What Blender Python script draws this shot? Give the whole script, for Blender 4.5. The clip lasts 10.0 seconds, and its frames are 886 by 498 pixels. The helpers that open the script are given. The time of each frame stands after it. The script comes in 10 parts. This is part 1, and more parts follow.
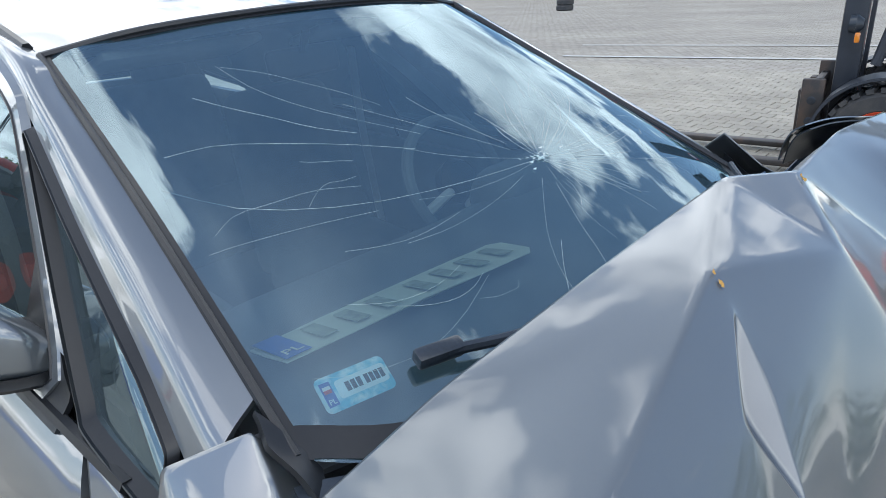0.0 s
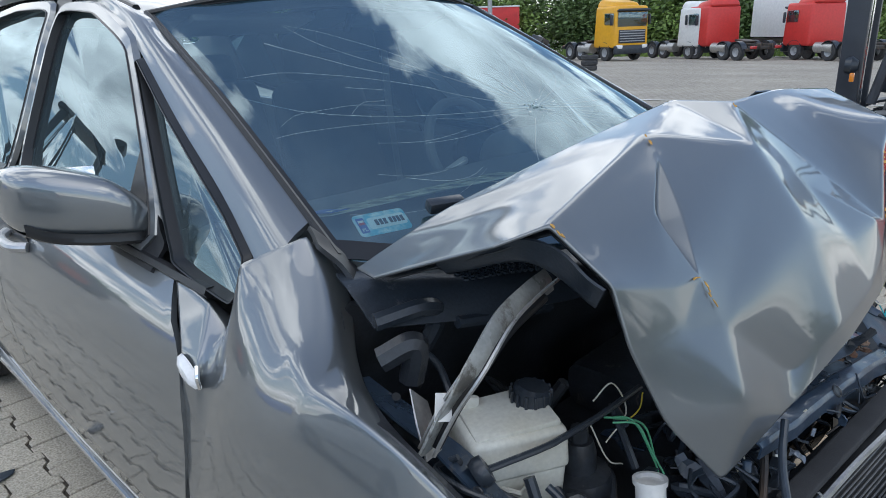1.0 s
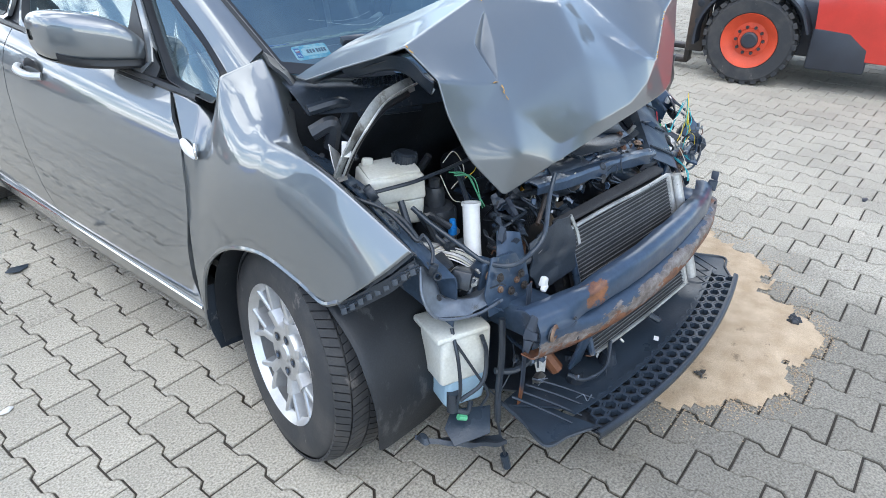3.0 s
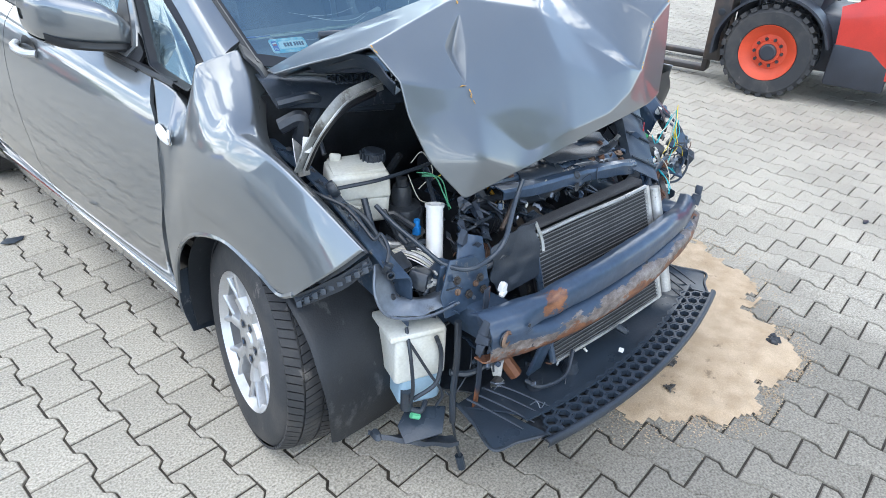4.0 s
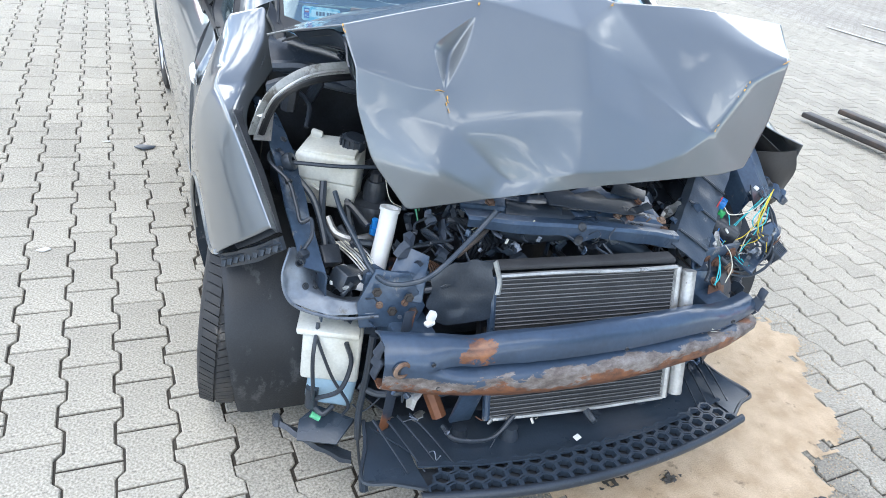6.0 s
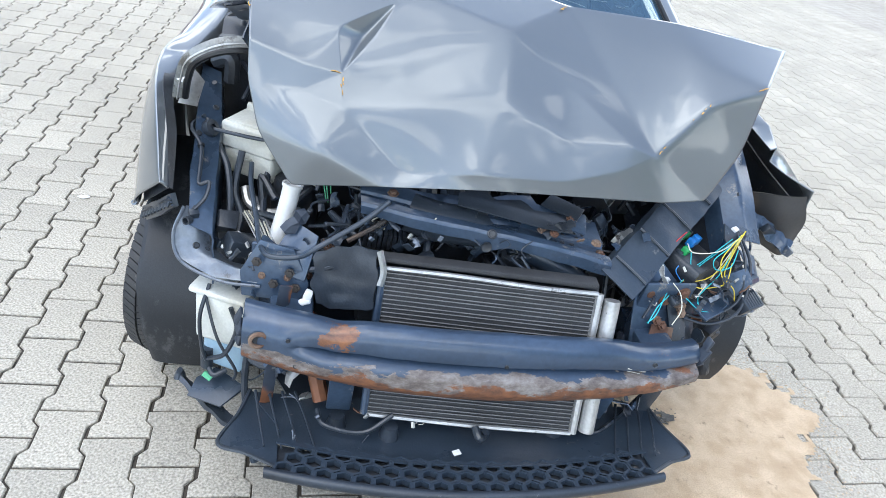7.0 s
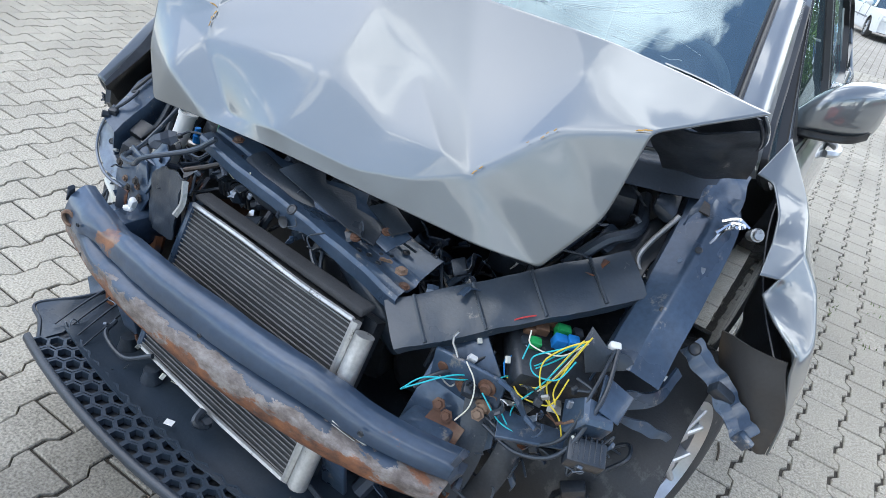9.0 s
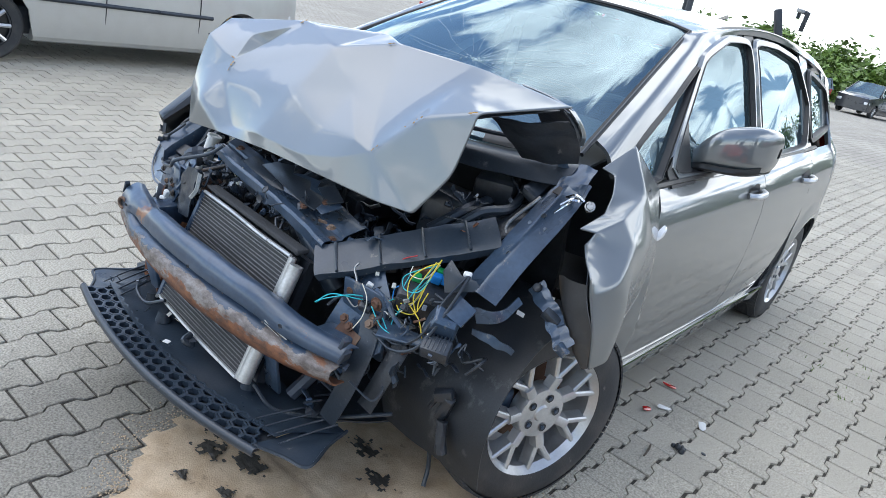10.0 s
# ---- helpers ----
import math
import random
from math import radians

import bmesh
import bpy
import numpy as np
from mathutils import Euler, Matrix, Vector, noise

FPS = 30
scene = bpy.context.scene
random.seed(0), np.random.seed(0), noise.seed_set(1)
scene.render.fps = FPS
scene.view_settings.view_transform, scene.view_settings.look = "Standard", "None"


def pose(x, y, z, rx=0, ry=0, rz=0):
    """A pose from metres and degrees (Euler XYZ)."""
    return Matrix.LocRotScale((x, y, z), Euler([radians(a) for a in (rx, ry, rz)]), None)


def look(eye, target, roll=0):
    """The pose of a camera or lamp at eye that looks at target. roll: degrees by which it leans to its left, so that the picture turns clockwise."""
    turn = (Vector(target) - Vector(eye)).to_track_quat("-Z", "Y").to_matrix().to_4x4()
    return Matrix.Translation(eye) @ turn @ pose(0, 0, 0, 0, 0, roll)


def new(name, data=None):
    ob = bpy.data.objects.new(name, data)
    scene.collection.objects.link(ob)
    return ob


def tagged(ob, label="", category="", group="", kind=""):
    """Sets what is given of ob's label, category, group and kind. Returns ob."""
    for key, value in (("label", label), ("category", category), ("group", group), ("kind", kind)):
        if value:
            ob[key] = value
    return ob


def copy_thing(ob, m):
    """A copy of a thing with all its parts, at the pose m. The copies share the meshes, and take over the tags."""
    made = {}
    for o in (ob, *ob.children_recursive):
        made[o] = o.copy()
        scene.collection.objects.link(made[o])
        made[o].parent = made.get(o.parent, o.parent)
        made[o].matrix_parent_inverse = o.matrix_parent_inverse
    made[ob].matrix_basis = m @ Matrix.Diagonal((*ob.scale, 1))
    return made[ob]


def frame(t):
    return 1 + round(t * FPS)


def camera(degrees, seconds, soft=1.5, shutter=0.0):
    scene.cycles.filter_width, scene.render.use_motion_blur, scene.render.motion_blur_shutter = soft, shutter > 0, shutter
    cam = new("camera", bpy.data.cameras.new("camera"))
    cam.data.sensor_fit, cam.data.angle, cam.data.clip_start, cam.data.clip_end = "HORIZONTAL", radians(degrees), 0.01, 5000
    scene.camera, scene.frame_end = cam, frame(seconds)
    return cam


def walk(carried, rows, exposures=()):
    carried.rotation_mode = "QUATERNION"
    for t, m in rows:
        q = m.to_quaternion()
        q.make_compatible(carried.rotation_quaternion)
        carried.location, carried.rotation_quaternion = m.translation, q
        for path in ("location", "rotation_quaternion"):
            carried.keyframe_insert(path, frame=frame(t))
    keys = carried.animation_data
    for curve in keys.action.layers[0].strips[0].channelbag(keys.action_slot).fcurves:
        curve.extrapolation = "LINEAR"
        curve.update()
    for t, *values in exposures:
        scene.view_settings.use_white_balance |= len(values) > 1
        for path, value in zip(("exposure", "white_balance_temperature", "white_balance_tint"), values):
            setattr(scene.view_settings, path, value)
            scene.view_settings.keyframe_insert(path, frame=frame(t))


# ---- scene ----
cam = camera(66.4, 10.0, soft=0.5)
PATH = [
    (0, (-0.986, -0.436, 1.555), (0.355, 0.826, 0.774), -3.4),
    (0.5, (-1.148, -0.512, 1.503), (0.23, 0.797, 0.883), -2.4),
    (1, (-1.255, -0.707, 1.384), (0.091, 0.634, 0.76), -1.8),
    (1.5, (-1.438, -0.887, 1.416), (-0.136, 0.426, 0.655), -1.6),
    (2, (-1.623, -1.051, 1.427), (-0.309, 0.204, 0.591), -1.1),
    (2.5, (-1.682, -1.156, 1.453), (-0.371, 0.017, 0.502), -0.7),
    (3, (-1.689, -1.256, 1.478), (-0.348, -0.136, 0.505), 0.1),
    (3.2, (-1.697, -1.292, 1.504), (-0.349, -0.184, 0.528), 0.6),
    (4.3, (-1.537, -1.374, 1.497), (-0.298, -0.16, 0.501), 4.3),
    (4.5, (-1.505, -1.379, 1.487), (-0.322, -0.108, 0.494), 5.2),
    (5, (-1.384, -1.435, 1.49), (-0.327, -0.068, 0.482), 7.1),
    (5.5, (-1.216, -1.512, 1.488), (-0.277, -0.071, 0.467), 8.9),
    (5.7, (-1.138, -1.556, 1.492), (-0.245, -0.087, 0.47), 9.6),
    (6.8, (-0.589, -1.758, 1.523), (-0.081, -0.119, 0.495), 12.0),
    (7, (-0.447, -1.788, 1.524), (-0.041, -0.125, 0.489), 12.1),
    (7.5, (-0.11, -1.83, 1.541), (0.014, -0.13, 0.495), 13.6),
    (8, (0.273, -1.678, 1.476), (-0.042, 0.025, 0.476), 14.3),
    (8.5, (0.581, -1.507, 1.436), (0.117, 0.182, 0.472), 14.8),
    (9, (0.843, -1.424, 1.422), (0.058, 0.153, 0.474), 15.2),
    (9.5, (1.15, -1.56, 1.358), (0.119, -0.026, 0.594), 13.8),
    (10, (1.575, -1.621, 1.395), (0.44, -0.13, 0.695), 13.1),
]
walk(cam, [(t, look(eye, target, roll)) for t, eye, target, roll in PATH], [(0, .62), (.5, .40), (1, .25), (1.5, .62), (2, .84), (3, 1.12), (5, 1.32), (7, 1.42), (8, 1.42), (8.5, 1.24), (9.3, 1.04), (10, .94)])

# ---- light ----
SUN_AZ, SUN_EL = -110.0, 54.0        # degrees: azimuth from +y towards +x, height
world = bpy.data.worlds.new("sky")
scene.world = world
world.use_nodes = True
wn, wl = world.node_tree.nodes, world.node_tree.links
wn.clear()
sky = wn.new("ShaderNodeTexSky")
sky.sky_type, sky.sun_disc = "NISHITA", False
sky.sun_elevation, sky.sun_rotation = radians(SUN_EL), radians(SUN_AZ)
sky.air_density, sky.dust_density, sky.ozone_density = 1.0, 0.4, 3.0
wtc = wn.new("ShaderNodeTexCoord")
sep = wn.new("ShaderNodeSeparateXYZ")
wl.new(wtc.outputs["Generated"], sep.inputs[0])
zz = wn.new("ShaderNodeMath"); zz.operation = "ADD"; zz.inputs[1].default_value = 0.22
wl.new(sep.outputs[2], zz.inputs[0])
zm = wn.new("ShaderNodeMath"); zm.operation = "MAXIMUM"; zm.inputs[1].default_value = 0.05
wl.new(zz.outputs[0], zm.inputs[0])
flat = wn.new("ShaderNodeVectorMath"); flat.operation = "SCALE"
inv = wn.new("ShaderNodeMath"); inv.operation = "DIVIDE"; inv.inputs[0].default_value = 1.0
wl.new(zm.outputs[0], inv.inputs[1])
wl.new(wtc.outputs["Generated"], flat.inputs[0]); wl.new(inv.outputs[0], flat.inputs["Scale"])
shift = wn.new("ShaderNodeVectorMath"); shift.operation = "ADD"; shift.inputs[1].default_value = (3.1, 1.7, 0.4)
wl.new(flat.outputs[0], shift.inputs[0])
cn = wn.new("ShaderNodeTexNoise"); cn.inputs["Scale"].default_value = 2.6; cn.inputs["Detail"].default_value = 9.0; cn.inputs["Roughness"].default_value = 0.56
wl.new(shift.outputs[0], cn.inputs["Vector"])
cr = wn.new("ShaderNodeValToRGB")
cr.color_ramp.elements[0].position, cr.color_ramp.elements[1].position = 0.515, 0.575
# cumulus banks and clear stretches: direction, weight, sharpness
acc = cn.outputs["Fac"]
for axis, weight, tight in (((0.74, 0.45, 0.50), 0.21, 40.0), ((0.85, 0.20, 0.46), 0.18, 50.0), ((0.84, -0.02, 0.54), 0.17, 70.0), ((0.46, 0.30, 0.84), -0.20, 11.0), ((0.12, 0.50, 0.86), 0.03, 160.0), ((-0.80, 0.10, 0.58), -0.18, 12.0), ((0.92, -0.36, 0.25), -0.16, 14.0), ((-0.64, 0.55, 0.53), 0.12, 40.0), ((-0.22, 0.52, 0.82), 0.12, 60.0), ((-0.36, 0.52, 0.77), 0.12, 90.0), ((0.72, -0.42, 0.55), -0.12, 7.0), ((0.0, -0.72, 0.68), 0.10, 12.0), ((-0.72, -0.45, 0.52), -0.04, 5.0), ((0.10, 0.95, 0.28), 0.12, 8.0)):
    dt, pw, sc = wn.new("ShaderNodeVectorMath"), wn.new("ShaderNodeMath"), wn.new("ShaderNodeMath")
    dt.operation, pw.operation, sc.operation = "DOT_PRODUCT", "POWER", "MULTIPLY_ADD"
    dt.inputs[1].default_value = Vector(axis).normalized()
    wl.new(wtc.outputs["Generated"], dt.inputs[0])
    pos = wn.new("ShaderNodeMath"); pos.operation = "MAXIMUM"; pos.inputs[1].default_value = 0.0
    wl.new(dt.outputs["Value"], pos.inputs[0]); wl.new(pos.outputs[0], pw.inputs[0])
    pw.inputs[1].default_value, sc.inputs[1].default_value = tight, weight
    wl.new(pw.outputs[0], sc.inputs[0]); wl.new(acc, sc.inputs[2])
    acc = sc.outputs[0]
wl.new(acc, cr.inputs[0])
bg1, bg2 = wn.new("ShaderNodeBackground"), wn.new("ShaderNodeBackground")
bg1.inputs["Strength"].default_value = 0.15
wl.new(sky.outputs[0], bg1.inputs["Color"])
shade = wn.new("ShaderNodeTexNoise"); shade.inputs["Scale"].default_value = 4.6; shade.inputs["Detail"].default_value = 6.0
wl.new(shift.outputs[0], shade.inputs["Vector"])
cs = wn.new("ShaderNodeValToRGB")
cs.color_ramp.elements[0].position, cs.color_ramp.elements[1].position = 0.3, 0.7
cs.color_ramp.elements[0].color, cs.color_ramp.elements[1].color = (0.36, 0.385, 0.42, 1), (0.93, 0.97, 1.0, 1)
wl.new(shade.outputs["Fac"], cs.inputs[0])
wl.new(cs.outputs[0], bg2.inputs["Color"])
bg2.inputs["Strength"].default_value = 2.5
wmix, wout = wn.new("ShaderNodeMixShader"), wn.new("ShaderNodeOutputWorld")
low = wn.new("ShaderNodeMapRange")
low.inputs["From Min"].default_value, low.inputs["From Max"].default_value, low.inputs["To Min"].default_value, low.inputs["To Max"].default_value = 0.0, 0.13, 0.6, 0.0
wl.new(sep.outputs[2], low.inputs["Value"])
cover = wn.new("ShaderNodeMath"); cover.operation = "MAXIMUM"
veil = wn.new("ShaderNodeMath"); veil.operation = "MAXIMUM"
# thin high cloud, thickest overhead
high, film = wn.new("ShaderNodeMath"), wn.new("ShaderNodeMath")
high.operation, high.inputs[1].default_value = "POWER", 11.0
film.operation, film.inputs[1].default_value, film.inputs[2].default_value = "MULTIPLY_ADD", 0.17, 0.045
over = wn.new("ShaderNodeMath"); over.operation, over.inputs[1].default_value = "MAXIMUM", 0.0
wl.new(sep.outputs[2], over.inputs[0]); wl.new(over.outputs[0], high.inputs[0]); wl.new(high.outputs[0], film.inputs[0])
wl.new(film.outputs[0], veil.inputs[1])
wl.new(cr.outputs[0], veil.inputs[0])
wl.new(veil.outputs[0], cover.inputs[0]); wl.new(low.outputs[0], cover.inputs[1])
wl.new(cover.outputs[0], wmix.inputs[0]); wl.new(bg1.outputs[0], wmix.inputs[1]); wl.new(bg2.outputs[0], wmix.inputs[2])
wl.new(wmix.outputs[0], wout.inputs[0])

sun = new("sun", bpy.data.lights.new("sun", "SUN"))
sun.data.energy, sun.data.angle, sun.data.color = 0.5, radians(56.0), (1.0, 0.965, 0.88)
SUN_DIR = Vector((math.sin(radians(SUN_AZ)) * math.cos(radians(SUN_EL)), math.cos(radians(SUN_AZ)) * math.cos(radians(SUN_EL)), math.sin(radians(SUN_EL))))
sun.matrix_world = look(SUN_DIR * 50, (0, 0, 0))


# ---- materials ----
def mat(name, col, rough=0.5, metal=0.0, var=0.18, scale=7.0, fine=140.0, bump=0.12, coat=0.0, col2=None, edge=(0.45, 0.62), per_object=0.0, per_island=0.0, rvar=0.12, spec=0.5, scuff=None, fvar=None):
    """A surface with colour variation at two scales, uneven gloss and fine relief. col2: a second colour in patches."""
    m = bpy.data.materials.new(name)
    m.use_nodes = True
    n, l = m.node_tree.nodes, m.node_tree.links
    bsdf = n["Principled BSDF"]
    tc = n.new("ShaderNodeTexCoord")
    big, small = n.new("ShaderNodeTexNoise"), n.new("ShaderNodeTexNoise")
    big.inputs["Scale"].default_value, big.inputs["Detail"].default_value = scale, 6.0
    small.inputs["Scale"].default_value, small.inputs["Detail"].default_value = fine, 3.0
    for t in (big, small):
        l.new(tc.outputs["Object"], t.inputs["Vector"])
    ramp = n.new("ShaderNodeValToRGB")
    ramp.color_ramp.elements[0].position, ramp.color_ramp.elements[1].position = (edge if col2 else (0.25, 0.75))
    a = tuple(c * (1 - var) for c in col) if not col2 else col
    b = tuple(min(1.0, c * (1 + var)) for c in col) if not col2 else col2
    ramp.color_ramp.elements[0].color, ramp.color_ramp.elements[1].color = (*a, 1), (*b, 1)
    l.new(big.outputs["Fac"], ramp.inputs[0])
    last = ramp.outputs[0]
    def times(sock, low, high):
        nonlocal last
        mr = n.new("ShaderNodeMapRange")
        mr.inputs["To Min"].default_value, mr.inputs["To Max"].default_value = low, high
        l.new(sock, mr.inputs["Value"])
        mul = n.new("ShaderNodeMix")
        mul.data_type, mul.blend_type = "RGBA", "MULTIPLY"
        mul.inputs["Factor"].default_value = 1.0
        l.new(last, mul.inputs[6]); l.new(mr.outputs[0], mul.inputs[7])
        last = mul.outputs[2]
    fv = var if fvar is None else fvar
    times(small.outputs["Fac"], 1 - fv, 1 + fv)
    if per_object:
        oi = n.new("ShaderNodeObjectInfo")
        times(oi.outputs["Random"], 1 - per_object, 1 + per_object)
    if per_island:
        ge = n.new("ShaderNodeNewGeometry")
        times(ge.outputs["Random Per Island"], 1 - per_island, 1 + per_island)
    if scuff:
        # worn marks and dried dirt with a ragged outline: (colour, share, size)
        sc, mr2, mx2, mp2 = n.new("ShaderNodeTexNoise"), n.new("ShaderNodeMapRange"), n.new("ShaderNodeMix"), n.new("ShaderNodeMapping")
        mp2.inputs["Location"].default_value, mp2.inputs["Scale"].default_value = (1.7, 0.6, 2.9), (1.0, 1.0, 0.6)
        l.new(tc.outputs["Object"], mp2.inputs[0]); l.new(mp2.outputs[0], sc.inputs["Vector"])
        sc.inputs["Scale"].default_value, sc.inputs["Detail"].default_value, sc.inputs["Roughness"].default_value = scuff[2], 10.0, 0.72
        mr2.inputs["From Min"].default_value, mr2.inputs["From Max"].default_value = scuff[1], scuff[1] + 0.07
        l.new(sc.outputs["Fac"], mr2.inputs["Value"])
        mx2.data_type = "RGBA"
        l.new(mr2.outputs[0], mx2.inputs[0]); l.new(last, mx2.inputs[6])
        mx2.inputs[7].default_value = (*scuff[0], 1)
        last = mx2.outputs[2]
    l.new(last, bsdf.inputs["Base Color"])
    rr = n.new("ShaderNodeMapRange")
    rr.inputs["To Min"].default_value, rr.inputs["To Max"].default_value = max(0.02, rough - rvar), min(1.0, rough + rvar)
    l.new(big.outputs["Fac"], rr.inputs["Value"])
    l.new(rr.outputs[0], bsdf.inputs["Roughness"])
    bsdf.inputs["Metallic"].default_value = metal
    bsdf.inputs["Coat Weight"].default_value = coat
    bsdf.inputs["Coat Roughness"].default_value = 0.03
    bsdf.inputs["Specular IOR Level"].default_value = spec
    if bump:
        bp = n.new("ShaderNodeBump")
        bp.inputs["Strength"].default_value, bp.inputs["Distance"].default_value = bump, 0.002
        l.new(small.outputs["Fac"], bp.inputs["Height"])
        l.new(bp.outputs[0], bsdf.inputs["Normal"])
    return m


def darken_round(m, at, near, away, dark):
    """Darkens the blocks round a spot, fading out with a ragged outline."""
    n, l = m.node_tree.nodes, m.node_tree.links
    b = n["Principled BSDF"]
    ge, dist, nz, mix = n.new("ShaderNodeNewGeometry"), n.new("ShaderNodeVectorMath"), n.new("ShaderNodeTexNoise"), n.new("ShaderNodeMix")
    dist.operation, dist.inputs[1].default_value = "DISTANCE", at
    nz.inputs["Scale"].default_value, nz.inputs["Detail"].default_value = 3.2, 7.0
    l.new(ge.outputs["Position"], dist.inputs[0]); l.new(ge.outputs["Position"], nz.inputs["Vector"])
    add, mr = n.new("ShaderNodeMath"), n.new("ShaderNodeMapRange")
    add.operation = "ADD"
    l.new(dist.outputs["Value"], add.inputs[0]); l.new(nz.outputs["Fac"], add.inputs[1])
    for k, v in (("From Min", near + 0.5), ("From Max", away + 0.5), ("To Min", dark), ("To Max", 1.0)):
        mr.inputs[k].default_value = v
    l.new(add.outputs[0], mr.inputs["Value"])
    mix.data_type, mix.blend_type = "RGBA", "MULTIPLY"
    mix.inputs["Factor"].default_value = 1.0
    l.new(b.inputs["Base Color"].links[0].from_socket, mix.inputs[6]); l.new(mr.outputs[0], mix.inputs[7])
    l.new(mix.outputs[2], b.inputs["Base Color"])


def glass(name, tint, rough=0.0, haze=0.05, film=(0.35, 0.50, 0.56)):
    """Thin tinted car glass: clear, with a mirror-like coat and a dusty film whose colour also stands in for reflected
    sky.
    """
    m = bpy.data.materials.new(name)
    m.use_nodes = True
    n, l = m.node_tree.nodes, m.node_tree.links
    n.clear()
    out, mix = n.new("ShaderNodeOutputMaterial"), n.new("ShaderNodeMixShader")
    tr, gl, fr = n.new("ShaderNodeBsdfTransparent"), n.new("ShaderNodeBsdfGlossy"), n.new("ShaderNodeFresnel")
    tr.inputs["Color"].default_value = (*tint, 1)
    gl.inputs["Roughness"].default_value = rough
    fr.inputs["IOR"].default_value = 2.5
    gl.inputs["Color"].default_value = (0.74, 0.92, 1.0, 1)
    l.new(fr.outputs[0], mix.inputs[0]); l.new(tr.outputs[0], mix.inputs[1]); l.new(gl.outputs[0], mix.inputs[2])
    sky_dust, veil, nz, rp = n.new("ShaderNodeBsdfDiffuse"), n.new("ShaderNodeMixShader"), n.new("ShaderNodeTexNoise"), n.new("ShaderNodeMapRange")
    sky_dust.inputs["Color"].default_value = (*film, 1)
    nz.inputs["Scale"].default_value, nz.inputs["Detail"].default_value = 9.0, 5.0
    tc = n.new("ShaderNodeTexCoord")
    l.new(tc.outputs["Object"], nz.inputs["Vector"])
    rp.inputs["To Min"].default_value, rp.inputs["To Max"].default_value = haze * 0.7, haze * 1.3
    l.new(nz.outputs["Fac"], rp.inputs["Value"])
    l.new(rp.outputs[0], veil.inputs[0]); l.new(mix.outputs[0], veil.inputs[1]); l.new(sky_dust.outputs[0], veil.inputs[2])
    l.new(veil.outputs[0], out.inputs[0])
    return m


PAINT = mat("grey_metallic_paint", (0.158, 0.175, 0.186), rough=0.38, metal=0.60, var=0.05, scale=3, fine=900, bump=0.006, coat=1.0, rvar=0.04)
PAINT.node_tree.nodes["Principled BSDF"].inputs["Coat IOR"].default_value = 1.95
CRUMPLED = mat("crumpled_grey_paint", (0.158, 0.175, 0.186), rough=0.38, metal=0.60, var=0.05, scale=3, fine=900, bump=0.006, coat=1.0, rvar=0.04)


def buckled(m, scale, depth):
    """Shallow buckles of bent sheet metal, under the paint and its lacquer alike."""
    n, l = m.node_tree.nodes, m.node_tree.links
    b = n["Principled BSDF"]
    tc, nz, bp, mp = n.new("ShaderNodeTexCoord"), n.new("ShaderNodeTexNoise"), n.new("ShaderNodeBump"), n.new("ShaderNodeMapping")
    mp.inputs["Scale"].default_value = (1.0, 0.55, 0.8)
    nz.inputs["Scale"].default_value, nz.inputs["Detail"].default_value, nz.inputs["Distortion"].default_value = scale, 1.5, 0.8
    l.new(tc.outputs["Object"], mp.inputs[0]); l.new(mp.outputs[0], nz.inputs["Vector"]); l.new(nz.outputs["Fac"], bp.inputs["Height"])
    bp.inputs["Strength"].default_value, bp.inputs["Distance"].default_value = 1.0, depth
    if b.inputs["Normal"].links:
        l.new(b.inputs["Normal"].links[0].from_socket, bp.inputs["Normal"])
    l.new(bp.outputs[0], b.inputs["Normal"]); l.new(bp.outputs[0], b.inputs["Coat Normal"])


buckled(CRUMPLED, 5.0, 0.0018)
TORN = mat("stained_wing_inside", (0.045, 0.044, 0.044), rough=0.5, metal=0.1, col2=(0.13, 0.098, 0.068), scale=7, edge=(0.5, 0.75), bump=0.15, coat=0.15)
STEEL = mat("blue_black_painted_steel", (0.042, 0.068, 0.108), rough=0.30, metal=0.2, var=0.35, scale=7, fine=90, bump=0.2, coat=0.25, scuff=((0.20, 0.19, 0.18), 0.60, 22.0))
RUST = mat("rusty_painted_steel", (0.036, 0.047, 0.066), rough=0.52, metal=0.1, col2=(0.19, 0.075, 0.035), scale=6, fine=60, bump=0.35, edge=(0.56, 0.60), var=0.3)
RUSTY = mat("bare_rust", (0.105, 0.050, 0.030), rough=0.8, col2=(0.20, 0.135, 0.095), scale=14, fine=90, bump=0.5, edge=(0.45, 0.6), var=0.3)
BEAM = mat("flaking_blue_black_paint", (0.034, 0.056, 0.092), rough=0.38, metal=0.1, var=0.25, scale=5, fine=70, bump=0.15, coat=0.25)


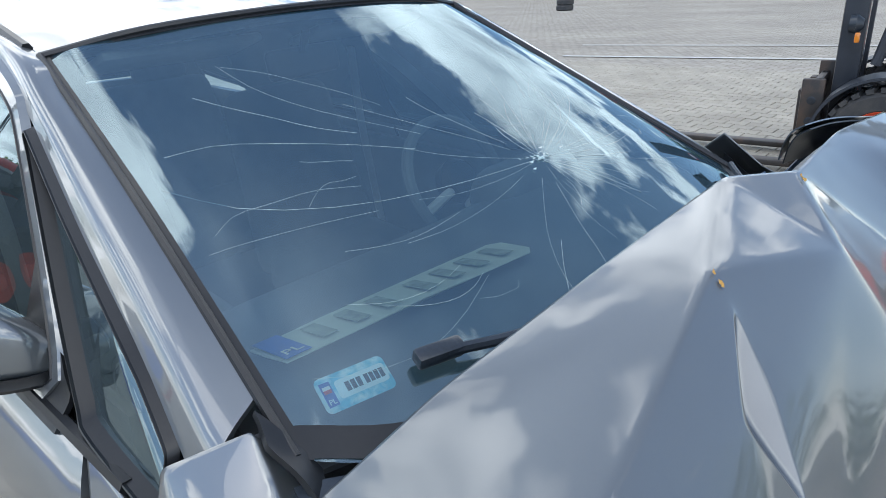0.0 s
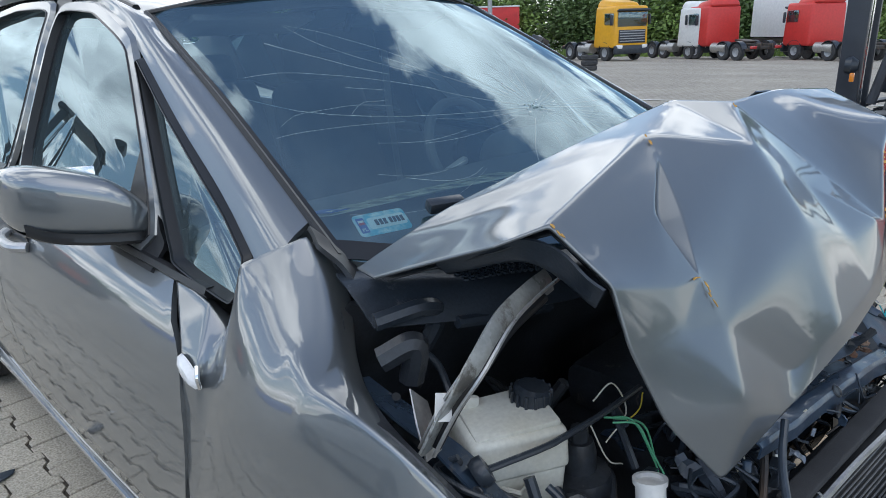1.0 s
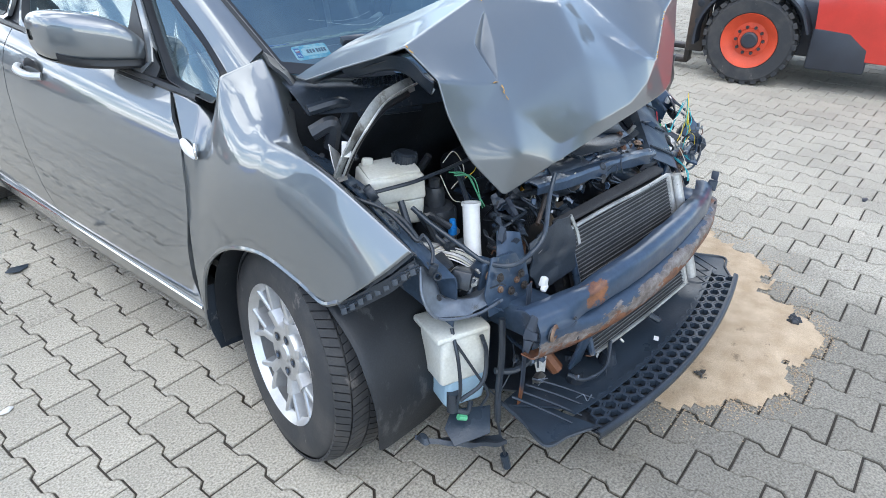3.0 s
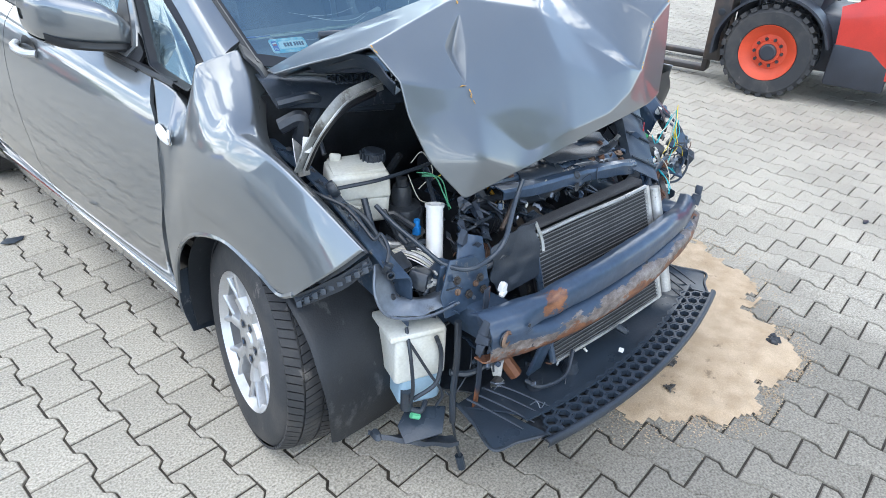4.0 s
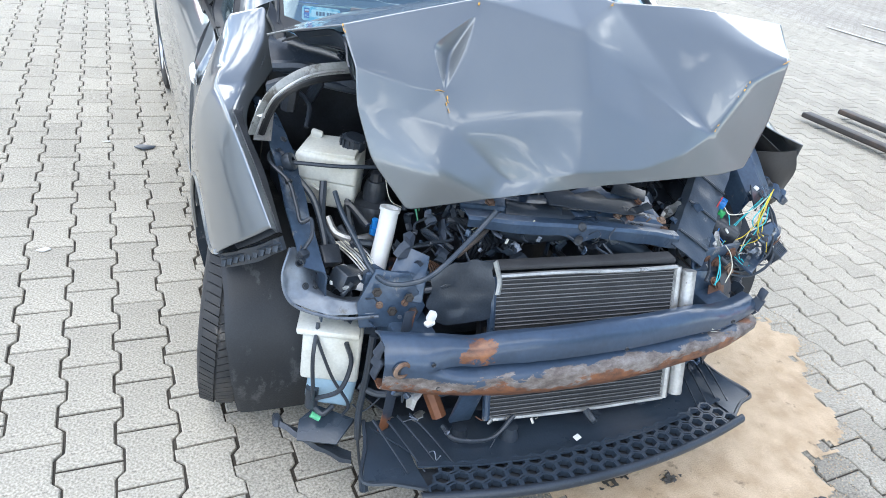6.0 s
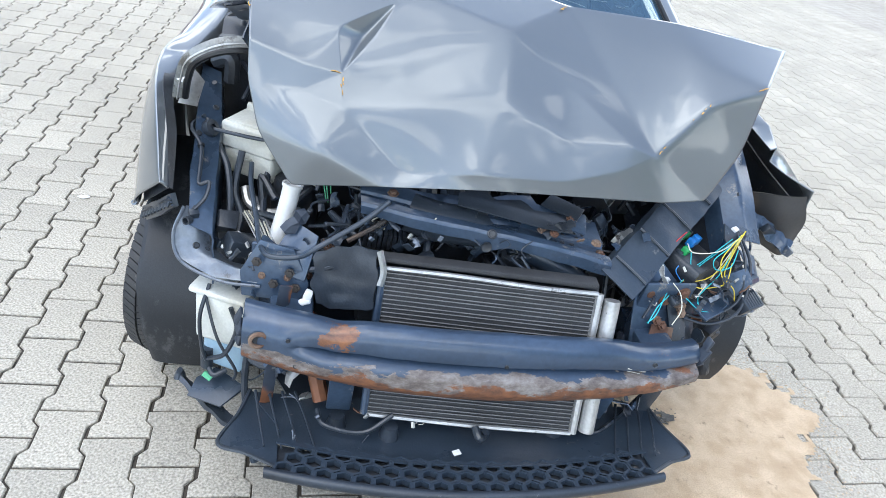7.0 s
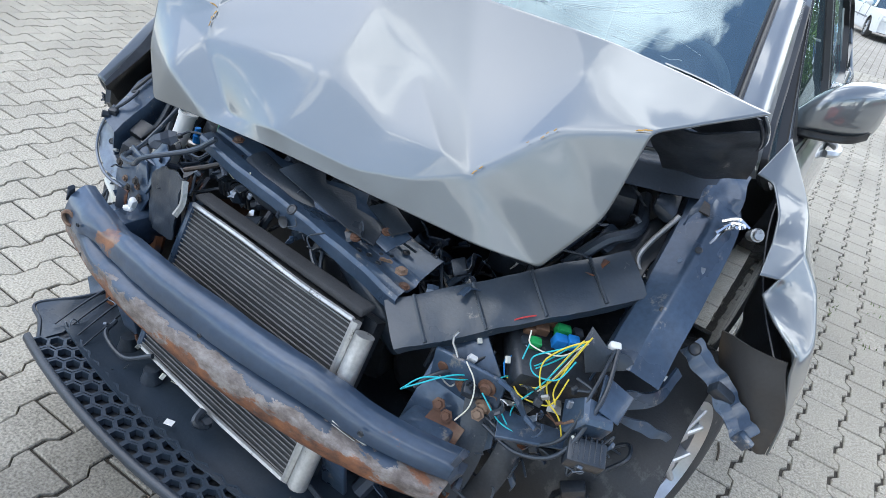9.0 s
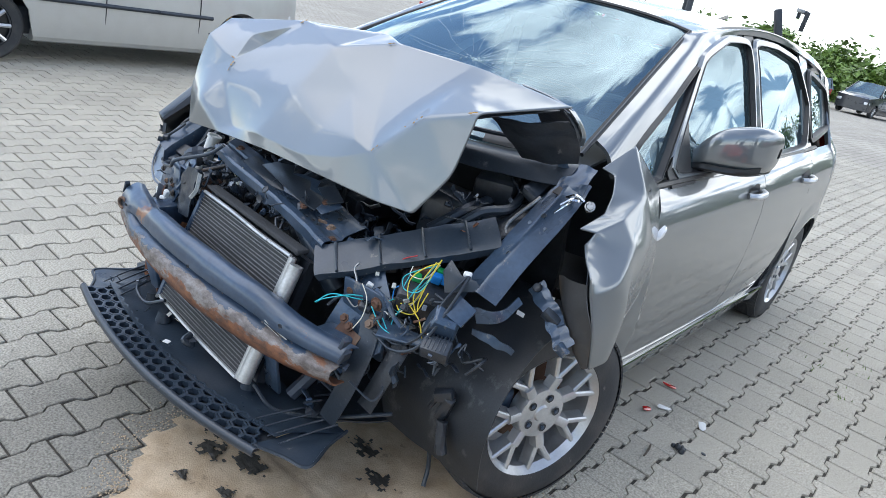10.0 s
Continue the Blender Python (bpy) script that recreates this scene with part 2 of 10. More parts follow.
def flaked(m):
    """Rust and pale primer showing through paint that has flaked off, mostly on the lower half."""
    n, l = m.node_tree.nodes, m.node_tree.links
    b = n["Principled BSDF"]
    tc, xyz = n.new("ShaderNodeTexCoord"), n.new("ShaderNodeSeparateXYZ")
    l.new(tc.outputs["Object"], xyz.inputs[0])
    def noise_at(scale, detail, rough, stretch):
        mp, nz = n.new("ShaderNodeMapping"), n.new("ShaderNodeTexNoise")
        mp.inputs["Scale"].default_value = stretch
        nz.inputs["Scale"].default_value, nz.inputs["Detail"].default_value, nz.inputs["Roughness"].default_value = scale, detail, rough
        l.new(tc.outputs["Object"], mp.inputs[0]); l.new(mp.outputs[0], nz.inputs["Vector"])
        return nz.outputs["Fac"]
    def between(sock, a, b, c=0.0, d=1.0):
        mr = n.new("ShaderNodeMapRange")
        for k, v in (("From Min", a), ("From Max", b), ("To Min", c), ("To Max", d)):
            mr.inputs[k].default_value = v
        l.new(sock, mr.inputs["Value"])
        return mr.outputs[0]
    def plus(a, b):
        m2 = n.new("ShaderNodeMath"); m2.operation = "ADD"
        l.new(a, m2.inputs[0]); l.new(b, m2.inputs[1])
        return m2.outputs[0]
    # the paint holds above the groove and has gone along the lower rib
    low = between(xyz.outputs[2], 0.540, 0.475, -0.15, 0.20)
    patches = plus(noise_at(9.0, 12.0, 0.68, (0.45, 1.0, 1.3)), low)
    deep = plus(noise_at(12.0, 12.0, 0.7, (0.5, 1.0, 1.0)), between(xyz.outputs[2], 0.515, 0.445, -0.12, 0.20))
    tone = noise_at(38.0, 8.0, 0.7, (0.6, 1.0, 1.0))
    prev = b.inputs["Base Color"].links[0].from_socket
    def ramp(sock, *stops):
        rc = n.new("ShaderNodeValToRGB")
        e = rc.color_ramp.elements
        e[0].position, e[1].position = stops[0][0], stops[-1][0]
        e[0].color, e[1].color = (*stops[0][1], 1), (*stops[-1][1], 1)
        for at, col in stops[1:-1]:
            e.new(at).color = (*col, 1)
        l.new(sock, rc.inputs[0])
        return rc.outputs[0]
    primer = ramp(tone, (0.36, (0.085, 0.068, 0.060)), (0.50, (0.155, 0.130, 0.118)), (0.64, (0.25, 0.23, 0.215)))
    rust = ramp(tone, (0.34, (0.075, 0.036, 0.024)), (0.50, (0.165, 0.070, 0.036)), (0.66, (0.25, 0.100, 0.042)))
    # one rusted dent high up on the end
    away = n.new("ShaderNodeVectorMath"); away.operation = "DISTANCE"; away.inputs[1].default_value = (-0.355, -0.655, 0.566)
    l.new(tc.outputs["Object"], away.inputs[0])
    spot = plus(noise_at(26.0, 10.0, 0.7, (0.7, 1.0, 1.0)), between(away.outputs["Value"], 0.02, 0.085, 0.16, -0.25))
    for fac, col in ((between(patches, 0.535, 0.548), primer), (between(deep, 0.52, 0.56), rust), (between(spot, 0.53, 0.57), rust)):
        mx = n.new("ShaderNodeMix"); mx.data_type = "RGBA"
        l.new(fac, mx.inputs[0]); l.new(prev, mx.inputs[6]); l.new(col, mx.inputs[7])
        prev = mx.outputs[2]
    l.new(prev, b.inputs["Base Color"])
    l.new(between(patches, 0.50, 0.56, 0.30, 0.72), b.inputs["Roughness"])
    return m


flaked(BEAM)
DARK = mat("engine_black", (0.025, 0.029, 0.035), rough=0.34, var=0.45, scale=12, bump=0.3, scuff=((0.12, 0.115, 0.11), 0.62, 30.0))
PLAST = mat("black_plastic", (0.027, 0.035, 0.046), rough=0.32, var=0.35, scale=6, fine=200, bump=0.2, scuff=((0.13, 0.135, 0.14), 0.61, 24.0))
LINER = mat("wheel_arch_plastic", (0.022, 0.025, 0.029), rough=0.46, var=0.3, scale=5, fine=260, bump=0.25, spec=0.35, scuff=((0.062, 0.064, 0.066), 0.56, 11.0))
PLAST_D = mat("dusty_black_plastic", (0.030, 0.043, 0.060), rough=0.30, col2=(0.070, 0.078, 0.090), scale=4, edge=(0.5, 0.8), bump=0.2, scuff=((0.20, 0.19, 0.17), 0.63, 20.0))
RUBBER = mat("tyre_rubber", (0.030, 0.032, 0.035), rough=0.72, col2=(0.075, 0.07, 0.065), scale=9, edge=(0.45, 0.8), bump=0.4, scuff=((0.13, 0.12, 0.11), 0.62, 16.0))
TRIM = mat("satin_black_trim", (0.012, 0.013, 0.015), rough=0.35, scale=8, bump=0.05)
ALLOY = mat("silver_alloy", (0.56, 0.57, 0.58), rough=0.34, metal=0.7, var=0.1, scale=8, bump=0.05, col2=(0.36, 0.36, 0.36), edge=(0.5, 0.8))
ALU = mat("dull_aluminium", (0.46, 0.46, 0.45), rough=0.42, metal=0.75, var=0.25, scale=18, bump=0.3, scuff=((0.09, 0.085, 0.08), 0.60, 26.0))
PRESSED = mat("pressed_grey_steel", (0.15, 0.175, 0.21), rough=0.34, metal=0.35, var=0.3, scale=9, fine=90, bump=0.25, coat=0.2, scuff=((0.06, 0.058, 0.055), 0.58, 20.0))
STRIP = mat("dirty_translucent_plastic", (0.25, 0.26, 0.25), rough=0.30, var=0.3, scale=16, bump=0.15, coat=0.4, scuff=((0.10, 0.095, 0.085), 0.56, 20.0))
CHROME = mat("chrome", (0.75, 0.76, 0.77), rough=0.12, metal=1.0, var=0.05, bump=0.0, rvar=0.04)
WHITE_P = mat("milky_plastic", (0.62, 0.63, 0.58), rough=0.42, col2=(0.50, 0.48, 0.40), scale=7, edge=(0.42, 0.75), bump=0.06)
WHITE = mat("white_plastic", (0.72, 0.72, 0.70), rough=0.4, var=0.08, scale=12, bump=0.05)
BLUE_FLUID = mat("blue_washer_fluid", (0.30, 0.44, 0.54), rough=0.35, var=0.1, scale=7, bump=0.03)
FIN = mat("radiator_fins", (0.028, 0.029, 0.031), rough=0.6, metal=0.1, var=0.4, scale=11, fine=300, bump=0.4)
FIN_L = mat("radiator_tubes", (0.15, 0.15, 0.15), rough=0.5, metal=0.35, var=0.35, scale=13, fine=200, bump=0.2)
FOAM = mat("black_foam_seal", (0.035, 0.036, 0.038), rough=0.9, var=0.3, scale=20, fine=400, bump=0.6)
SAND = mat("absorbent_sand", (0.45, 0.330, 0.210), rough=0.95, col2=(0.60, 0.465, 0.320), scale=13, fine=240, bump=1.0, edge=(0.35, 0.7), var=0.3, scuff=((0.27, 0.20, 0.13), 0.60, 14.0))
OIL = mat("oily_sand", (0.055, 0.05, 0.042), rough=0.55, scale=30, fine=300, bump=0.7, var=0.5)
PAVER = mat("concrete_paver", (0.405, 0.374, 0.312), rough=0.95, spec=0.15, var=0.13, fvar=0.95, scale=1.4, fine=150, bump=1.0, per_object=0.065, scuff=((0.19, 0.175, 0.15), 0.60, 48.0))
PAVER_S = mat("concrete_paver_field", (0.405, 0.374, 0.312), rough=0.95, spec=0.15, var=0.13, fvar=0.95, scale=1.4, fine=150, bump=1.0, per_island=0.065, scuff=((0.19, 0.175, 0.15), 0.60, 48.0))
darken_round(PAVER_S, (0.3, -0.95, 0.0), 0.65, 1.05, 0.66)
JOINT = mat("paver_joint_dirt", (0.060, 0.052, 0.042), rough=1.0, var=0.35, scale=20, fine=300, bump=0.6)
# bluish film on the windscreen: dusty, with the brightness of reflected sky painted in
GLASS = glass("tinted_glass", (0.60, 0.80, 0.84), haze=0.055, film=(0.10, 0.32, 0.52))
GLASS_S = glass("side_glass", (0.60, 0.74, 0.74))
CRACK = mat("glass_cracks", (0.55, 0.68, 0.68), rough=0.3, var=0.1, bump=0.0)
FABRIC = mat("dark_seat_fabric", (0.085, 0.09, 0.098), rough=0.95, scale=20, fine=400, bump=0.4)
DASH = mat("dashboard_plastic", (0.10, 0.112, 0.125), rough=0.6, scale=14, fine=500, bump=0.3)
GREYPL = mat("light_grey_plastic", (0.34, 0.35, 0.36), rough=0.5, bump=0.05)
RED = mat("red_machine_paint", (0.52, 0.035, 0.022), rough=0.42, var=0.12, coat=0.3, bump=0.05)
RED_RIM = mat("orange_red_rim_paint", (0.62, 0.075, 0.03), rough=0.5, var=0.15, bump=0.08)
GREY_M = mat("anthracite_machine_paint", (0.030, 0.035, 0.045), rough=0.45, var=0.2, bump=0.06)
MAST = mat("worn_mast_steel", (0.05, 0.045, 0.042), rough=0.5, metal=0.4, col2=(0.11, 0.075, 0.055), edge=(0.5, 0.7), bump=0.2)
YELLOW = mat("yellow_cab_paint", (0.72, 0.36, 0.02), rough=0.35, var=0.08, bump=0.03)
TRUCK_W = mat("white_truck_paint", (0.70, 0.71, 0.70), rough=0.4, var=0.08, bump=0.03)
TRUCK_R = mat("red_truck_paint", (0.58, 0.04, 0.035), rough=0.4, var=0.1, bump=0.03)
CURTAIN = mat("red_tarpaulin", (0.50, 0.03, 0.03), rough=0.6, var=0.15, scale=1.5, fine=10, bump=0.3)
SILVER = mat("silver_car_paint", (0.52, 0.52, 0.50), rough=0.35, metal=0.4, coat=0.8, var=0.05, bump=0.02)
DKBLUE = mat("dark_blue_car_paint", (0.025, 0.045, 0.06), rough=0.3, coat=0.8, var=0.1, bump=0.02)
DKGREY = mat("dark_grey_car_paint", (0.04, 0.042, 0.046), rough=0.3, coat=0.8, var=0.1, bump=0.02)
BLUETARP = mat("blue_tarpaulin", (0.02, 0.12, 0.45), rough=0.5, var=0.2, bump=0.2)
LEAF = mat("green_leaves", (0.125, 0.195, 0.040), rough=0.6, var=0.35, scale=0.6, fine=8, bump=0.0, per_island=0.45)
LEAF_D = mat("dark_green_leaves", (0.075, 0.125, 0.034), rough=0.6, var=0.35, scale=0.6, fine=8, bump=0.0, per_island=0.45)
BARK = mat("tree_bark", (0.10, 0.08, 0.06), rough=0.95, scale=6, fine=40, bump=0.8)
GRASS = mat("grass_blades", (0.11, 0.17, 0.035), rough=0.8, var=0.3, scale=1.0, fine=10, bump=0.0, per_island=0.35)
LINE = mat("white_road_paint", (0.62, 0.61, 0.58), rough=0.8, var=0.2, scale=8, bump=0.2)
LENS = mat("clear_lamp_lens", (0.75, 0.76, 0.76), rough=0.12, var=0.1, scale=40, fine=300, bump=0.2, coat=0.8)
RED_LENS = mat("red_lamp_lens", (0.45, 0.02, 0.02), rough=0.15, coat=0.9, bump=0.05)
AMBER = mat("amber_lens", (0.7, 0.22, 0.02), rough=0.2, coat=0.6, bump=0.03)
PRIMER = mat("ochre_filler_chips", (0.50, 0.28, 0.07), rough=0.8, scale=40, bump=0.4, var=0.3)
W_CYAN = mat("cyan_wire", (0.02, 0.42, 0.47), rough=0.4, bump=0.0)
W_YEL = mat("yellow_wire", (0.72, 0.56, 0.05), rough=0.4, bump=0.0)
W_GRN = mat("green_wire", (0.10, 0.42, 0.22), rough=0.4, bump=0.0)
W_RED = mat("red_wire", (0.5, 0.03, 0.03), rough=0.4, bump=0.0)
W_WHT = mat("pale_wire", (0.62, 0.60, 0.50), rough=0.45, bump=0.0)
BOX_BLUE = mat("blue_relay", (0.015, 0.22, 0.62), rough=0.4, bump=0.03)
BOX_GRN = mat("green_fuse", (0.02, 0.36, 0.10), rough=0.4, bump=0.03)
BROWN = mat("brown_relay", (0.16, 0.085, 0.05), rough=0.5, bump=0.05)
PLATE_W = mat("number_plate_white", (0.50, 0.54, 0.45), rough=0.4, var=0.06, bump=0.05)
PLATE_B = mat("plate_blue_band", (0.02, 0.10, 0.42), rough=0.4, bump=0.0)
STK = mat("sticker_film", (0.10, 0.48, 0.66), rough=0.35, col2=(0.62, 0.80, 0.82), scale=60, edge=(0.4, 0.65), bump=0.0)
STK_W = mat("sticker_panel", (0.70, 0.82, 0.84), rough=0.35, bump=0.0, var=0.06)
PLATE_INK = mat("worn_plate_print", (0.27, 0.30, 0.23), rough=0.5, var=0.4, scale=60, bump=0.0)
INK = mat("dark_print", (0.012, 0.014, 0.02), rough=0.5, bump=0.0)


# ---- mesh helpers ----
def spline(pts, n):
    """n points along a Catmull-Rom curve through pts."""
    p = np.array(pts, float)
    if len(p) == 2:
        return p[0] + (p[1] - p[0]) * np.linspace(0, 1, n)[:, None]
    p = np.vstack([2 * p[0] - p[1], p, 2 * p[-1] - p[-2]])
    s = np.linspace(0, len(p) - 3, n)
    i = np.minimum(s.astype(int), len(p) - 4)
    t = (s - i)[:, None]
    a, b, c, d = p[i], p[i + 1], p[i + 2], p[i + 3]
    return 0.5 * (2 * b + (c - a) * t + (2 * a - 5 * b + 4 * c - d) * t ** 2 + (3 * b - a - 3 * c + d) * t ** 3)


def straight(pts, n):
    """n points along the straight segments through pts."""
    p = np.array(pts, float)
    s = np.linspace(0, len(p) - 1, n)
    i = np.minimum(s.astype(int), len(p) - 2)
    t = (s - i)[:, None]
    return p[i] * (1 - t) + p[i + 1] * t


def quads(nu, nv, closed=False):
    f = []
    for v in range(nv - 1):
        for u in range(nu - (0 if closed else 1)):
            w = (u + 1) % nu
            f.append((v * nu + u, v * nu + w, (v + 1) * nu + w, (v + 1) * nu + u))
    return f


def bm_from(verts, faces):
    bm = bmesh.new()
    vs = [bm.verts.new(v) for v in verts]
    for f in faces:
        try:
            bm.faces.new([vs[i] for i in f])
        except ValueError:
            pass
    return bm


def sheet(P, thick=0.0):
    """A sheet from an array [rows, columns, 3], with a thickness."""
    nv, nu = P.shape[:2]
    bm = bm_from(P.reshape(-1, 3), quads(nu, nv))
    bmesh.ops.recalc_face_normals(bm, faces=bm.faces[:])
    if thick:
        bmesh.ops.solidify(bm, geom=bm.faces[:], thickness=thick)
    return bm


def loft(rows, nu=24, nv=24, thick=0.0, hard=False):
    R = np.array([spline(r, nu) for r in rows])
    along = straight if hard else spline
    return sheet(np.stack([along(R[:, k], nv) for k in range(nu)], axis=1), thick)


def tube(pts, r, n=8, steps=None, r2=None, soft=True):
    """A round pipe along pts; r2: its radius at the far end."""
    k = steps or max(4, 6 * (len(pts) - 1))
    c = spline(pts, k) if soft else straight(pts, max(k, len(pts)))
    k = len(c)
    t = np.gradient(c, axis=0)
    t /= np.linalg.norm(t, axis=1)[:, None] + 1e-9
    up = np.array((0.0, 0.0, 1.0)) if abs(t[0][2]) < 0.9 else np.array((1.0, 0.0, 0.0))
    verts = []
    for i in range(k):
        a = np.cross(t[i], up); a /= np.linalg.norm(a) + 1e-9
        b = np.cross(a, t[i]); up = b
        rad = r if r2 is None else r + (r2 - r) * i / (k - 1)
        verts += [tuple(c[i] + rad * (math.cos(2 * math.pi * j / n) * a + math.sin(2 * math.pi * j / n) * b)) for j in range(n)]
    faces = quads(n, k, True) + [tuple(range(n)), tuple(range((k - 1) * n, k * n))]
    bm = bm_from(verts, faces)
    bmesh.ops.recalc_face_normals(bm, faces=bm.faces[:])
    return bm


def box(size, at=(0, 0, 0), rot=(0, 0, 0), bevel=0.006, taper=1.0, seg=2):
    bm = bmesh.new()
    bmesh.ops.create_cube(bm, size=1.0)
    for v in bm.verts:
        k = taper if v.co.z > 0 else 1.0
        v.co = Vector((v.co.x * size[0] * k, v.co.y * size[1] * k, v.co.z * size[2]))
    if bevel:
        bmesh.ops.bevel(bm, geom=bm.edges[:], offset=min(bevel, min(size) * 0.45), segments=seg, profile=0.5, affect="EDGES")
    bmesh.ops.transform(bm, matrix=pose(*at, *rot), verts=bm.verts[:])
    return bm


def lathe(profile, n=32, at=(0, 0, 0), rot=(0, 0, 0)):
    """profile: (radius, height) pairs, turned round the local z axis."""
    verts = [(r * math.cos(2 * math.pi * j / n), r * math.sin(2 * math.pi * j / n), h) for r, h in profile for j in range(n)]
    bm = bm_from(verts, quads(n, len(profile), True))
    bmesh.ops.remove_doubles(bm, verts=bm.verts[:], dist=1e-5)
    bmesh.ops.recalc_face_normals(bm, faces=bm.faces[:])
    bmesh.ops.transform(bm, matrix=pose(*at, *rot), verts=bm.verts[:])
    return bm


def prism(outline, depth, m=None, bevel=0.0):
    """A plate with the outline (x, y pairs), depth thick along z, at the pose m."""
    bm = bmesh.new()
    f = bm.faces.new([bm.verts.new((x, y, 0)) for x, y in outline])
    if f.normal.z < 0:
        f.normal_flip()
    r = bmesh.ops.extrude_face_region(bm, geom=[f])
    bmesh.ops.translate(bm, vec=(0, 0, depth), verts=[g for g in r["geom"] if isinstance(g, bmesh.types.BMVert)])
    bmesh.ops.recalc_face_normals(bm, faces=bm.faces[:])
    if bevel:
        bmesh.ops.bevel(bm, geom=bm.edges[:], offset=bevel, segments=2, profile=0.5, affect="EDGES")
    if m is not None:
        bmesh.ops.transform(bm, matrix=m, verts=bm.verts[:])
    return bm


def join(*bms):
    """Joins bmeshes of one part into the first."""
    me = bpy.data.meshes.new("tmp")
    for b in bms[1:]:
        b.to_mesh(me)
        bms[0].from_mesh(me)
        b.free()
    bpy.data.meshes.remove(me)
    return bms[0]


def warp(bm, fn):
    for v in bm.verts:
        v.co = Vector(fn(v.co))
    return bm


def dented(bm, amount, scale, seed=0.0):
    """Uneven, bent sheet: shifts the vertices by smooth noise."""
    for v in bm.verts:
        v.co += Vector(noise.noise_vector(v.co * scale + Vector((seed, seed * 1.7, seed * 0.3)))) * amount
    return bm


def part(name, bm, material, parent, label="", smooth=True, sharp=0.6):
    """Links a bmesh as one mesh object under a thing or a part."""
    me = bpy.data.meshes.new(name)
    bm.normal_update()
    for f in bm.faces:
        f.smooth = smooth
    for e in bm.edges:
        if len(e.link_faces) == 2 and e.calc_face_angle(0) > sharp:
            e.smooth = False
    bm.to_mesh(me)
    bm.free()
    me.materials.append(material)
    ob = new(name, me)
    if parent:
        ob.parent = parent
        ob.matrix_parent_inverse = parent.matrix_basis.inverted()
    if label:
        ob["label"] = label
    return ob


def cage(name, verts, faces, material, parent, label="", folds=(), corners=(), levels=4, thick=0.004, out=(0, -0.5, 0.85), stiff=0.0):
    """A sheet of metal drawn over a coarse cage of named points; folds: (weight, point, point, ...) keep their edge; stiff: what the other edges keep."""
    names = list(verts)
    bm = bmesh.new()
    ce, cv = bm.edges.layers.float.new("crease_edge"), bm.verts.layers.float.new("crease_vert")
    vs = {k: bm.verts.new(verts[k]) for k in names}
    for f in faces:
        bm.faces.new([vs[k] for k in f.split()])
    bmesh.ops.recalc_face_normals(bm, faces=bm.faces[:])
    bm.normal_update()
    if sum(f.normal.dot(Vector(out)) * f.calc_area() for f in bm.faces) < 0:
        bmesh.ops.reverse_faces(bm, faces=bm.faces[:])
    for e in bm.edges:
        e[ce] = stiff
    for weight, *run in folds:
        for a, b in zip(run, run[1:]):
            e = bm.edges.get((vs[a], vs[b]))
            if e:
                e[ce] = weight
    for weight, *run in corners:
        for a in run:
            vs[a][cv] = weight
    for f in bm.faces:
        f.smooth = True
    ob = part(name, bm, material, parent, label, sharp=9.0)
    m = ob.modifiers.new("curve", "SUBSURF")
    m.levels = m.render_levels = levels
    m.boundary_smooth = "PRESERVE_CORNERS"
    if thick:
        t = ob.modifiers.new("thickness", "SOLIDIFY")
        t.thickness, t.offset = thick, -1.0
    return ob


def grid_cage(rows):
    """Names, points and faces of a cage given as rows of points: p0_0, p0_1, ..."""
    verts = {f"p{j}_{i}": q for j, r in enumerate(rows) for i, q in enumerate(r)}
    faces = [f"p{j}_{i} p{j}_{i + 1} p{j + 1}_{i + 1} p{j + 1}_{i}" for j in range(len(rows) - 1) for i in range(len(rows[0]) - 1)]
    return verts, faces


def thing(name, label, category, at=(0, 0, 0), group="", kind=""):
    e = new(name)
    e.empty_display_size = 0.1
    e.location = at
    return tagged(e, label, category, group, kind)


def structure(name, bm, material, label, category):
    return tagged(part(name, bm, material, None), label, category, kind="structure")


def stuff(name, verts, faces, material, label, category, parent=None):
    me = bpy.data.meshes.new(name)
    me.from_pydata(verts, [], faces)
    me.update()
    me.materials.append(material)
    ob = new(name, me)
    if parent:
        ob.parent = parent
        ob["kind"] = "stuff"
        return ob
    return tagged(ob, label, category, kind="stuff")


# ---- ground ----
def ground_z(x, y):
    """The yard falls away gently towards the lorries."""
    return -0.03 * max(0.0, x - 7.0)


def ground_sheet():
    xs = [-300, -60, -20, -9, 7, 9, 12, 20, 45, 60, 300]
    ys = [-300, -60, -15, -3, 15, 45, 80, 300]
    verts = [(x, y, ground_z(min(x, 60), y) - 0.014) for y in ys for x in xs]
    bm = bm_from(verts, quads(len(xs), len(ys)))
    bmesh.ops.recalc_face_normals(bm, faces=bm.faces[:])
    return bm


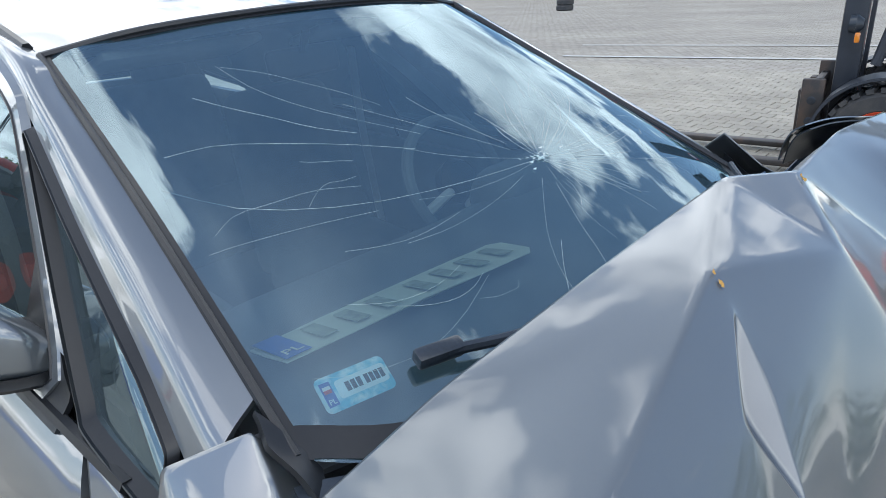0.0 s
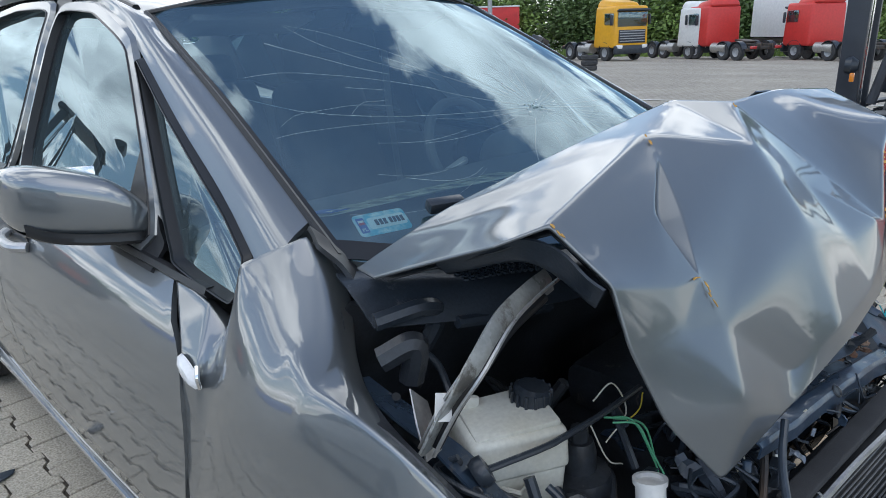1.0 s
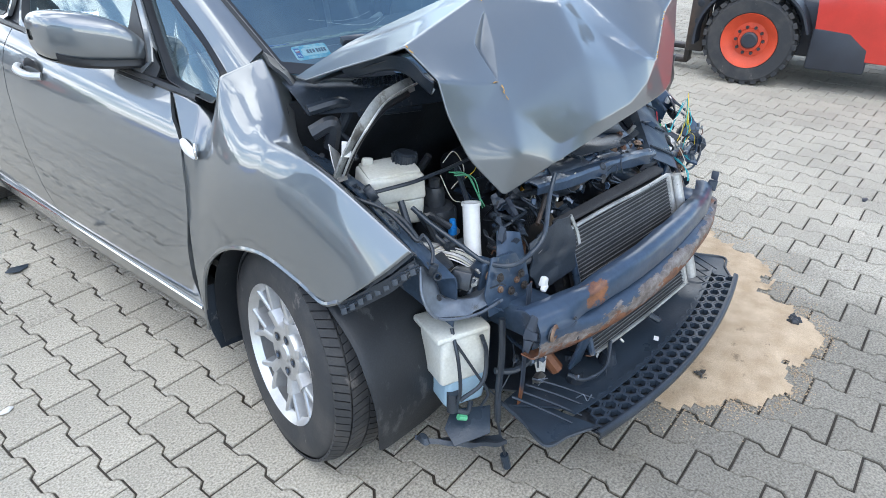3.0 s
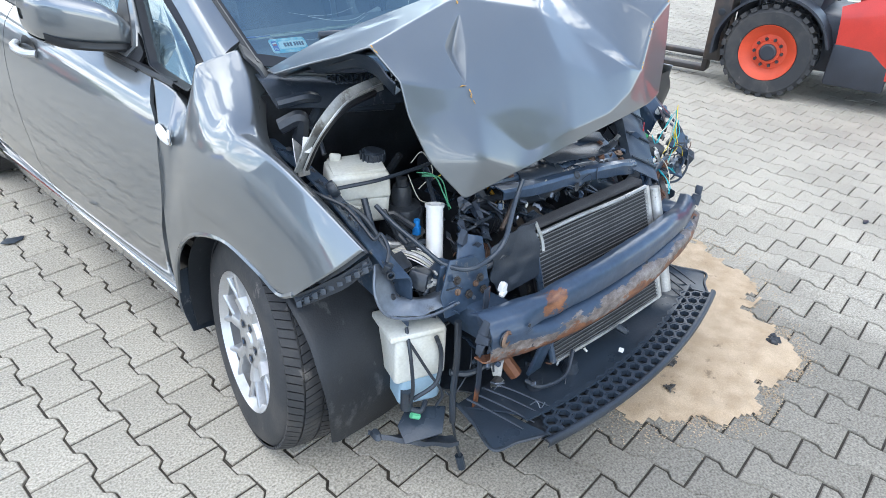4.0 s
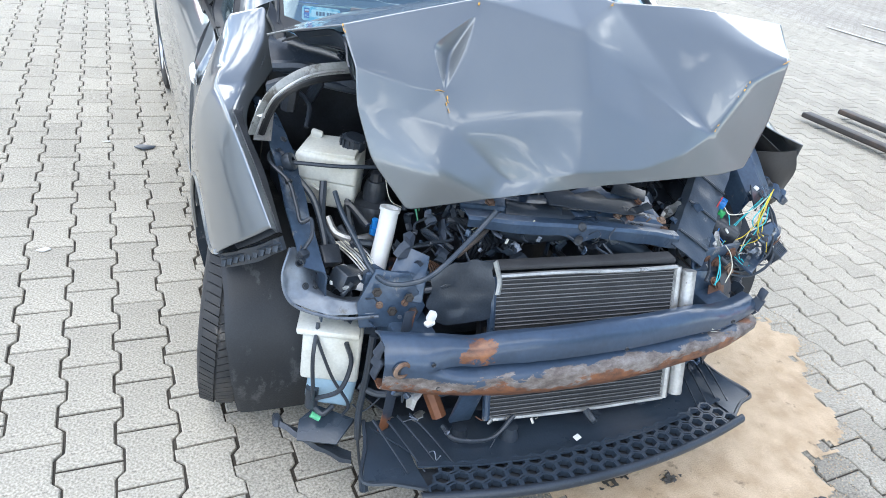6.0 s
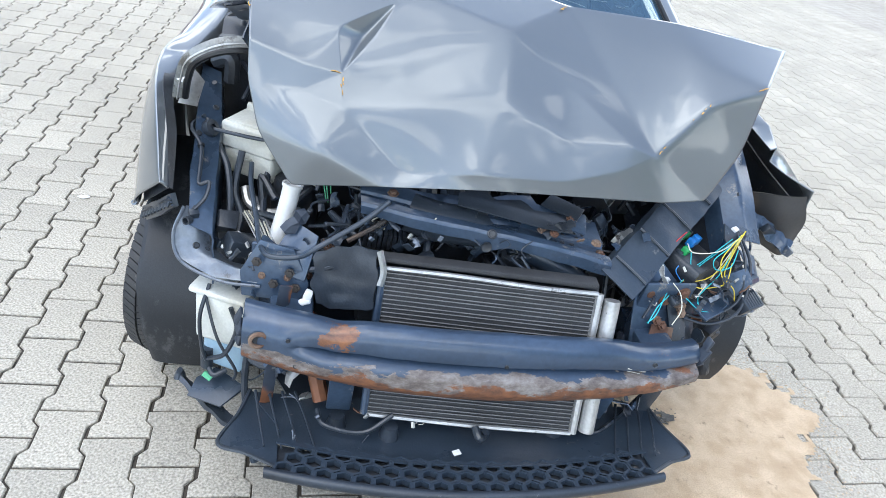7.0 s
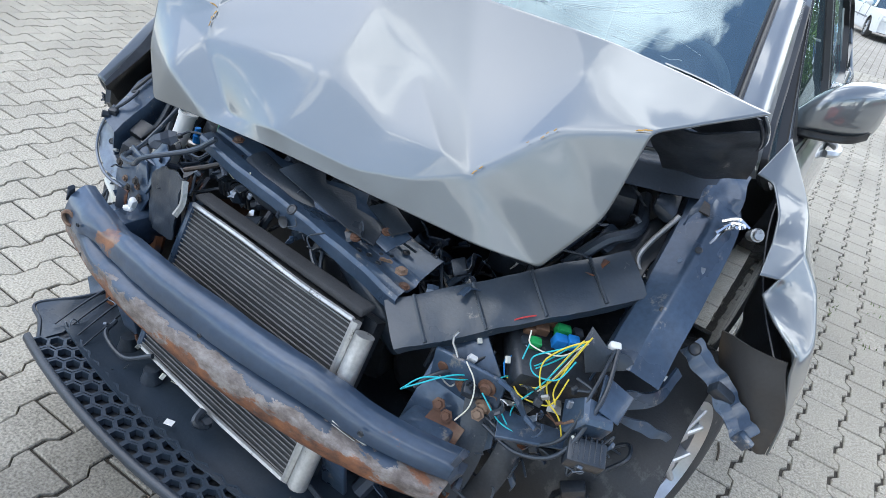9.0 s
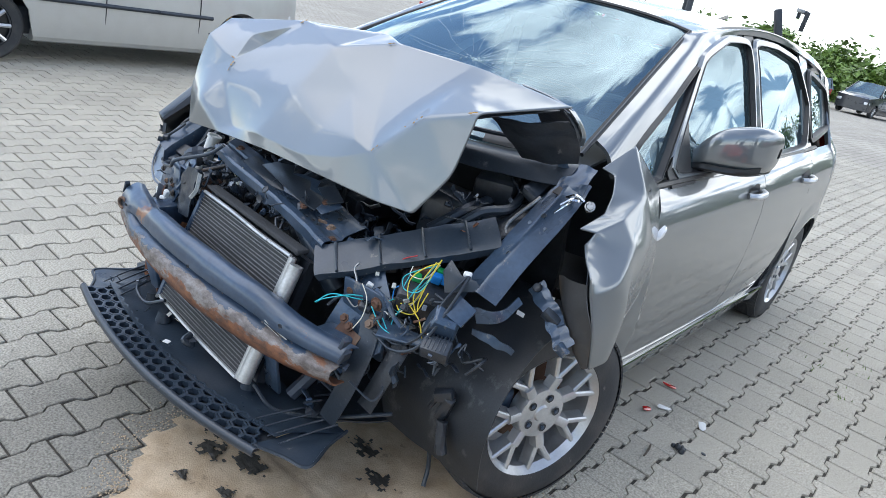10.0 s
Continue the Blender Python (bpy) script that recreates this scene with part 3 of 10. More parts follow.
def paved_ground(name):
    """Distant paving: blocks and joints too small to pick apart, in relief."""
    m = mat(name, (0.42, 0.388, 0.335), rough=0.95, var=0.16, scale=0.35, fine=9, bump=0.0, spec=0.12)
    n, l = m.node_tree.nodes, m.node_tree.links
    tc, br = n.new("ShaderNodeTexCoord"), n.new("ShaderNodeTexBrick")
    br.inputs["Scale"].default_value = 1.0
    br.inputs["Brick Width"].default_value, br.inputs["Row Height"].default_value = 0.197, 0.1425
    br.inputs["Mortar Size"].default_value = 0.006
    br.inputs["Color1"].default_value, br.inputs["Color2"].default_value = (1, 1, 1, 1), (0.82, 0.82, 0.82, 1)
    br.inputs["Mortar"].default_value = (0.38, 0.37, 0.33, 1)
    mp = n.new("ShaderNodeMapping")
    mp.inputs["Rotation"].default_value = (0, 0, radians(90))
    l.new(tc.outputs["Object"], mp.inputs[0]); l.new(mp.outputs[0], br.inputs["Vector"])
    mul = n.new("ShaderNodeMix")
    mul.data_type, mul.blend_type = "RGBA", "MULTIPLY"
    mul.inputs["Factor"].default_value = 1.0
    b = n["Principled BSDF"]
    l.new(b.inputs["Base Color"].links[0].from_socket, mul.inputs[6]); l.new(br.outputs["Color"], mul.inputs[7])
    l.new(mul.outputs[2], b.inputs["Base Color"])
    return m


ground = structure("ground", ground_sheet(), paved_ground("far_paving"), "grey concrete block paving of a large yard", "ground")
PITCH_X, PITCH_Y = 0.1425, 0.197
END, MID = 0.0778, 0.0580
HALF = [(END, 0.0950), (END, 0.060), (MID, 0.040), (MID, -0.040), (END, -0.060), (END, -0.0950)]
OUT = HALF + [(-x, y) for x, y in reversed(HALF)]


def paver_shape():
    """Double-T paving block: chamfered top, sides down into the joint."""
    rings = [[(x, y, -0.014) for x, y in OUT], [(x, y, -0.0035) for x, y in OUT], [(x * 0.955, y * 0.965, 0.0) for x, y in OUT]]
    n = len(OUT)
    return [p for r in rings for p in r], quads(n, 3, True) + [tuple(range(2 * n, 3 * n))]


# ---- the wrecked car: body ----
FAX, RAX = 0.02, 2.61              # axles along y
WIDTH_Z = [0.18, 0.25, 0.32, 0.42, 0.55, 0.66, 0.78, 0.86, 0.92, 0.965, 1.0]
WIDTH_X = [0.770, 0.795, 0.818, 0.842, 0.858, 0.864, 0.860, 0.848, 0.824, 0.785, 0.757]


def belt(y):
    return 0.962 + 0.040 * (y - 0.5)


def side_x(y, z):
    """Half width of the body at y along the car and z up."""
    lift = z - (belt(y) - 0.962) * min(1.0, max(0.0, (z - 0.3) / 0.6))
    x = float(np.interp(lift, WIDTH_Z, WIDTH_X))
    if lift > 1.0:
        x = 0.757 - 0.425 * (lift - 1.0) - 0.12 * max(0.0, lift - 1.35)
    x -= 0.022 * ((y - 1.25) / 1.35) ** 2 * (1.0 if y > 1.25 else 0.6)
    if y > 2.75:
        x -= 0.42 * (y - 2.75) ** 2 * (1.3 - 0.3 * lift)
    for ax in (FAX, RAX):
        d = math.hypot(y - ax, z - 0.31)
        x += 0.016 * math.exp(-((d - 0.37) / 0.06) ** 2)
    return x


def side_panel(s, y0, y1, zlo, zhi, nu=26, nv=22, thick=0.012, push=0.0):
    """A body panel on the side s (-1: right, 1: left) between two heights that vary along the car."""
    P = np.zeros((nv, nu, 3))
    for i in range(nu):
        for j in range(nv):
            v = j / (nv - 1)
            ya = y0(v) if callable(y0) else y0
            yb = y1(v) if callable(y1) else y1
            y = ya + (yb - ya) * i / (nu - 1)
            lo, hi = zlo(y), zhi(y)
            z = lo + (hi - lo) * v
            P[j, i] = (s * (side_x(y, z) + push), y, z)
    return sheet(P, thick)


def arch(ax, y, low):
    d = abs(y - ax)
    return 0.305 + math.sqrt(max(0.0, 0.352 ** 2 - d * d)) if d < 0.352 else low


def on_side(s, yz, out=0.0):
    return (s * (side_x(yz[0], yz[1]) + out), yz[0], yz[1])


def rounded_outline(pts, times=3, cut=0.07):
    """Cuts the corners of a closed outline until they are round."""
    p = [np.array(q, float) for q in pts]
    for _ in range(times):
        q = []
        for a, b in zip(p, p[1:] + p[:1]):
            q += [a + (b - a) * cut, b - (b - a) * cut]
        p, cut = q, 0.25
    return p


def pane_and_frame(s, pts, width, recess, depth=0.014, straight_sides=True):
    """Glass pane and the painted frame round it, both on the car's side surface."""
    p = np.array(rounded_outline(pts))
    c = p.mean(axis=0)
    t = np.roll(p, -1, axis=0) - np.roll(p, 1, axis=0)
    nrm = np.stack([t[:, 1], -t[:, 0]], axis=1)
    nrm /= np.linalg.norm(nrm, axis=1)[:, None] + 1e-9
    if ((p - c) * nrm).sum() < 0:
        nrm = -nrm
    o = p + nrm * width
    k = len(p)
    rings = [[on_side(s, q, -recess) for q in p], [on_side(s, q, depth) for q in p + nrm * 0.004], [on_side(s, q, depth) for q in o - nrm * 0.004], [on_side(s, q, 0.0) for q in o]]
    frame_bm = bm_from([v for r in rings for v in r], quads(k, 4, True))
    bmesh.ops.recalc_face_normals(frame_bm, faces=frame_bm.faces[:])
    ring = [on_side(s, q, -recess + 0.004) for q in p + nrm * 0.004]
    mids = [tuple((np.array(a) + np.array(on_side(s, c, -recess + 0.004))) / 2) for a in ring]
    pane = bm_from(ring + mids + [on_side(s, c, -recess + 0.004)], quads(k, 2, True) + [(k + i, k + (i + 1) % k, 2 * k) for i in range(k)])
    bmesh.ops.recalc_face_normals(pane, faces=pane.faces[:])
    return pane, frame_bm


WINDOWS = {
    "quarter": [(0.25, 0.970), (0.475, 0.992), (0.62, 1.128), (0.80, 1.305), (0.836, 1.336), (0.655, 1.238), (0.478, 1.150), (0.35, 1.088), (0.262, 1.035)],
    "front": [(0.555, 1.000), (1.40, 1.025), (1.41, 1.455), (1.17, 1.440), (0.905, 1.362)],
    "rear": [(1.50, 1.03), (2.22, 1.065), (2.30, 1.25), (2.12, 1.435), (1.80, 1.465), (1.50, 1.462)],
    "last": [(2.34, 1.09), (2.78, 1.16), (2.72, 1.33), (2.36, 1.40)],
}
TOP_Y = [0.06, 0.19, 0.26, 0.35, 0.48, 0.66, 0.85, 1.05, 1.20, 1.50, 1.90, 2.40, 2.80, 3.02]
TOP_Z = [0.955, 1.000, 1.045, 1.098, 1.160, 1.250, 1.352, 1.436, 1.470, 1.496, 1.505, 1.470, 1.400, 1.34]


def rail_low(y):
    """Upper edge of the doors, under the roof rail and the windscreen pillar."""
    return float(np.interp(y, TOP_Y, TOP_Z))


car = thing("crashed_car", "grey metallic hatchback with crushed front and folded bonnet on paving", "car")

SCREEN = [[(-0.66, 0.120, 1.042), (-0.57, 0.045, 1.026), (-0.35, -0.05, 1.008), (0, -0.085, 1.0), (0.35, -0.05, 1.008), (0.57, 0.045, 1.026), (0.66, 0.120, 1.042)],
          [(-0.592, 0.555, 1.247), (-0.51, 0.475, 1.250), (-0.30, 0.41, 1.252), (0, 0.395, 1.252), (0.30, 0.41, 1.252), (0.51, 0.455, 1.252), (0.592, 0.525, 1.250)],
          [(-0.53, 0.985, 1.430), (-0.45, 0.940, 1.450), (-0.25, 0.895, 1.470), (0, 0.87, 1.478), (0.25, 0.868, 1.474), (0.45, 0.882, 1.457), (0.53, 0.900, 1.440)]]


def screen_w(v):
    """Half width of the windscreen at height v."""
    return float(np.interp(v, (0.0, 0.5, 1.0), (0.66, 0.592, 0.53)))


def screen_point(x, v, out=0.0):
    """A point of the windscreen: x across, v from bottom (0) to top (1)."""
    rows = np.array([spline(r, 61) for r in SCREEN])
    col = np.array([spline(rows[:, k], 21)[int(round(v * 20))] for k in (0, 30, 60)])
    w = abs(col[2][0])
    u = min(60.0, max(0.0, (x / w * 0.5 + 0.5) * 60))
    i, f = int(min(59, math.floor(u))), u - int(min(59, math.floor(u)))
    s = v * 20
    j, g = int(min(19, math.floor(s))), s - int(min(19, math.floor(s)))
    c0, c1 = spline(rows[:, i], 21), spline(rows[:, i + 1], 21)
    p = (c0[j] * (1 - g) + c0[j + 1] * g) * (1 - f) + (c1[j] * (1 - g) + c1[j + 1] * g) * f
    return Vector(p) + Vector((0, -0.42, 0.9)) * out


def build_shell():
    windscreen = part("windscreen", loft(SCREEN, 49, 25), GLASS, car, "tinted windscreen with a star-shaped crack")
    windscreen.visible_shadow = False
    band = [[tuple(screen_point(x * screen_w(v), v, 0.003)) for x, v in row] for row in
            ([(-1, 0.0), (-0.5, 0.0), (0, 0.0), (0.5, 0.0), (1, 0.0)], [(-1, 0.05), (-0.5, 0.05), (0, 0.05), (0.5, 0.05), (1, 0.05)])]
    part("black_border", loft(band, 30, 3, 0.002), TRIM, windscreen)
    for s in (-1, 1):
        edge = [tuple(screen_point(s * screen_w(v), v, 0.003)) for v in (0, .25, .5, .75, 1)]
        inner = [tuple(screen_point(s * (screen_w(v) - 0.042 + 0.012 * v), v, 0.003)) for v in (0, .25, .5, .75, 1)]
        part("black_border", loft([edge, inner], 30, 3, 0.002), TRIM, windscreen)
        seal = [tuple(screen_point(s * (screen_w(v) + 0.004), v, 0.006)) for v in (0, .25, .5, .75, 1)]
        part("screen_seal", tube(seal, 0.007, 8, 30), TRIM, car)
    top_in = [tuple(screen_point(x, 1.0, 0.003)) for x in (-0.52, -0.25, 0, 0.25, 0.52)]
    low_in = [tuple(screen_point(x, 0.985, 0.003)) for x in (-0.53, -0.25, 0, 0.25, 0.53)]
    part("black_border", loft([top_in, low_in], 30, 3, 0.002), TRIM, windscreen)
    part("screen_seal", tube([tuple(screen_point(x, 1.0, 0.004)) for x in (-0.53, -0.25, 0, 0.25, 0.53)], 0.008, 8, 30), TRIM, car)
    # roof
    rows = []
    for y, zc, w, ze in ((0.0, 0, 0, 0), (1.25, 1.527, 0.522, 1.483), (1.65, 1.553, 0.524, 1.516), (2.1, 1.550, 0.516, 1.511), (2.6, 1.515, 0.495, 1.474), (2.95, 1.462, 0.475, 1.426)):
        if w == 0:
            rows.append([tuple(screen_point(x, 1.0, 0.004)) for x in (-0.53, -0.28, 0, 0.28, 0.53)])
            continue
        rows.append([(-w, y, ze), (-w * 0.55, y, zc - (zc - ze) * 0.28), (0, y, zc), (w * 0.55, y, zc - (zc - ze) * 0.28), (w, y, ze)])
    part("roof", loft(rows, 40, 40, 0.012), PAINT, car, "grey metallic roof")
    for s in (-1, 1):
        # windscreen pillar and roof rail in one strip
        inner, outer, mid = [], [], []
        for y in (0.19, 0.38, 0.60, 0.85, 1.03, 1.25, 1.65, 2.1, 2.6, 2.95):
            if y <= 1.03:
                v = (y - 0.10) / 0.90
                i = np.array(screen_point(s * (screen_w(min(1.0, max(0.0, v))) + 0.006), min(1.0, max(0.0, v)), 0.006))
            else:
                i = np.array((s * float(np.interp(y, (1.25, 1.65, 2.1, 2.6, 2.95), (0.530, 0.532, 0.524, 0.503, 0.483))), y, float(np.interp(y, (1.25, 1.65, 2.1, 2.6, 2.95), (1.484, 1.517, 1.512, 1.475, 1.427)))))
            z = rail_low(y)
            o = np.array((s * (side_x(y, z) + 0.002), y, z))
            m = (i + o) / 2 + np.array((s * 0.014, -0.012 if y < 1.0 else 0.0, 0.018))
            inner.append(tuple(i)); outer.append(tuple(o)); mid.append(tuple(m))
        part("roof_pillar", loft([inner, mid, outer], 60, 10, 0.014), PAINT, car)
        ditch = [(s * float(np.interp(y, (1.03, 1.25, 1.65, 2.1, 2.6, 2.95), (0.533, 0.526, 0.528, 0.520, 0.499, 0.479))), y, float(np.interp(y, (1.03, 1.25, 1.65, 2.1, 2.6, 2.95), (1.447, 1.489, 1.522, 1.517, 1.480, 1.432)))) for y in (1.03, 1.25, 1.65, 2.1, 2.6, 2.95)]
        part("roof_moulding", tube(ditch, 0.011, 6, 30), TRIM, car)
        # doors with their upper frames
        top = lambda y: belt(y) + 0.006
        gapf = lambda v, s=s: float(np.interp(v, (0.0, 0.34, 0.55, 0.7, 0.85, 0.93, 1.0), (0.445, 0.400, 0.352, 0.338, 0.346, 0.410, 0.462) if s < 0 else (0.445, 0.445, 0.425, 0.405, 0.392, 0.425, 0.458)))
        sill = lambda y: 0.285
        front = part("door", side_panel(s, gapf, 1.450, sill, top, 36, 26), PAINT, car, "grey front door")
        rear = part("door", side_panel(s, 1.455, lambda v: 2.285 - 0.22 * (1 - v) ** 2, lambda y: max(0.285, arch(RAX, y, 0.285) + 0.012 if y > RAX - 0.34 else 0.285), top, 36, 26), PAINT, car, "grey rear door")
        part("sill", side_panel(s, 0.44, 2.27, lambda y: 0.19, lambda y: 0.279, 40, 8, 0.012, 0.012), PAINT, car)
        part("sill_trim", tube([on_side(s, (y, 0.283), 0.010) for y in (0.45, 1.0, 1.6, 2.24)], 0.006, 6, 24), CHROME, car, "thin bright sill strip")
        part("quarter_panel", side_panel(s, 2.255, 3.22, lambda y: arch(RAX, y, 0.27), lambda y: rail_low(y) if y > 2.76 else belt(y) + 0.006, 46, 30), PAINT, car)
        for key, owner in (("quarter", car), ("front", front), ("rear", rear), ("last", car)):
            pane, rim = pane_and_frame(s, WINDOWS[key], 0.008 if key == "quarter" else 0.030, 0.012)
            g = part("window_glass", pane, GLASS_S, owner)
            g.visible_shadow = False
            part("window_frame", rim, PAINT if key in ("front", "rear") else TRIM, owner)
            p2, seal = pane_and_frame(s, WINDOWS[key], 0.006 if key == "quarter" else 0.010, 0.009, 0.017)
            p2.free()
            part("window_seal", seal, TRIM, owner)
        # post between the doors and dark fillers behind the frames
        part("door_post", side_panel(s, 1.395, 1.515, lambda y: belt(y), rail_low, 4, 16, 0.01, -0.004), TRIM, car)
        part("door_post", side_panel(s, 2.235, 2.37, lambda y: belt(y), rail_low, 5, 16, 0.01, -0.004), PAINT, car)
        part("rear_post", side_panel(s, 2.68, 3.05, lambda y: belt(y) + 0.06, rail_low, 10, 16, 0.01, -0.003), PAINT, car)
        part("belt_moulding", tube([on_side(s, (y, belt(y) + 0.012), 0.004) for y in (0.33, 0.8, 1.4, 2.0, 2.4)], 0.012, 6, 40), TRIM, car)
        part("door_gap_seal", tube([on_side(s, (1.452, z), -0.006) for z in (0.29, 0.5, 0.75, 0.99)], 0.005, 6, 16), TRIM, car)
        for y in ((1.225, 2.06) if s < 0 else (1.305, 2.12)):
            z = 0.90 + 0.02 * (y - 1.3)
            grip = [on_side(s, (y - 0.085, z), 0.004), on_side(s, (y - 0.055, z + 0.004), 0.034), on_side(s, (y + 0.02, z + 0.010), 0.038), on_side(s, (y + 0.085, z + 0.008), 0.008)]
            dish = lathe([(0.0, 0.001), (0.03, 0.0015), (0.045, 0.004)], 20, on_side(s, (y - 0.005, z + 0.002), -0.006), (0, 90 * s, 0))
            d = part("door_recess", warp(dish, lambda c, yy=y: (c.x, yy + (c.y - yy) * 1.5, c.z)), TRIM, front if y < 1.5 else rear)
            part("door_handle", warp(tube(grip, 0.013, 10, 16), lambda c: (c.x, c.y, c.z)), ALLOY, front if y < 1.5 else rear, "bright door handle")
        # mirror
        my, mz, tall = (0.675, 1.078, 1.0) if s < 0 else (0.835, 1.104, 1.22)
        rows, under = [], []
        for dx, front_y, back_y, up, down in ((-0.035, -0.035, 0.02, -0.035, -0.075), (0.0, -0.055, 0.025, -0.015, -0.075), (0.035, -0.085, 0.05, 0.022, -0.070), (0.08, -0.105, 0.075, 0.056, -0.066), (0.14, -0.100, 0.085, 0.074, -0.064), (0.20, -0.080, 0.085, 0.080, -0.058), (0.238, -0.045, 0.082, 0.072, -0.046), (0.252, -0.005, 0.075, 0.052, -0.025), (0.255, 0.03, 0.06, 0.03, 0.0)):
            up, down = up * tall, down * tall
            sweep = 0.11 * max(0.0, dx) / 0.20
            cx, cy, cz = s * (0.725 + dx * 0.86), my + sweep + (front_y + back_y) / 2, mz + (up + down) / 2 - 0.01
            ring = []
            for a in np.linspace(0, 2 * math.pi, 29):
                ca, sa = math.cos(a), math.sin(a)
                ring.append((cx, cy + (back_y - front_y) / 2 * math.copysign(abs(ca) ** (0.45 if ca > 0 else 0.75), ca), cz + (up - down) / 2 * math.copysign(abs(sa) ** 0.55, sa)))
            rows.append(ring)
            if dx > -0.04:
                zb = down + 0.022
                yo = my + sweep
                under.append([(cx, yo + front_y - 0.003, mz + zb - 0.01), (cx, yo + front_y * 0.9, mz + down - 0.014), (cx, yo + back_y * 0.9, mz + down - 0.014), (cx, yo + back_y + 0.002, mz + zb - 0.01)])
        mirror = part("door_mirror", loft(rows, 44, 36), PAINT, front, "grey painted door mirror")
        part("mirror_base", box((0.10, 0.085, 0.05), (s * 0.705, my - 0.02, mz - 0.058), (0, s * 10, s * 8), 0.018), TRIM, mirror)
        part("mirror_underside", loft(under[:7], 12, 20, 0.003), TRIM, mirror, "black mirror underside")
        part("mirror_lens", box((0.17, 0.006, 0.10), (s * 0.85, my + 0.150, mz + 0.004), (0, 0, s * 24), 0.002), CHROME, mirror)
        part("mirror_triangle", side_panel(s, 0.53, 0.72, lambda y: belt(y), lambda y: 1.012 + 1.02 * max(0.0, y - 0.54), 8, 10, 0.008, 0.010), TRIM, front)
    # rear end
    tail = []
    for z, y, w in ((0.30, 3.22, 0.66), (0.45, 3.27, 0.70), (0.62, 3.27, 0.71), (0.72, 3.22, 0.70), (0.95, 3.20, 0.68), (1.10, 3.16, 0.62)):
        tail.append([(-w, y - 0.10, z), (-w * 0.6, y, z), (0, y + 0.02, z), (w * 0.6, y, z), (w, y - 0.10, z)])
    part("tailgate", loft(tail, 30, 30, 0.012), PAINT, car)
    part("rear_window", loft([[(-0.60, 3.06, 1.11), (0, 3.17, 1.11), (0.60, 3.06, 1.11)], [(-0.45, 2.93, 1.43), (0, 3.0, 1.455), (0.45, 2.93, 1.43)]], 16, 10), GLASS_S, car)
    for s in (-1, 1):
        part("tail_lamp", loft([[(s * 0.70, 3.03, 0.80), (s * 0.66, 3.17, 0.80)], [(s * 0.715, 3.02, 0.98), (s * 0.665, 3.16, 0.98)], [(s * 0.66, 3.0, 1.12), (s * 0.60, 3.11, 1.12)]], 8, 12, 0.04), RED_LENS, car, "red tail lamp")
    part("underbody", box((1.40, 2.5, 0.10), (0, 1.75, 0.24), (0, 0, 0), 0.03), DARK, car)
    for s in (-1, 1):
        part("wheel_arch_liner", loft([[(s * 0.80, RAX + 0.37 * math.cos(a), 0.30 + 0.37 * math.sin(a)) for a in np.linspace(-0.2, math.pi + 0.2, 9)], [(s * 0.50, RAX + 0.37 * math.cos(a), 0.30 + 0.37 * math.sin(a)) for a in np.linspace(-0.2, math.pi + 0.2, 9)]], 26, 3, 0.006), DARK, car)


build_shell()


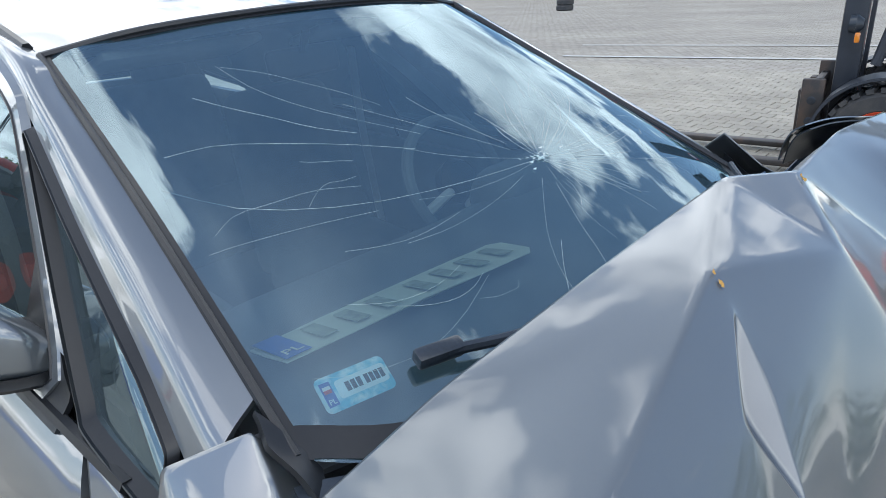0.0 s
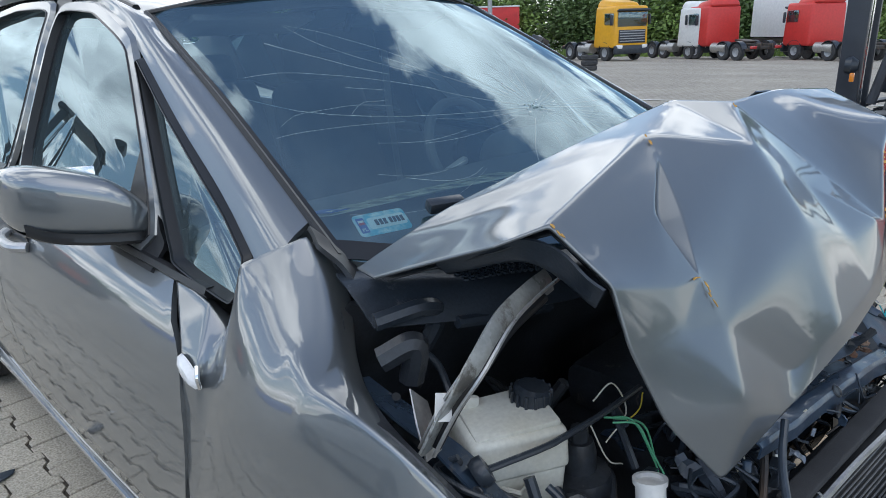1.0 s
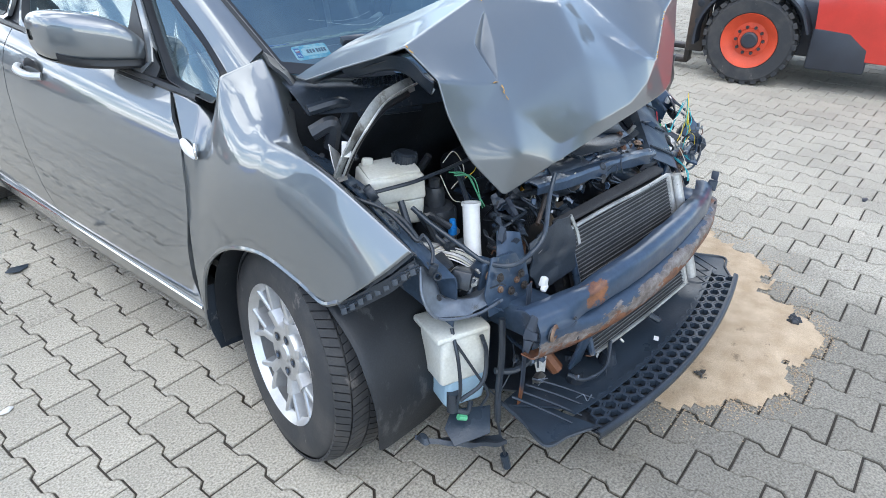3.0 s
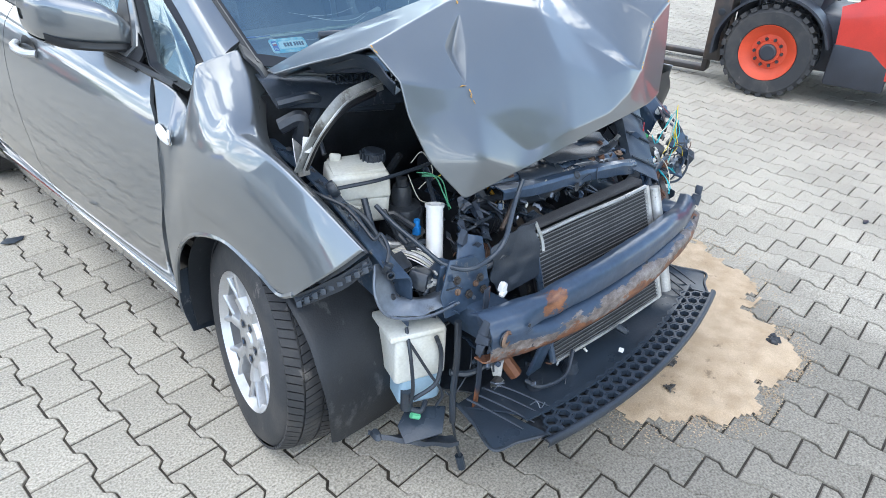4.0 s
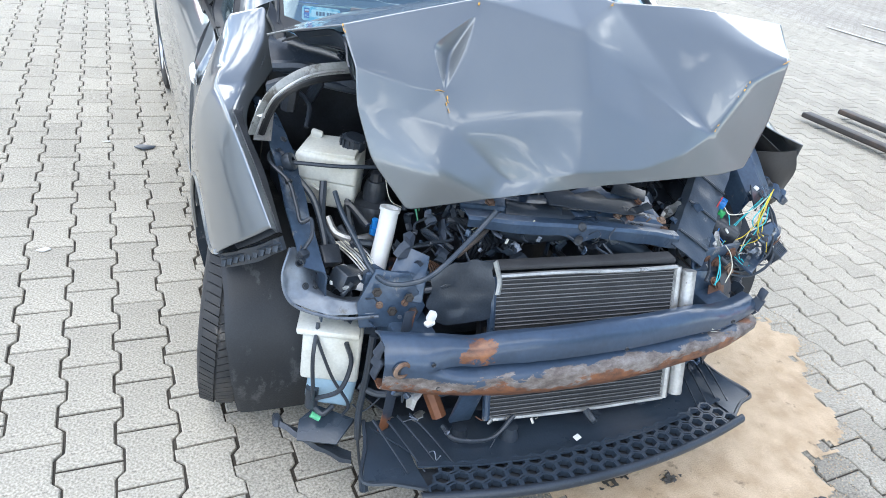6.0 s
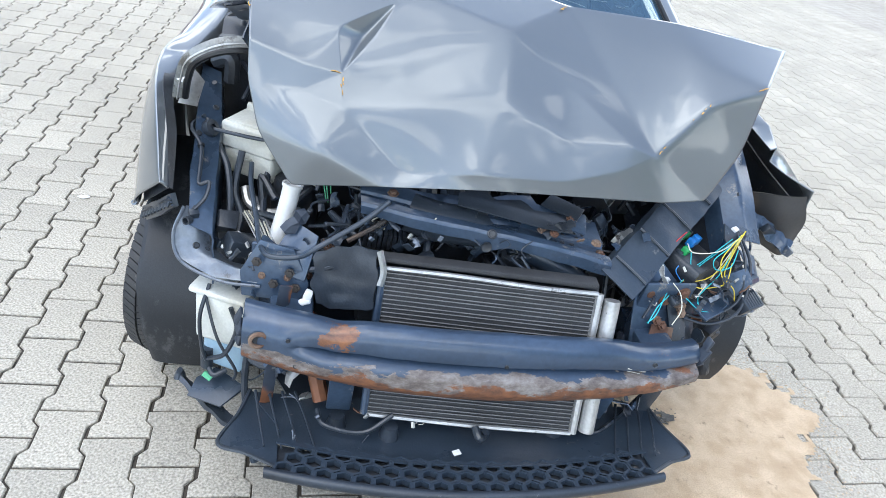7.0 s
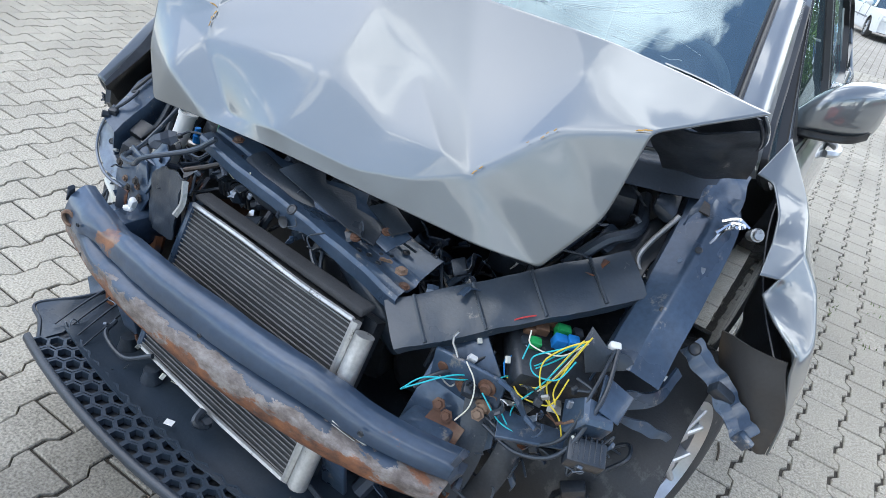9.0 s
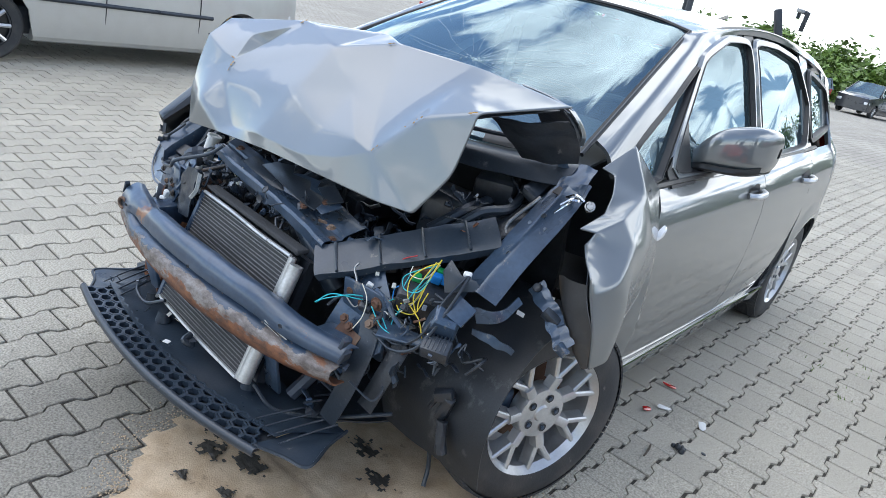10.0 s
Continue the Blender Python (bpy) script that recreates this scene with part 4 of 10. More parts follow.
# ---- wheels ----
def build_wheel():
    """An alloy wheel with forked ribs, its axis along x, outer face towards -x."""
    w = thing("wheel", "", "")
    prof = [(0.195, -0.085), (0.205, -0.098), (0.245, -0.103), (0.285, -0.096), (0.303, -0.080), (0.310, -0.055), (0.3125, -0.02), (0.3125, 0.02), (0.310, 0.055), (0.303, 0.080), (0.285, 0.096), (0.245, 0.1), (0.20, 0.09)]
    tyre = part("tyre", lathe(prof, 72, (0, 0, 0), (0, 90, 0)), RUBBER, w, "worn black tyre")
    tv, tf = [], []
    for k in range(84):
        a0 = 2 * math.pi * k / 84
        for lane, (x0, x1, skew) in enumerate(((-0.090, -0.053, 0.05), (-0.047, -0.003, -0.05), (0.003, 0.047, 0.05), (0.053, 0.090, -0.05))):
            for seg in (0.0,):
                i = len(tv)
                for (xx, da) in ((x0, 0.0), (x1, skew), (x1, skew + 0.064), (x0, 0.064)):
                    r0 = 0.3095 - (0.010 if abs(xx) > 0.08 else 0)
                    for r in (r0, r0 + 0.008):
                        a = a0 + da + lane * 0.03
                        tv.append((xx, r * math.cos(a), r * math.sin(a)))
                tf += [(i + 1, i + 3, i + 5, i + 7), (i, i + 1, i + 3, i + 2), (i + 2, i + 3, i + 5, i + 4), (i + 4, i + 5, i + 7, i + 6), (i + 6, i + 7, i + 1, i)]
    part("tread", bm_from(tv, tf), RUBBER, tyre, smooth=False)
    rim = part("rim", lathe([(0.150, 0.07), (0.188, 0.06), (0.192, -0.05), (0.186, -0.075), (0.196, -0.088), (0.203, -0.098), (0.205, -0.092), (0.200, -0.084), (0.19, -0.07)], 56, (0, 0, 0), (0, 90, 0)), ALLOY, w, "scuffed silver alloy rim")
    def rib(p0, p1, w0, w1, deep):
        # a flat blade between two points (radius, angle), standing deep into the wheel
        a, b = np.array((p0[0] * math.cos(p0[1]), p0[0] * math.sin(p0[1]))), np.array((p1[0] * math.cos(p1[1]), p1[0] * math.sin(p1[1])))
        d = (b - a) / np.linalg.norm(b - a)
        n = np.array((-d[1], d[0]))
        vs = []
        for q, w, x in ((a, w0, -0.078), (b, w1, -0.088)):
            for off, dx in ((-w * 1.5, deep), (-w, 0.004), (-w * 0.5, 0.0), (w * 0.5, 0.0), (w, 0.004), (w * 1.5, deep)):
                vs.append((x + dx, *(q + n * off)))
        return bm_from(vs, [(i, i + 1, i + 7, i + 6) for i in range(5)] + [(0, 5, 4, 3, 2, 1), (6, 7, 8, 9, 10, 11)])
    for k in range(7):
        a = 2 * math.pi * k / 7
        part("spoke", join(rib((0.070, a), (0.122, a), 0.0150, 0.0145, 0.03), rib((0.110, a), (0.202, a - 0.215), 0.0095, 0.0080, 0.040), rib((0.110, a), (0.202, a + 0.215), 0.0095, 0.0080, 0.040)), ALLOY, rim)
    part("hub", lathe([(0.0, -0.076), (0.030, -0.076), (0.070, -0.080), (0.080, -0.078), (0.086, -0.068), (0.086, -0.03)], 36, (0, 0, 0), (0, 90, 0)), ALLOY, rim)
    part("centre_cap", lathe([(0.0, -0.083), (0.022, -0.082), (0.027, -0.076)], 20, (0, 0, 0), (0, 90, 0)), ALLOY, rim)
    for k in range(5):
        a = 2 * math.pi * (k + 0.5) / 5
        part("nut_recess", warp(lathe([(0.0, -0.0795), (0.012, -0.080), (0.0135, -0.0805)], 14, (0, 0.053 * math.cos(a), 0.053 * math.sin(a)), (0, 90, 0)), lambda c: (c.x - 0.001, c.y, c.z)), DARK, rim)
        part("wheel_nut", lathe([(0.0, -0.0835), (0.007, -0.0835), (0.008, -0.079)], 6, (0, 0.053 * math.cos(a), 0.053 * math.sin(a)), (0, 90, 0)), STEEL, rim)
    part("brake_disc", lathe([(0.0, 0.0), (0.13, 0.0), (0.132, 0.008), (0.13, 0.02), (0.0, 0.02)], 32, (0, 0, 0), (0, 90, 0)), RUSTY, w)
    part("brake_caliper", box((0.05, 0.07, 0.13), (-0.005, 0.11, 0.0), (0, 0, 0), 0.014), STEEL, w)
    return w


def place_wheels():
    first = build_wheel()
    poses = [pose(-0.745, FAX, 0.31, 0, 4, -13), pose(0.765, FAX, 0.31, 0, 2, 180 - 18), pose(-0.715, RAX, 0.31, 20, 0, 0), pose(0.715, RAX, 0.31, 65, 0, 180)]
    made = [first] + [copy_thing(first, p) for p in poses[1:]]
    for w, p in zip(made, poses):
        w.matrix_basis = p
        w.parent = car
        for k in ("label", "category"):
            if k in w:
                del w[k]


place_wheels()


# ---- the folded bonnet ----
BONNET_TOP = {
    "rear_right": (-0.683, 0.042, 1.052), "rear_a": (-0.53, 0.010, 1.115), "rear_b": (-0.25, -0.040, 1.182), "rear_mid": (0.009, -0.085, 1.236),
    "peak_left": (0.135, -0.152, 1.224), "rear_c": (0.43, -0.135, 1.224), "rear_left": (0.742, -0.152, 1.202),
    "edge_a": (-0.715, -0.035, 1.066), "side_a": (-0.690, -0.120, 1.100), "edge_b": (-0.655, -0.195, 1.128), "side_kink": (-0.602, -0.240, 1.150), "side_corner": (-0.592, -0.325, 1.090),
    "peak_right": (-0.264, -0.178, 1.212), "slope": (-0.42, -0.110, 1.162), "valley": (-0.024, -0.264, 1.172),
    "dent_top": (-0.282, -0.212, 1.186), "dent_out": (-0.412, -0.280, 1.128), "dent_mid": (-0.356, -0.254, 1.102), "dent_in": (-0.330, -0.278, 1.118),
    "chip": (-0.396, -0.345, 1.047), "facet": (0.45, -0.240, 1.168), "side_fold": (0.461, -0.362, 1.096), "left_fold": (0.609, -0.335, 1.147),
    "ridge": (0.266, -0.316, 1.066), "groove": (0.135, -0.312, 1.076),
}
BONNET_FRONT = {
    "knee": (-0.383, -0.383, 0.984), "pocket_a": (-0.466, -0.342, 1.056), "pocket_b": (-0.484, -0.366, 1.002),
    "hang_a": (-0.590, -0.352, 1.016), "hang_b": (-0.562, -0.392, 0.915), "tip_right": (-0.484, -0.436, 0.814), "bulge": (-0.43, -0.442, 0.905),
    "hem_a": (-0.30, -0.450, 0.838), "break_a": (-0.236, -0.432, 0.868), "break_b": (-0.08, -0.455, 0.897), "break_c": (0.12, -0.448, 0.897), "break_d": (0.26, -0.432, 0.930),
    "front_fold": (0.350, -0.408, 0.972), "groove_end": (0.281, -0.405, 0.990), "belly": (-0.03, -0.372, 1.042), "belly_left": (0.14, -0.398, 0.985),
    "hem_b": (-0.03, -0.462, 0.864), "hem_c": (0.22, -0.448, 0.866), "hem_d": (0.41, -0.426, 0.862), "tip_left": (0.525, -0.398, 0.866), "hang_c": (0.592, -0.362, 0.985),
}
BONNET_FACES = (
    "rear_right rear_a slope side_a edge_a", "rear_a rear_b peak_right slope", "rear_b rear_mid peak_right", "rear_mid valley peak_right", "rear_mid peak_left valley",
    "side_a slope side_kink edge_b", "slope peak_right side_kink", "peak_right dent_top dent_out side_kink", "side_kink dent_out pocket_a side_corner", "dent_out chip pocket_a",
    "dent_top dent_mid dent_out", "dent_out dent_mid chip", "chip dent_mid dent_in", "dent_in dent_mid dent_top",
    "peak_right valley dent_in dent_top", "valley knee chip dent_in",
    "side_corner pocket_a pocket_b hang_a", "pocket_a chip pocket_b", "pocket_b chip knee", "hang_a pocket_b bulge hang_b", "pocket_b knee bulge", "hang_b bulge tip_right", "bulge hem_a tip_right", "knee break_a hem_a bulge",
    "knee valley belly", "knee belly break_b break_a", "valley groove belly", "belly groove belly_left", "groove groove_end belly_left", "belly belly_left break_c break_b", "belly_left groove_end break_d break_c",
    "valley peak_left ridge groove", "ridge front_fold groove_end groove", "groove_end front_fold break_d",
    "break_a break_b hem_b hem_a", "break_b break_c hem_c hem_b", "break_c break_d hem_c", "break_d front_fold hem_d hem_c",
    "front_fold side_fold hang_c tip_left", "front_fold tip_left hem_d", "side_fold left_fold hang_c",
    "peak_left rear_c facet ridge", "rear_c rear_left left_fold facet", "facet left_fold side_fold", "ridge facet side_fold front_fold",
)
BONNET_FOLDS = (
    (0.9, "peak_right", "side_kink"), (0.95, "rear_mid", "valley"), (0.7, "peak_right", "valley"), (0.95, "peak_left", "valley"), (0.95, "peak_left", "ridge", "front_fold"),
    (0.8, "valley", "groove", "groove_end"), (0.7, "groove_end", "front_fold"), (0.4, "valley", "knee"), (0.6, "valley", "belly"), (0.5, "belly", "break_b"), (0.9, "knee", "break_a"), (0.9, "chip", "knee"),
    (1.0, "dent_top", "dent_out", "chip"), (1.0, "dent_top", "dent_in", "chip"), (0.95, "side_corner", "pocket_a", "chip"), (0.8, "pocket_b", "knee"),
    (0.8, "break_a", "break_b", "break_c", "break_d", "front_fold"), (0.95, "front_fold", "side_fold", "left_fold"), (0.5, "side_corner", "dent_out"),
)
BONNET_CORNERS = (
    (0.85, "peak_right", "peak_left", "valley", "chip", "knee", "front_fold", "side_fold", "rear_left", "tip_left", "tip_right"),
    (0.5, "side_kink", "side_corner", "rear_mid", "break_a", "ridge", "groove_end"),
)


def build_bonnet():
    pts = {**BONNET_TOP, **BONNET_FRONT}
    bonnet = cage("bonnet", pts, BONNET_FACES, CRUMPLED, car, "grey bonnet folded up into sharp creases", BONNET_FOLDS, BONNET_CORNERS, 5, 0.004, stiff=0.42)
    cage("bonnet_inner_panel", {k: (x * 0.945, y + 0.020, z - 0.020 if z > 0.96 else z + 0.022) for k, (x, y, z) in pts.items()}, BONNET_FACES, DARK, bonnet, "dark inner bonnet panel", BONNET_FOLDS, (), 2, 0.003)
    # bare filler where the paint has cracked off the folds: at a point, strewn towards the next one along the fold
    rnd = random.Random(4)
    for a, b, n, reach in (("peak_right", "dent_top", 5, 0.5), ("peak_left", "valley", 7, 0.16), ("side_kink", "side_corner", 3, 0.3), ("chip", "pocket_a", 5, 0.3), ("chip", "knee", 5, 0.6), ("left_fold", "side_fold", 9, 0.2), ("side_fold", "front_fold", 4, 0.3), ("front_fold", "side_fold", 3, 0.25)):
        p, q = Vector(pts[a]), Vector(pts[b])
        for _ in range(n):
            at = p.lerp(q, rnd.uniform(0.0, reach)) + Vector((rnd.uniform(-0.003, 0.003), -0.0015, 0.0015))
            k = rnd.uniform(0.002, 0.0042)
            chip = prism([(k * rnd.uniform(0.7, 1.9) * math.cos(t), k * 0.5 * rnd.uniform(0.5, 1.2) * math.sin(t)) for t in np.linspace(0, 5.3, 6)], 0.0012, Matrix.Translation(at) @ (q - p).to_track_quat("X", "Z").to_matrix().to_4x4() @ pose(0, 0, 0, 25 + rnd.uniform(-15, 15), rnd.uniform(-10, 10), rnd.uniform(-25, 25)))
            part("paint_chip", chip, PRIMER, bonnet)
    # dark hinge-side stiffener hanging under the right edge, and the curled left edge
    part("bonnet_liner", dented(loft([[(-0.668, -0.105, 1.090), (-0.602, -0.212, 1.127), (-0.607, -0.322, 1.085)], [(-0.640, -0.10, 1.062), (-0.585, -0.195, 1.085), (-0.585, -0.300, 1.050)], [(-0.60, -0.08, 1.060), (-0.545, -0.17, 1.080), (-0.540, -0.27, 1.045)]], 20, 12, 0.004, True), 0.003, 20), PLAST, bonnet, "torn black bonnet liner")
    curl = [[(0.52, -0.055, 1.208), (0.60, -0.07, 1.205), (0.68, -0.09, 1.197), (0.735, -0.12, 1.190), (0.738, -0.160, 1.196)],
            [(0.545, -0.025, 1.185), (0.615, -0.035, 1.180), (0.69, -0.055, 1.172), (0.745, -0.090, 1.165), (0.750, -0.125, 1.170)],
            [(0.570, -0.005, 1.150), (0.635, -0.010, 1.145), (0.70, -0.025, 1.138), (0.748, -0.055, 1.132), (0.752, -0.085, 1.135)],
            [(0.600, 0.010, 1.105), (0.655, 0.008, 1.100), (0.70, -0.005, 1.097), (0.730, -0.018, 1.098), (0.735, -0.050, 1.100)]]
    part("hinge_lining", dented(loft([[(0.555, -0.215, 1.130), (0.650, -0.190, 1.140), (0.738, -0.135, 1.168)], [(0.575, -0.150, 1.085), (0.660, -0.130, 1.090), (0.745, -0.085, 1.120)], [(0.600, -0.085, 1.030), (0.675, -0.070, 1.035), (0.745, -0.045, 1.060)]], 14, 14, 0.004), 0.006, 22), DARK, bonnet, "dark torn lining under the bonnet edge")
    curled = part("curled_edge", loft(curl, 24, 14, 0.003), PAINT, bonnet, "curled bonnet edge with a dark underside")
    part("edge_lining", loft([[(x - 0.006, y - 0.012, z - 0.006) for x, y, z in r] for r in curl], 24, 14, 0.003), DARK, curled)


build_bonnet()


# ---- front wings ----
LEFT_WING = {
    "top": (0.775, 0.197, 1.108), "hook": (0.752, 0.082, 1.040), "hook_in": (0.790, 0.095, 1.030), "edge_a": (0.828, 0.035, 0.990), "edge_b": (0.838, -0.007, 0.947),
    "fold": (0.898, -0.014, 0.955), "point": (0.846, -0.132, 0.924), "slit": (0.881, -0.111, 0.923), "tear": (0.865, -0.122, 0.884), "tear_b": (0.905, -0.172, 0.868),
    "spike": (0.961, -0.232, 0.854), "corner": (0.968, -0.225, 0.807), "tip": (1.009, -0.192, 0.621), "tip_up": (1.000, -0.212, 0.710),
    "bulge": (0.952, -0.015, 0.898), "bulge_front": (0.990, -0.130, 0.835), "side": (1.010, -0.080, 0.760), "arch_a": (1.020, -0.120, 0.628), "arch_b": (0.975, 0.010, 0.655),
    "arch_c": (0.915, 0.150, 0.635), "arch_d": (0.872, 0.270, 0.560), "arch_e": (0.852, 0.362, 0.380), "foot": (0.826, 0.425, 0.220), "foot_back": (0.846, 0.446, 0.300),
    "rear_a": (0.800, 0.265, 1.050), "rear_b": (0.786, 0.445, 0.968), "rear_c": (0.848, 0.385, 0.860), "rear_d": (0.866, 0.405, 0.740), "rear_e": (0.866, 0.440, 0.540),
    "flank_a": (0.872, 0.150, 0.995), "flank_b": (0.948, 0.098, 0.868), "flank_c": (0.930, 0.130, 0.755),
}
LEFT_FACES = (
    "top hook hook_in", "top hook_in flank_a", "hook_in edge_a flank_a", "edge_a edge_b fold flank_a", "top flank_a rear_a", "rear_a flank_a rear_c rear_b",
    "edge_b point slit fold", "fold slit bulge", "slit tear tear_b bulge_front bulge", "tear_b spike corner bulge_front", "fold bulge flank_b flank_a", "flank_a flank_b rear_c",
    "bulge bulge_front side", "bulge side arch_b flank_b", "corner tip_up side bulge_front", "tip_up tip arch_a side", "side arch_a arch_b", "flank_b arch_b arch_c flank_c", "flank_b flank_c rear_d rear_c",
    "flank_c arch_c arch_d rear_e rear_d", "arch_d arch_e foot_back rear_e", "arch_e foot foot_back",
)
LEFT_FOLDS = ((1.0, "edge_b", "fold"), (0.95, "fold", "bulge"), (0.8, "fold", "flank_a"), (0.7, "slit", "fold"), (0.85, "bulge", "bulge_front", "corner"), (0.5, "bulge", "flank_b"), (0.6, "flank_a", "rear_c"), (1.0, "point", "slit", "tear"), (0.6, "top", "flank_a"))
LEFT_CORNERS = ((1.0, "top", "hook", "point", "slit", "tear", "spike", "corner", "tip", "foot", "rear_b"), (0.8, "fold", "bulge", "edge_b", "rear_a"))


def build_wings():
    right = [
        [(-0.860, -0.262, 0.630), (-0.866, -0.20, 0.605), (-0.868, -0.12, 0.640), (-0.868, 0.02, 0.663), (-0.868, 0.11, 0.648), (-0.867, 0.19, 0.608), (-0.863, 0.265, 0.548), (-0.857, 0.325, 0.46), (-0.848, 0.375, 0.35), (-0.826, 0.425, 0.22)],
        [(-0.838, -0.318, 0.682), (-0.860, -0.22, 0.695), (-0.872, -0.12, 0.722), (-0.876, 0.02, 0.740), (-0.876, 0.10, 0.738), (-0.872, 0.17, 0.728), (-0.866, 0.235, 0.700), (-0.862, 0.290, 0.650), (-0.862, 0.325, 0.585), (-0.864, 0.372, 0.52)],
        [(-0.804, -0.362, 0.724), (-0.838, -0.25, 0.782), (-0.860, -0.13, 0.835), (-0.870, 0.00, 0.866), (-0.866, 0.08, 0.872), (-0.856, 0.15, 0.872), (-0.846, 0.205, 0.862), (-0.840, 0.245, 0.850), (-0.838, 0.284, 0.866), (-0.840, 0.334, 0.868)],
        [(-0.765, -0.396, 0.768), (-0.792, -0.275, 0.852), (-0.820, -0.162, 0.930), (-0.828, -0.031, 0.944), (-0.808, 0.05, 0.972), (-0.787, 0.15, 1.000), (-0.762, 0.243, 1.034), (-0.782, 0.270, 0.915), (-0.785, 0.318, 0.955), (-0.779, 0.452, 0.968)],
        [(-0.757, -0.392, 0.762), (-0.772, -0.262, 0.840), (-0.800, -0.150, 0.920), (-0.765, -0.02, 0.938), (-0.722, 0.050, 0.985), (-0.694, 0.115, 1.036), (-0.686, 0.163, 1.078), (-0.752, 0.262, 0.905), (-0.766, 0.322, 0.950), (-0.762, 0.452, 0.962)],
        [(-0.747, -0.385, 0.748), (-0.758, -0.255, 0.826), (-0.786, -0.145, 0.904), (-0.738, -0.015, 0.912), (-0.676, 0.070, 0.945), (-0.645, 0.108, 0.992), (-0.668, 0.152, 1.052), (-0.740, 0.258, 0.885), (-0.756, 0.320, 0.930), (-0.752, 0.450, 0.945)],
    ]
    net, faces = grid_cage(right)
    # the top edge behind the corner stands free
    faces = [f for f in faces if f.split()[0] not in ("p3_6", "p4_6")]
    wing = cage("front_wing", net, faces, PAINT, car, "bent grey front wing with a crushed top edge", ((0.8, "p3_0", "p3_1", "p3_2", "p3_3"), (0.5, "p3_3", "p3_4"), (0.9, "p3_8", "p3_9"), (0.9, "p2_8", "p3_8"), (0.8, "p2_8", "p2_9"), (0.9, "p3_6", "p3_7", "p3_8"), (0.6, "p2_3", "p3_3", "p4_3"), (0.45, "p4_3", "p4_4", "p4_5", "p4_6")), ((0.9, "p3_0", "p4_0", "p0_0", "p4_6", "p3_6", "p0_9", "p4_9", "p3_9"), (0.6, "p3_3", "p4_5", "p3_7", "p4_7", "p3_8", "p2_8")), 4, 0.004, (-1, -0.2, 0.3))
    dark = [[(x + 0.018, y + 0.006, z - 0.014) for x, y, z in row[:7]] for row in right[1:5]]
    part("wing_lining", loft(dark, 60, 24, 0.003, True), DARK, wing, "dark inner face of the wing")
    lip = [(-0.858, -0.255, 0.628), (-0.862, -0.20, 0.606), (-0.866, -0.12, 0.638), (-0.866, 0.02, 0.660), (-0.865, 0.18, 0.613), (-0.858, 0.30, 0.508), (-0.850, 0.362, 0.375), (-0.826, 0.42, 0.225)]
    part("arch_edge", tube(lip, 0.007, 6, 50), PAINT, wing)
    for s, at in ((-1, Vector((-0.840, 0.306, 0.853))), (1, Vector((0.850, 0.395, 0.845)))):
        lens = lathe([(0.0, 0.016), (0.010, 0.0145), (0.016, 0.008), (0.0175, 0.0)], 20, (0, 0, 0), (0, 90 * s, 0))
        part("side_marker", warp(lens, lambda c, at=at: (at.x + c.x, at.y + c.y * 1.9, at.z + c.z + c.y * 0.95)), LENS, wing if s < 0 else car, "clear side marker lamp")
    part("marker_rim", tube([(-0.842, 0.278, 0.832), (-0.846, 0.272, 0.852), (-0.840, 0.280, 0.872)], 0.004, 6, 10), CHROME, wing, "bright bent lamp rim")
    part("pillar_cap", dented(loft([[(-0.668, 0.05, 1.010), (-0.640, 0.10, 1.030)], [(-0.672, 0.085, 1.040), (-0.650, 0.130, 1.058)], [(-0.680, 0.135, 1.070), (-0.668, 0.18, 1.088)]], 8, 10, 0.008), 0.003, 20), TRIM, car)
    lw = cage("front_wing", LEFT_WING, LEFT_FACES, CRUMPLED, car, "torn and crumpled grey front wing", LEFT_FOLDS, LEFT_CORNERS, 4, 0.004, (1, -0.2, 0.3), 0.35)
    flap = [[(0.835, -0.146, 0.795), (0.895, -0.198, 0.815), (0.955, -0.228, 0.835)], [(0.855, -0.130, 0.735), (0.920, -0.210, 0.745), (0.982, -0.226, 0.765)], [(0.890, -0.120, 0.665), (0.950, -0.205, 0.670), (0.998, -0.208, 0.690)], [(0.950, -0.150, 0.620), (0.985, -0.186, 0.614), (1.004, -0.192, 0.622)]]
    part("torn_flap", dented(loft(flap, 20, 24, 0.003), 0.006, 14, 1.0), TORN, lw, "torn dark inner face of the grey wing", sharp=0.8)
    inside = [[(0.80, 0.20, 1.05), (0.82, 0.07, 0.95), (0.87, -0.08, 0.87), (0.945, -0.20, 0.80)], [(0.845, 0.22, 0.90), (0.87, 0.08, 0.85), (0.93, -0.05, 0.80), (0.975, -0.18, 0.74)], [(0.855, 0.24, 0.68), (0.885, 0.10, 0.67), (0.94, -0.02, 0.67), (0.985, -0.15, 0.64)]]
    part("wing_lining", loft(inside, 30, 20, 0.003), DARK, lw, "dark inner face of the wing")


build_wings()


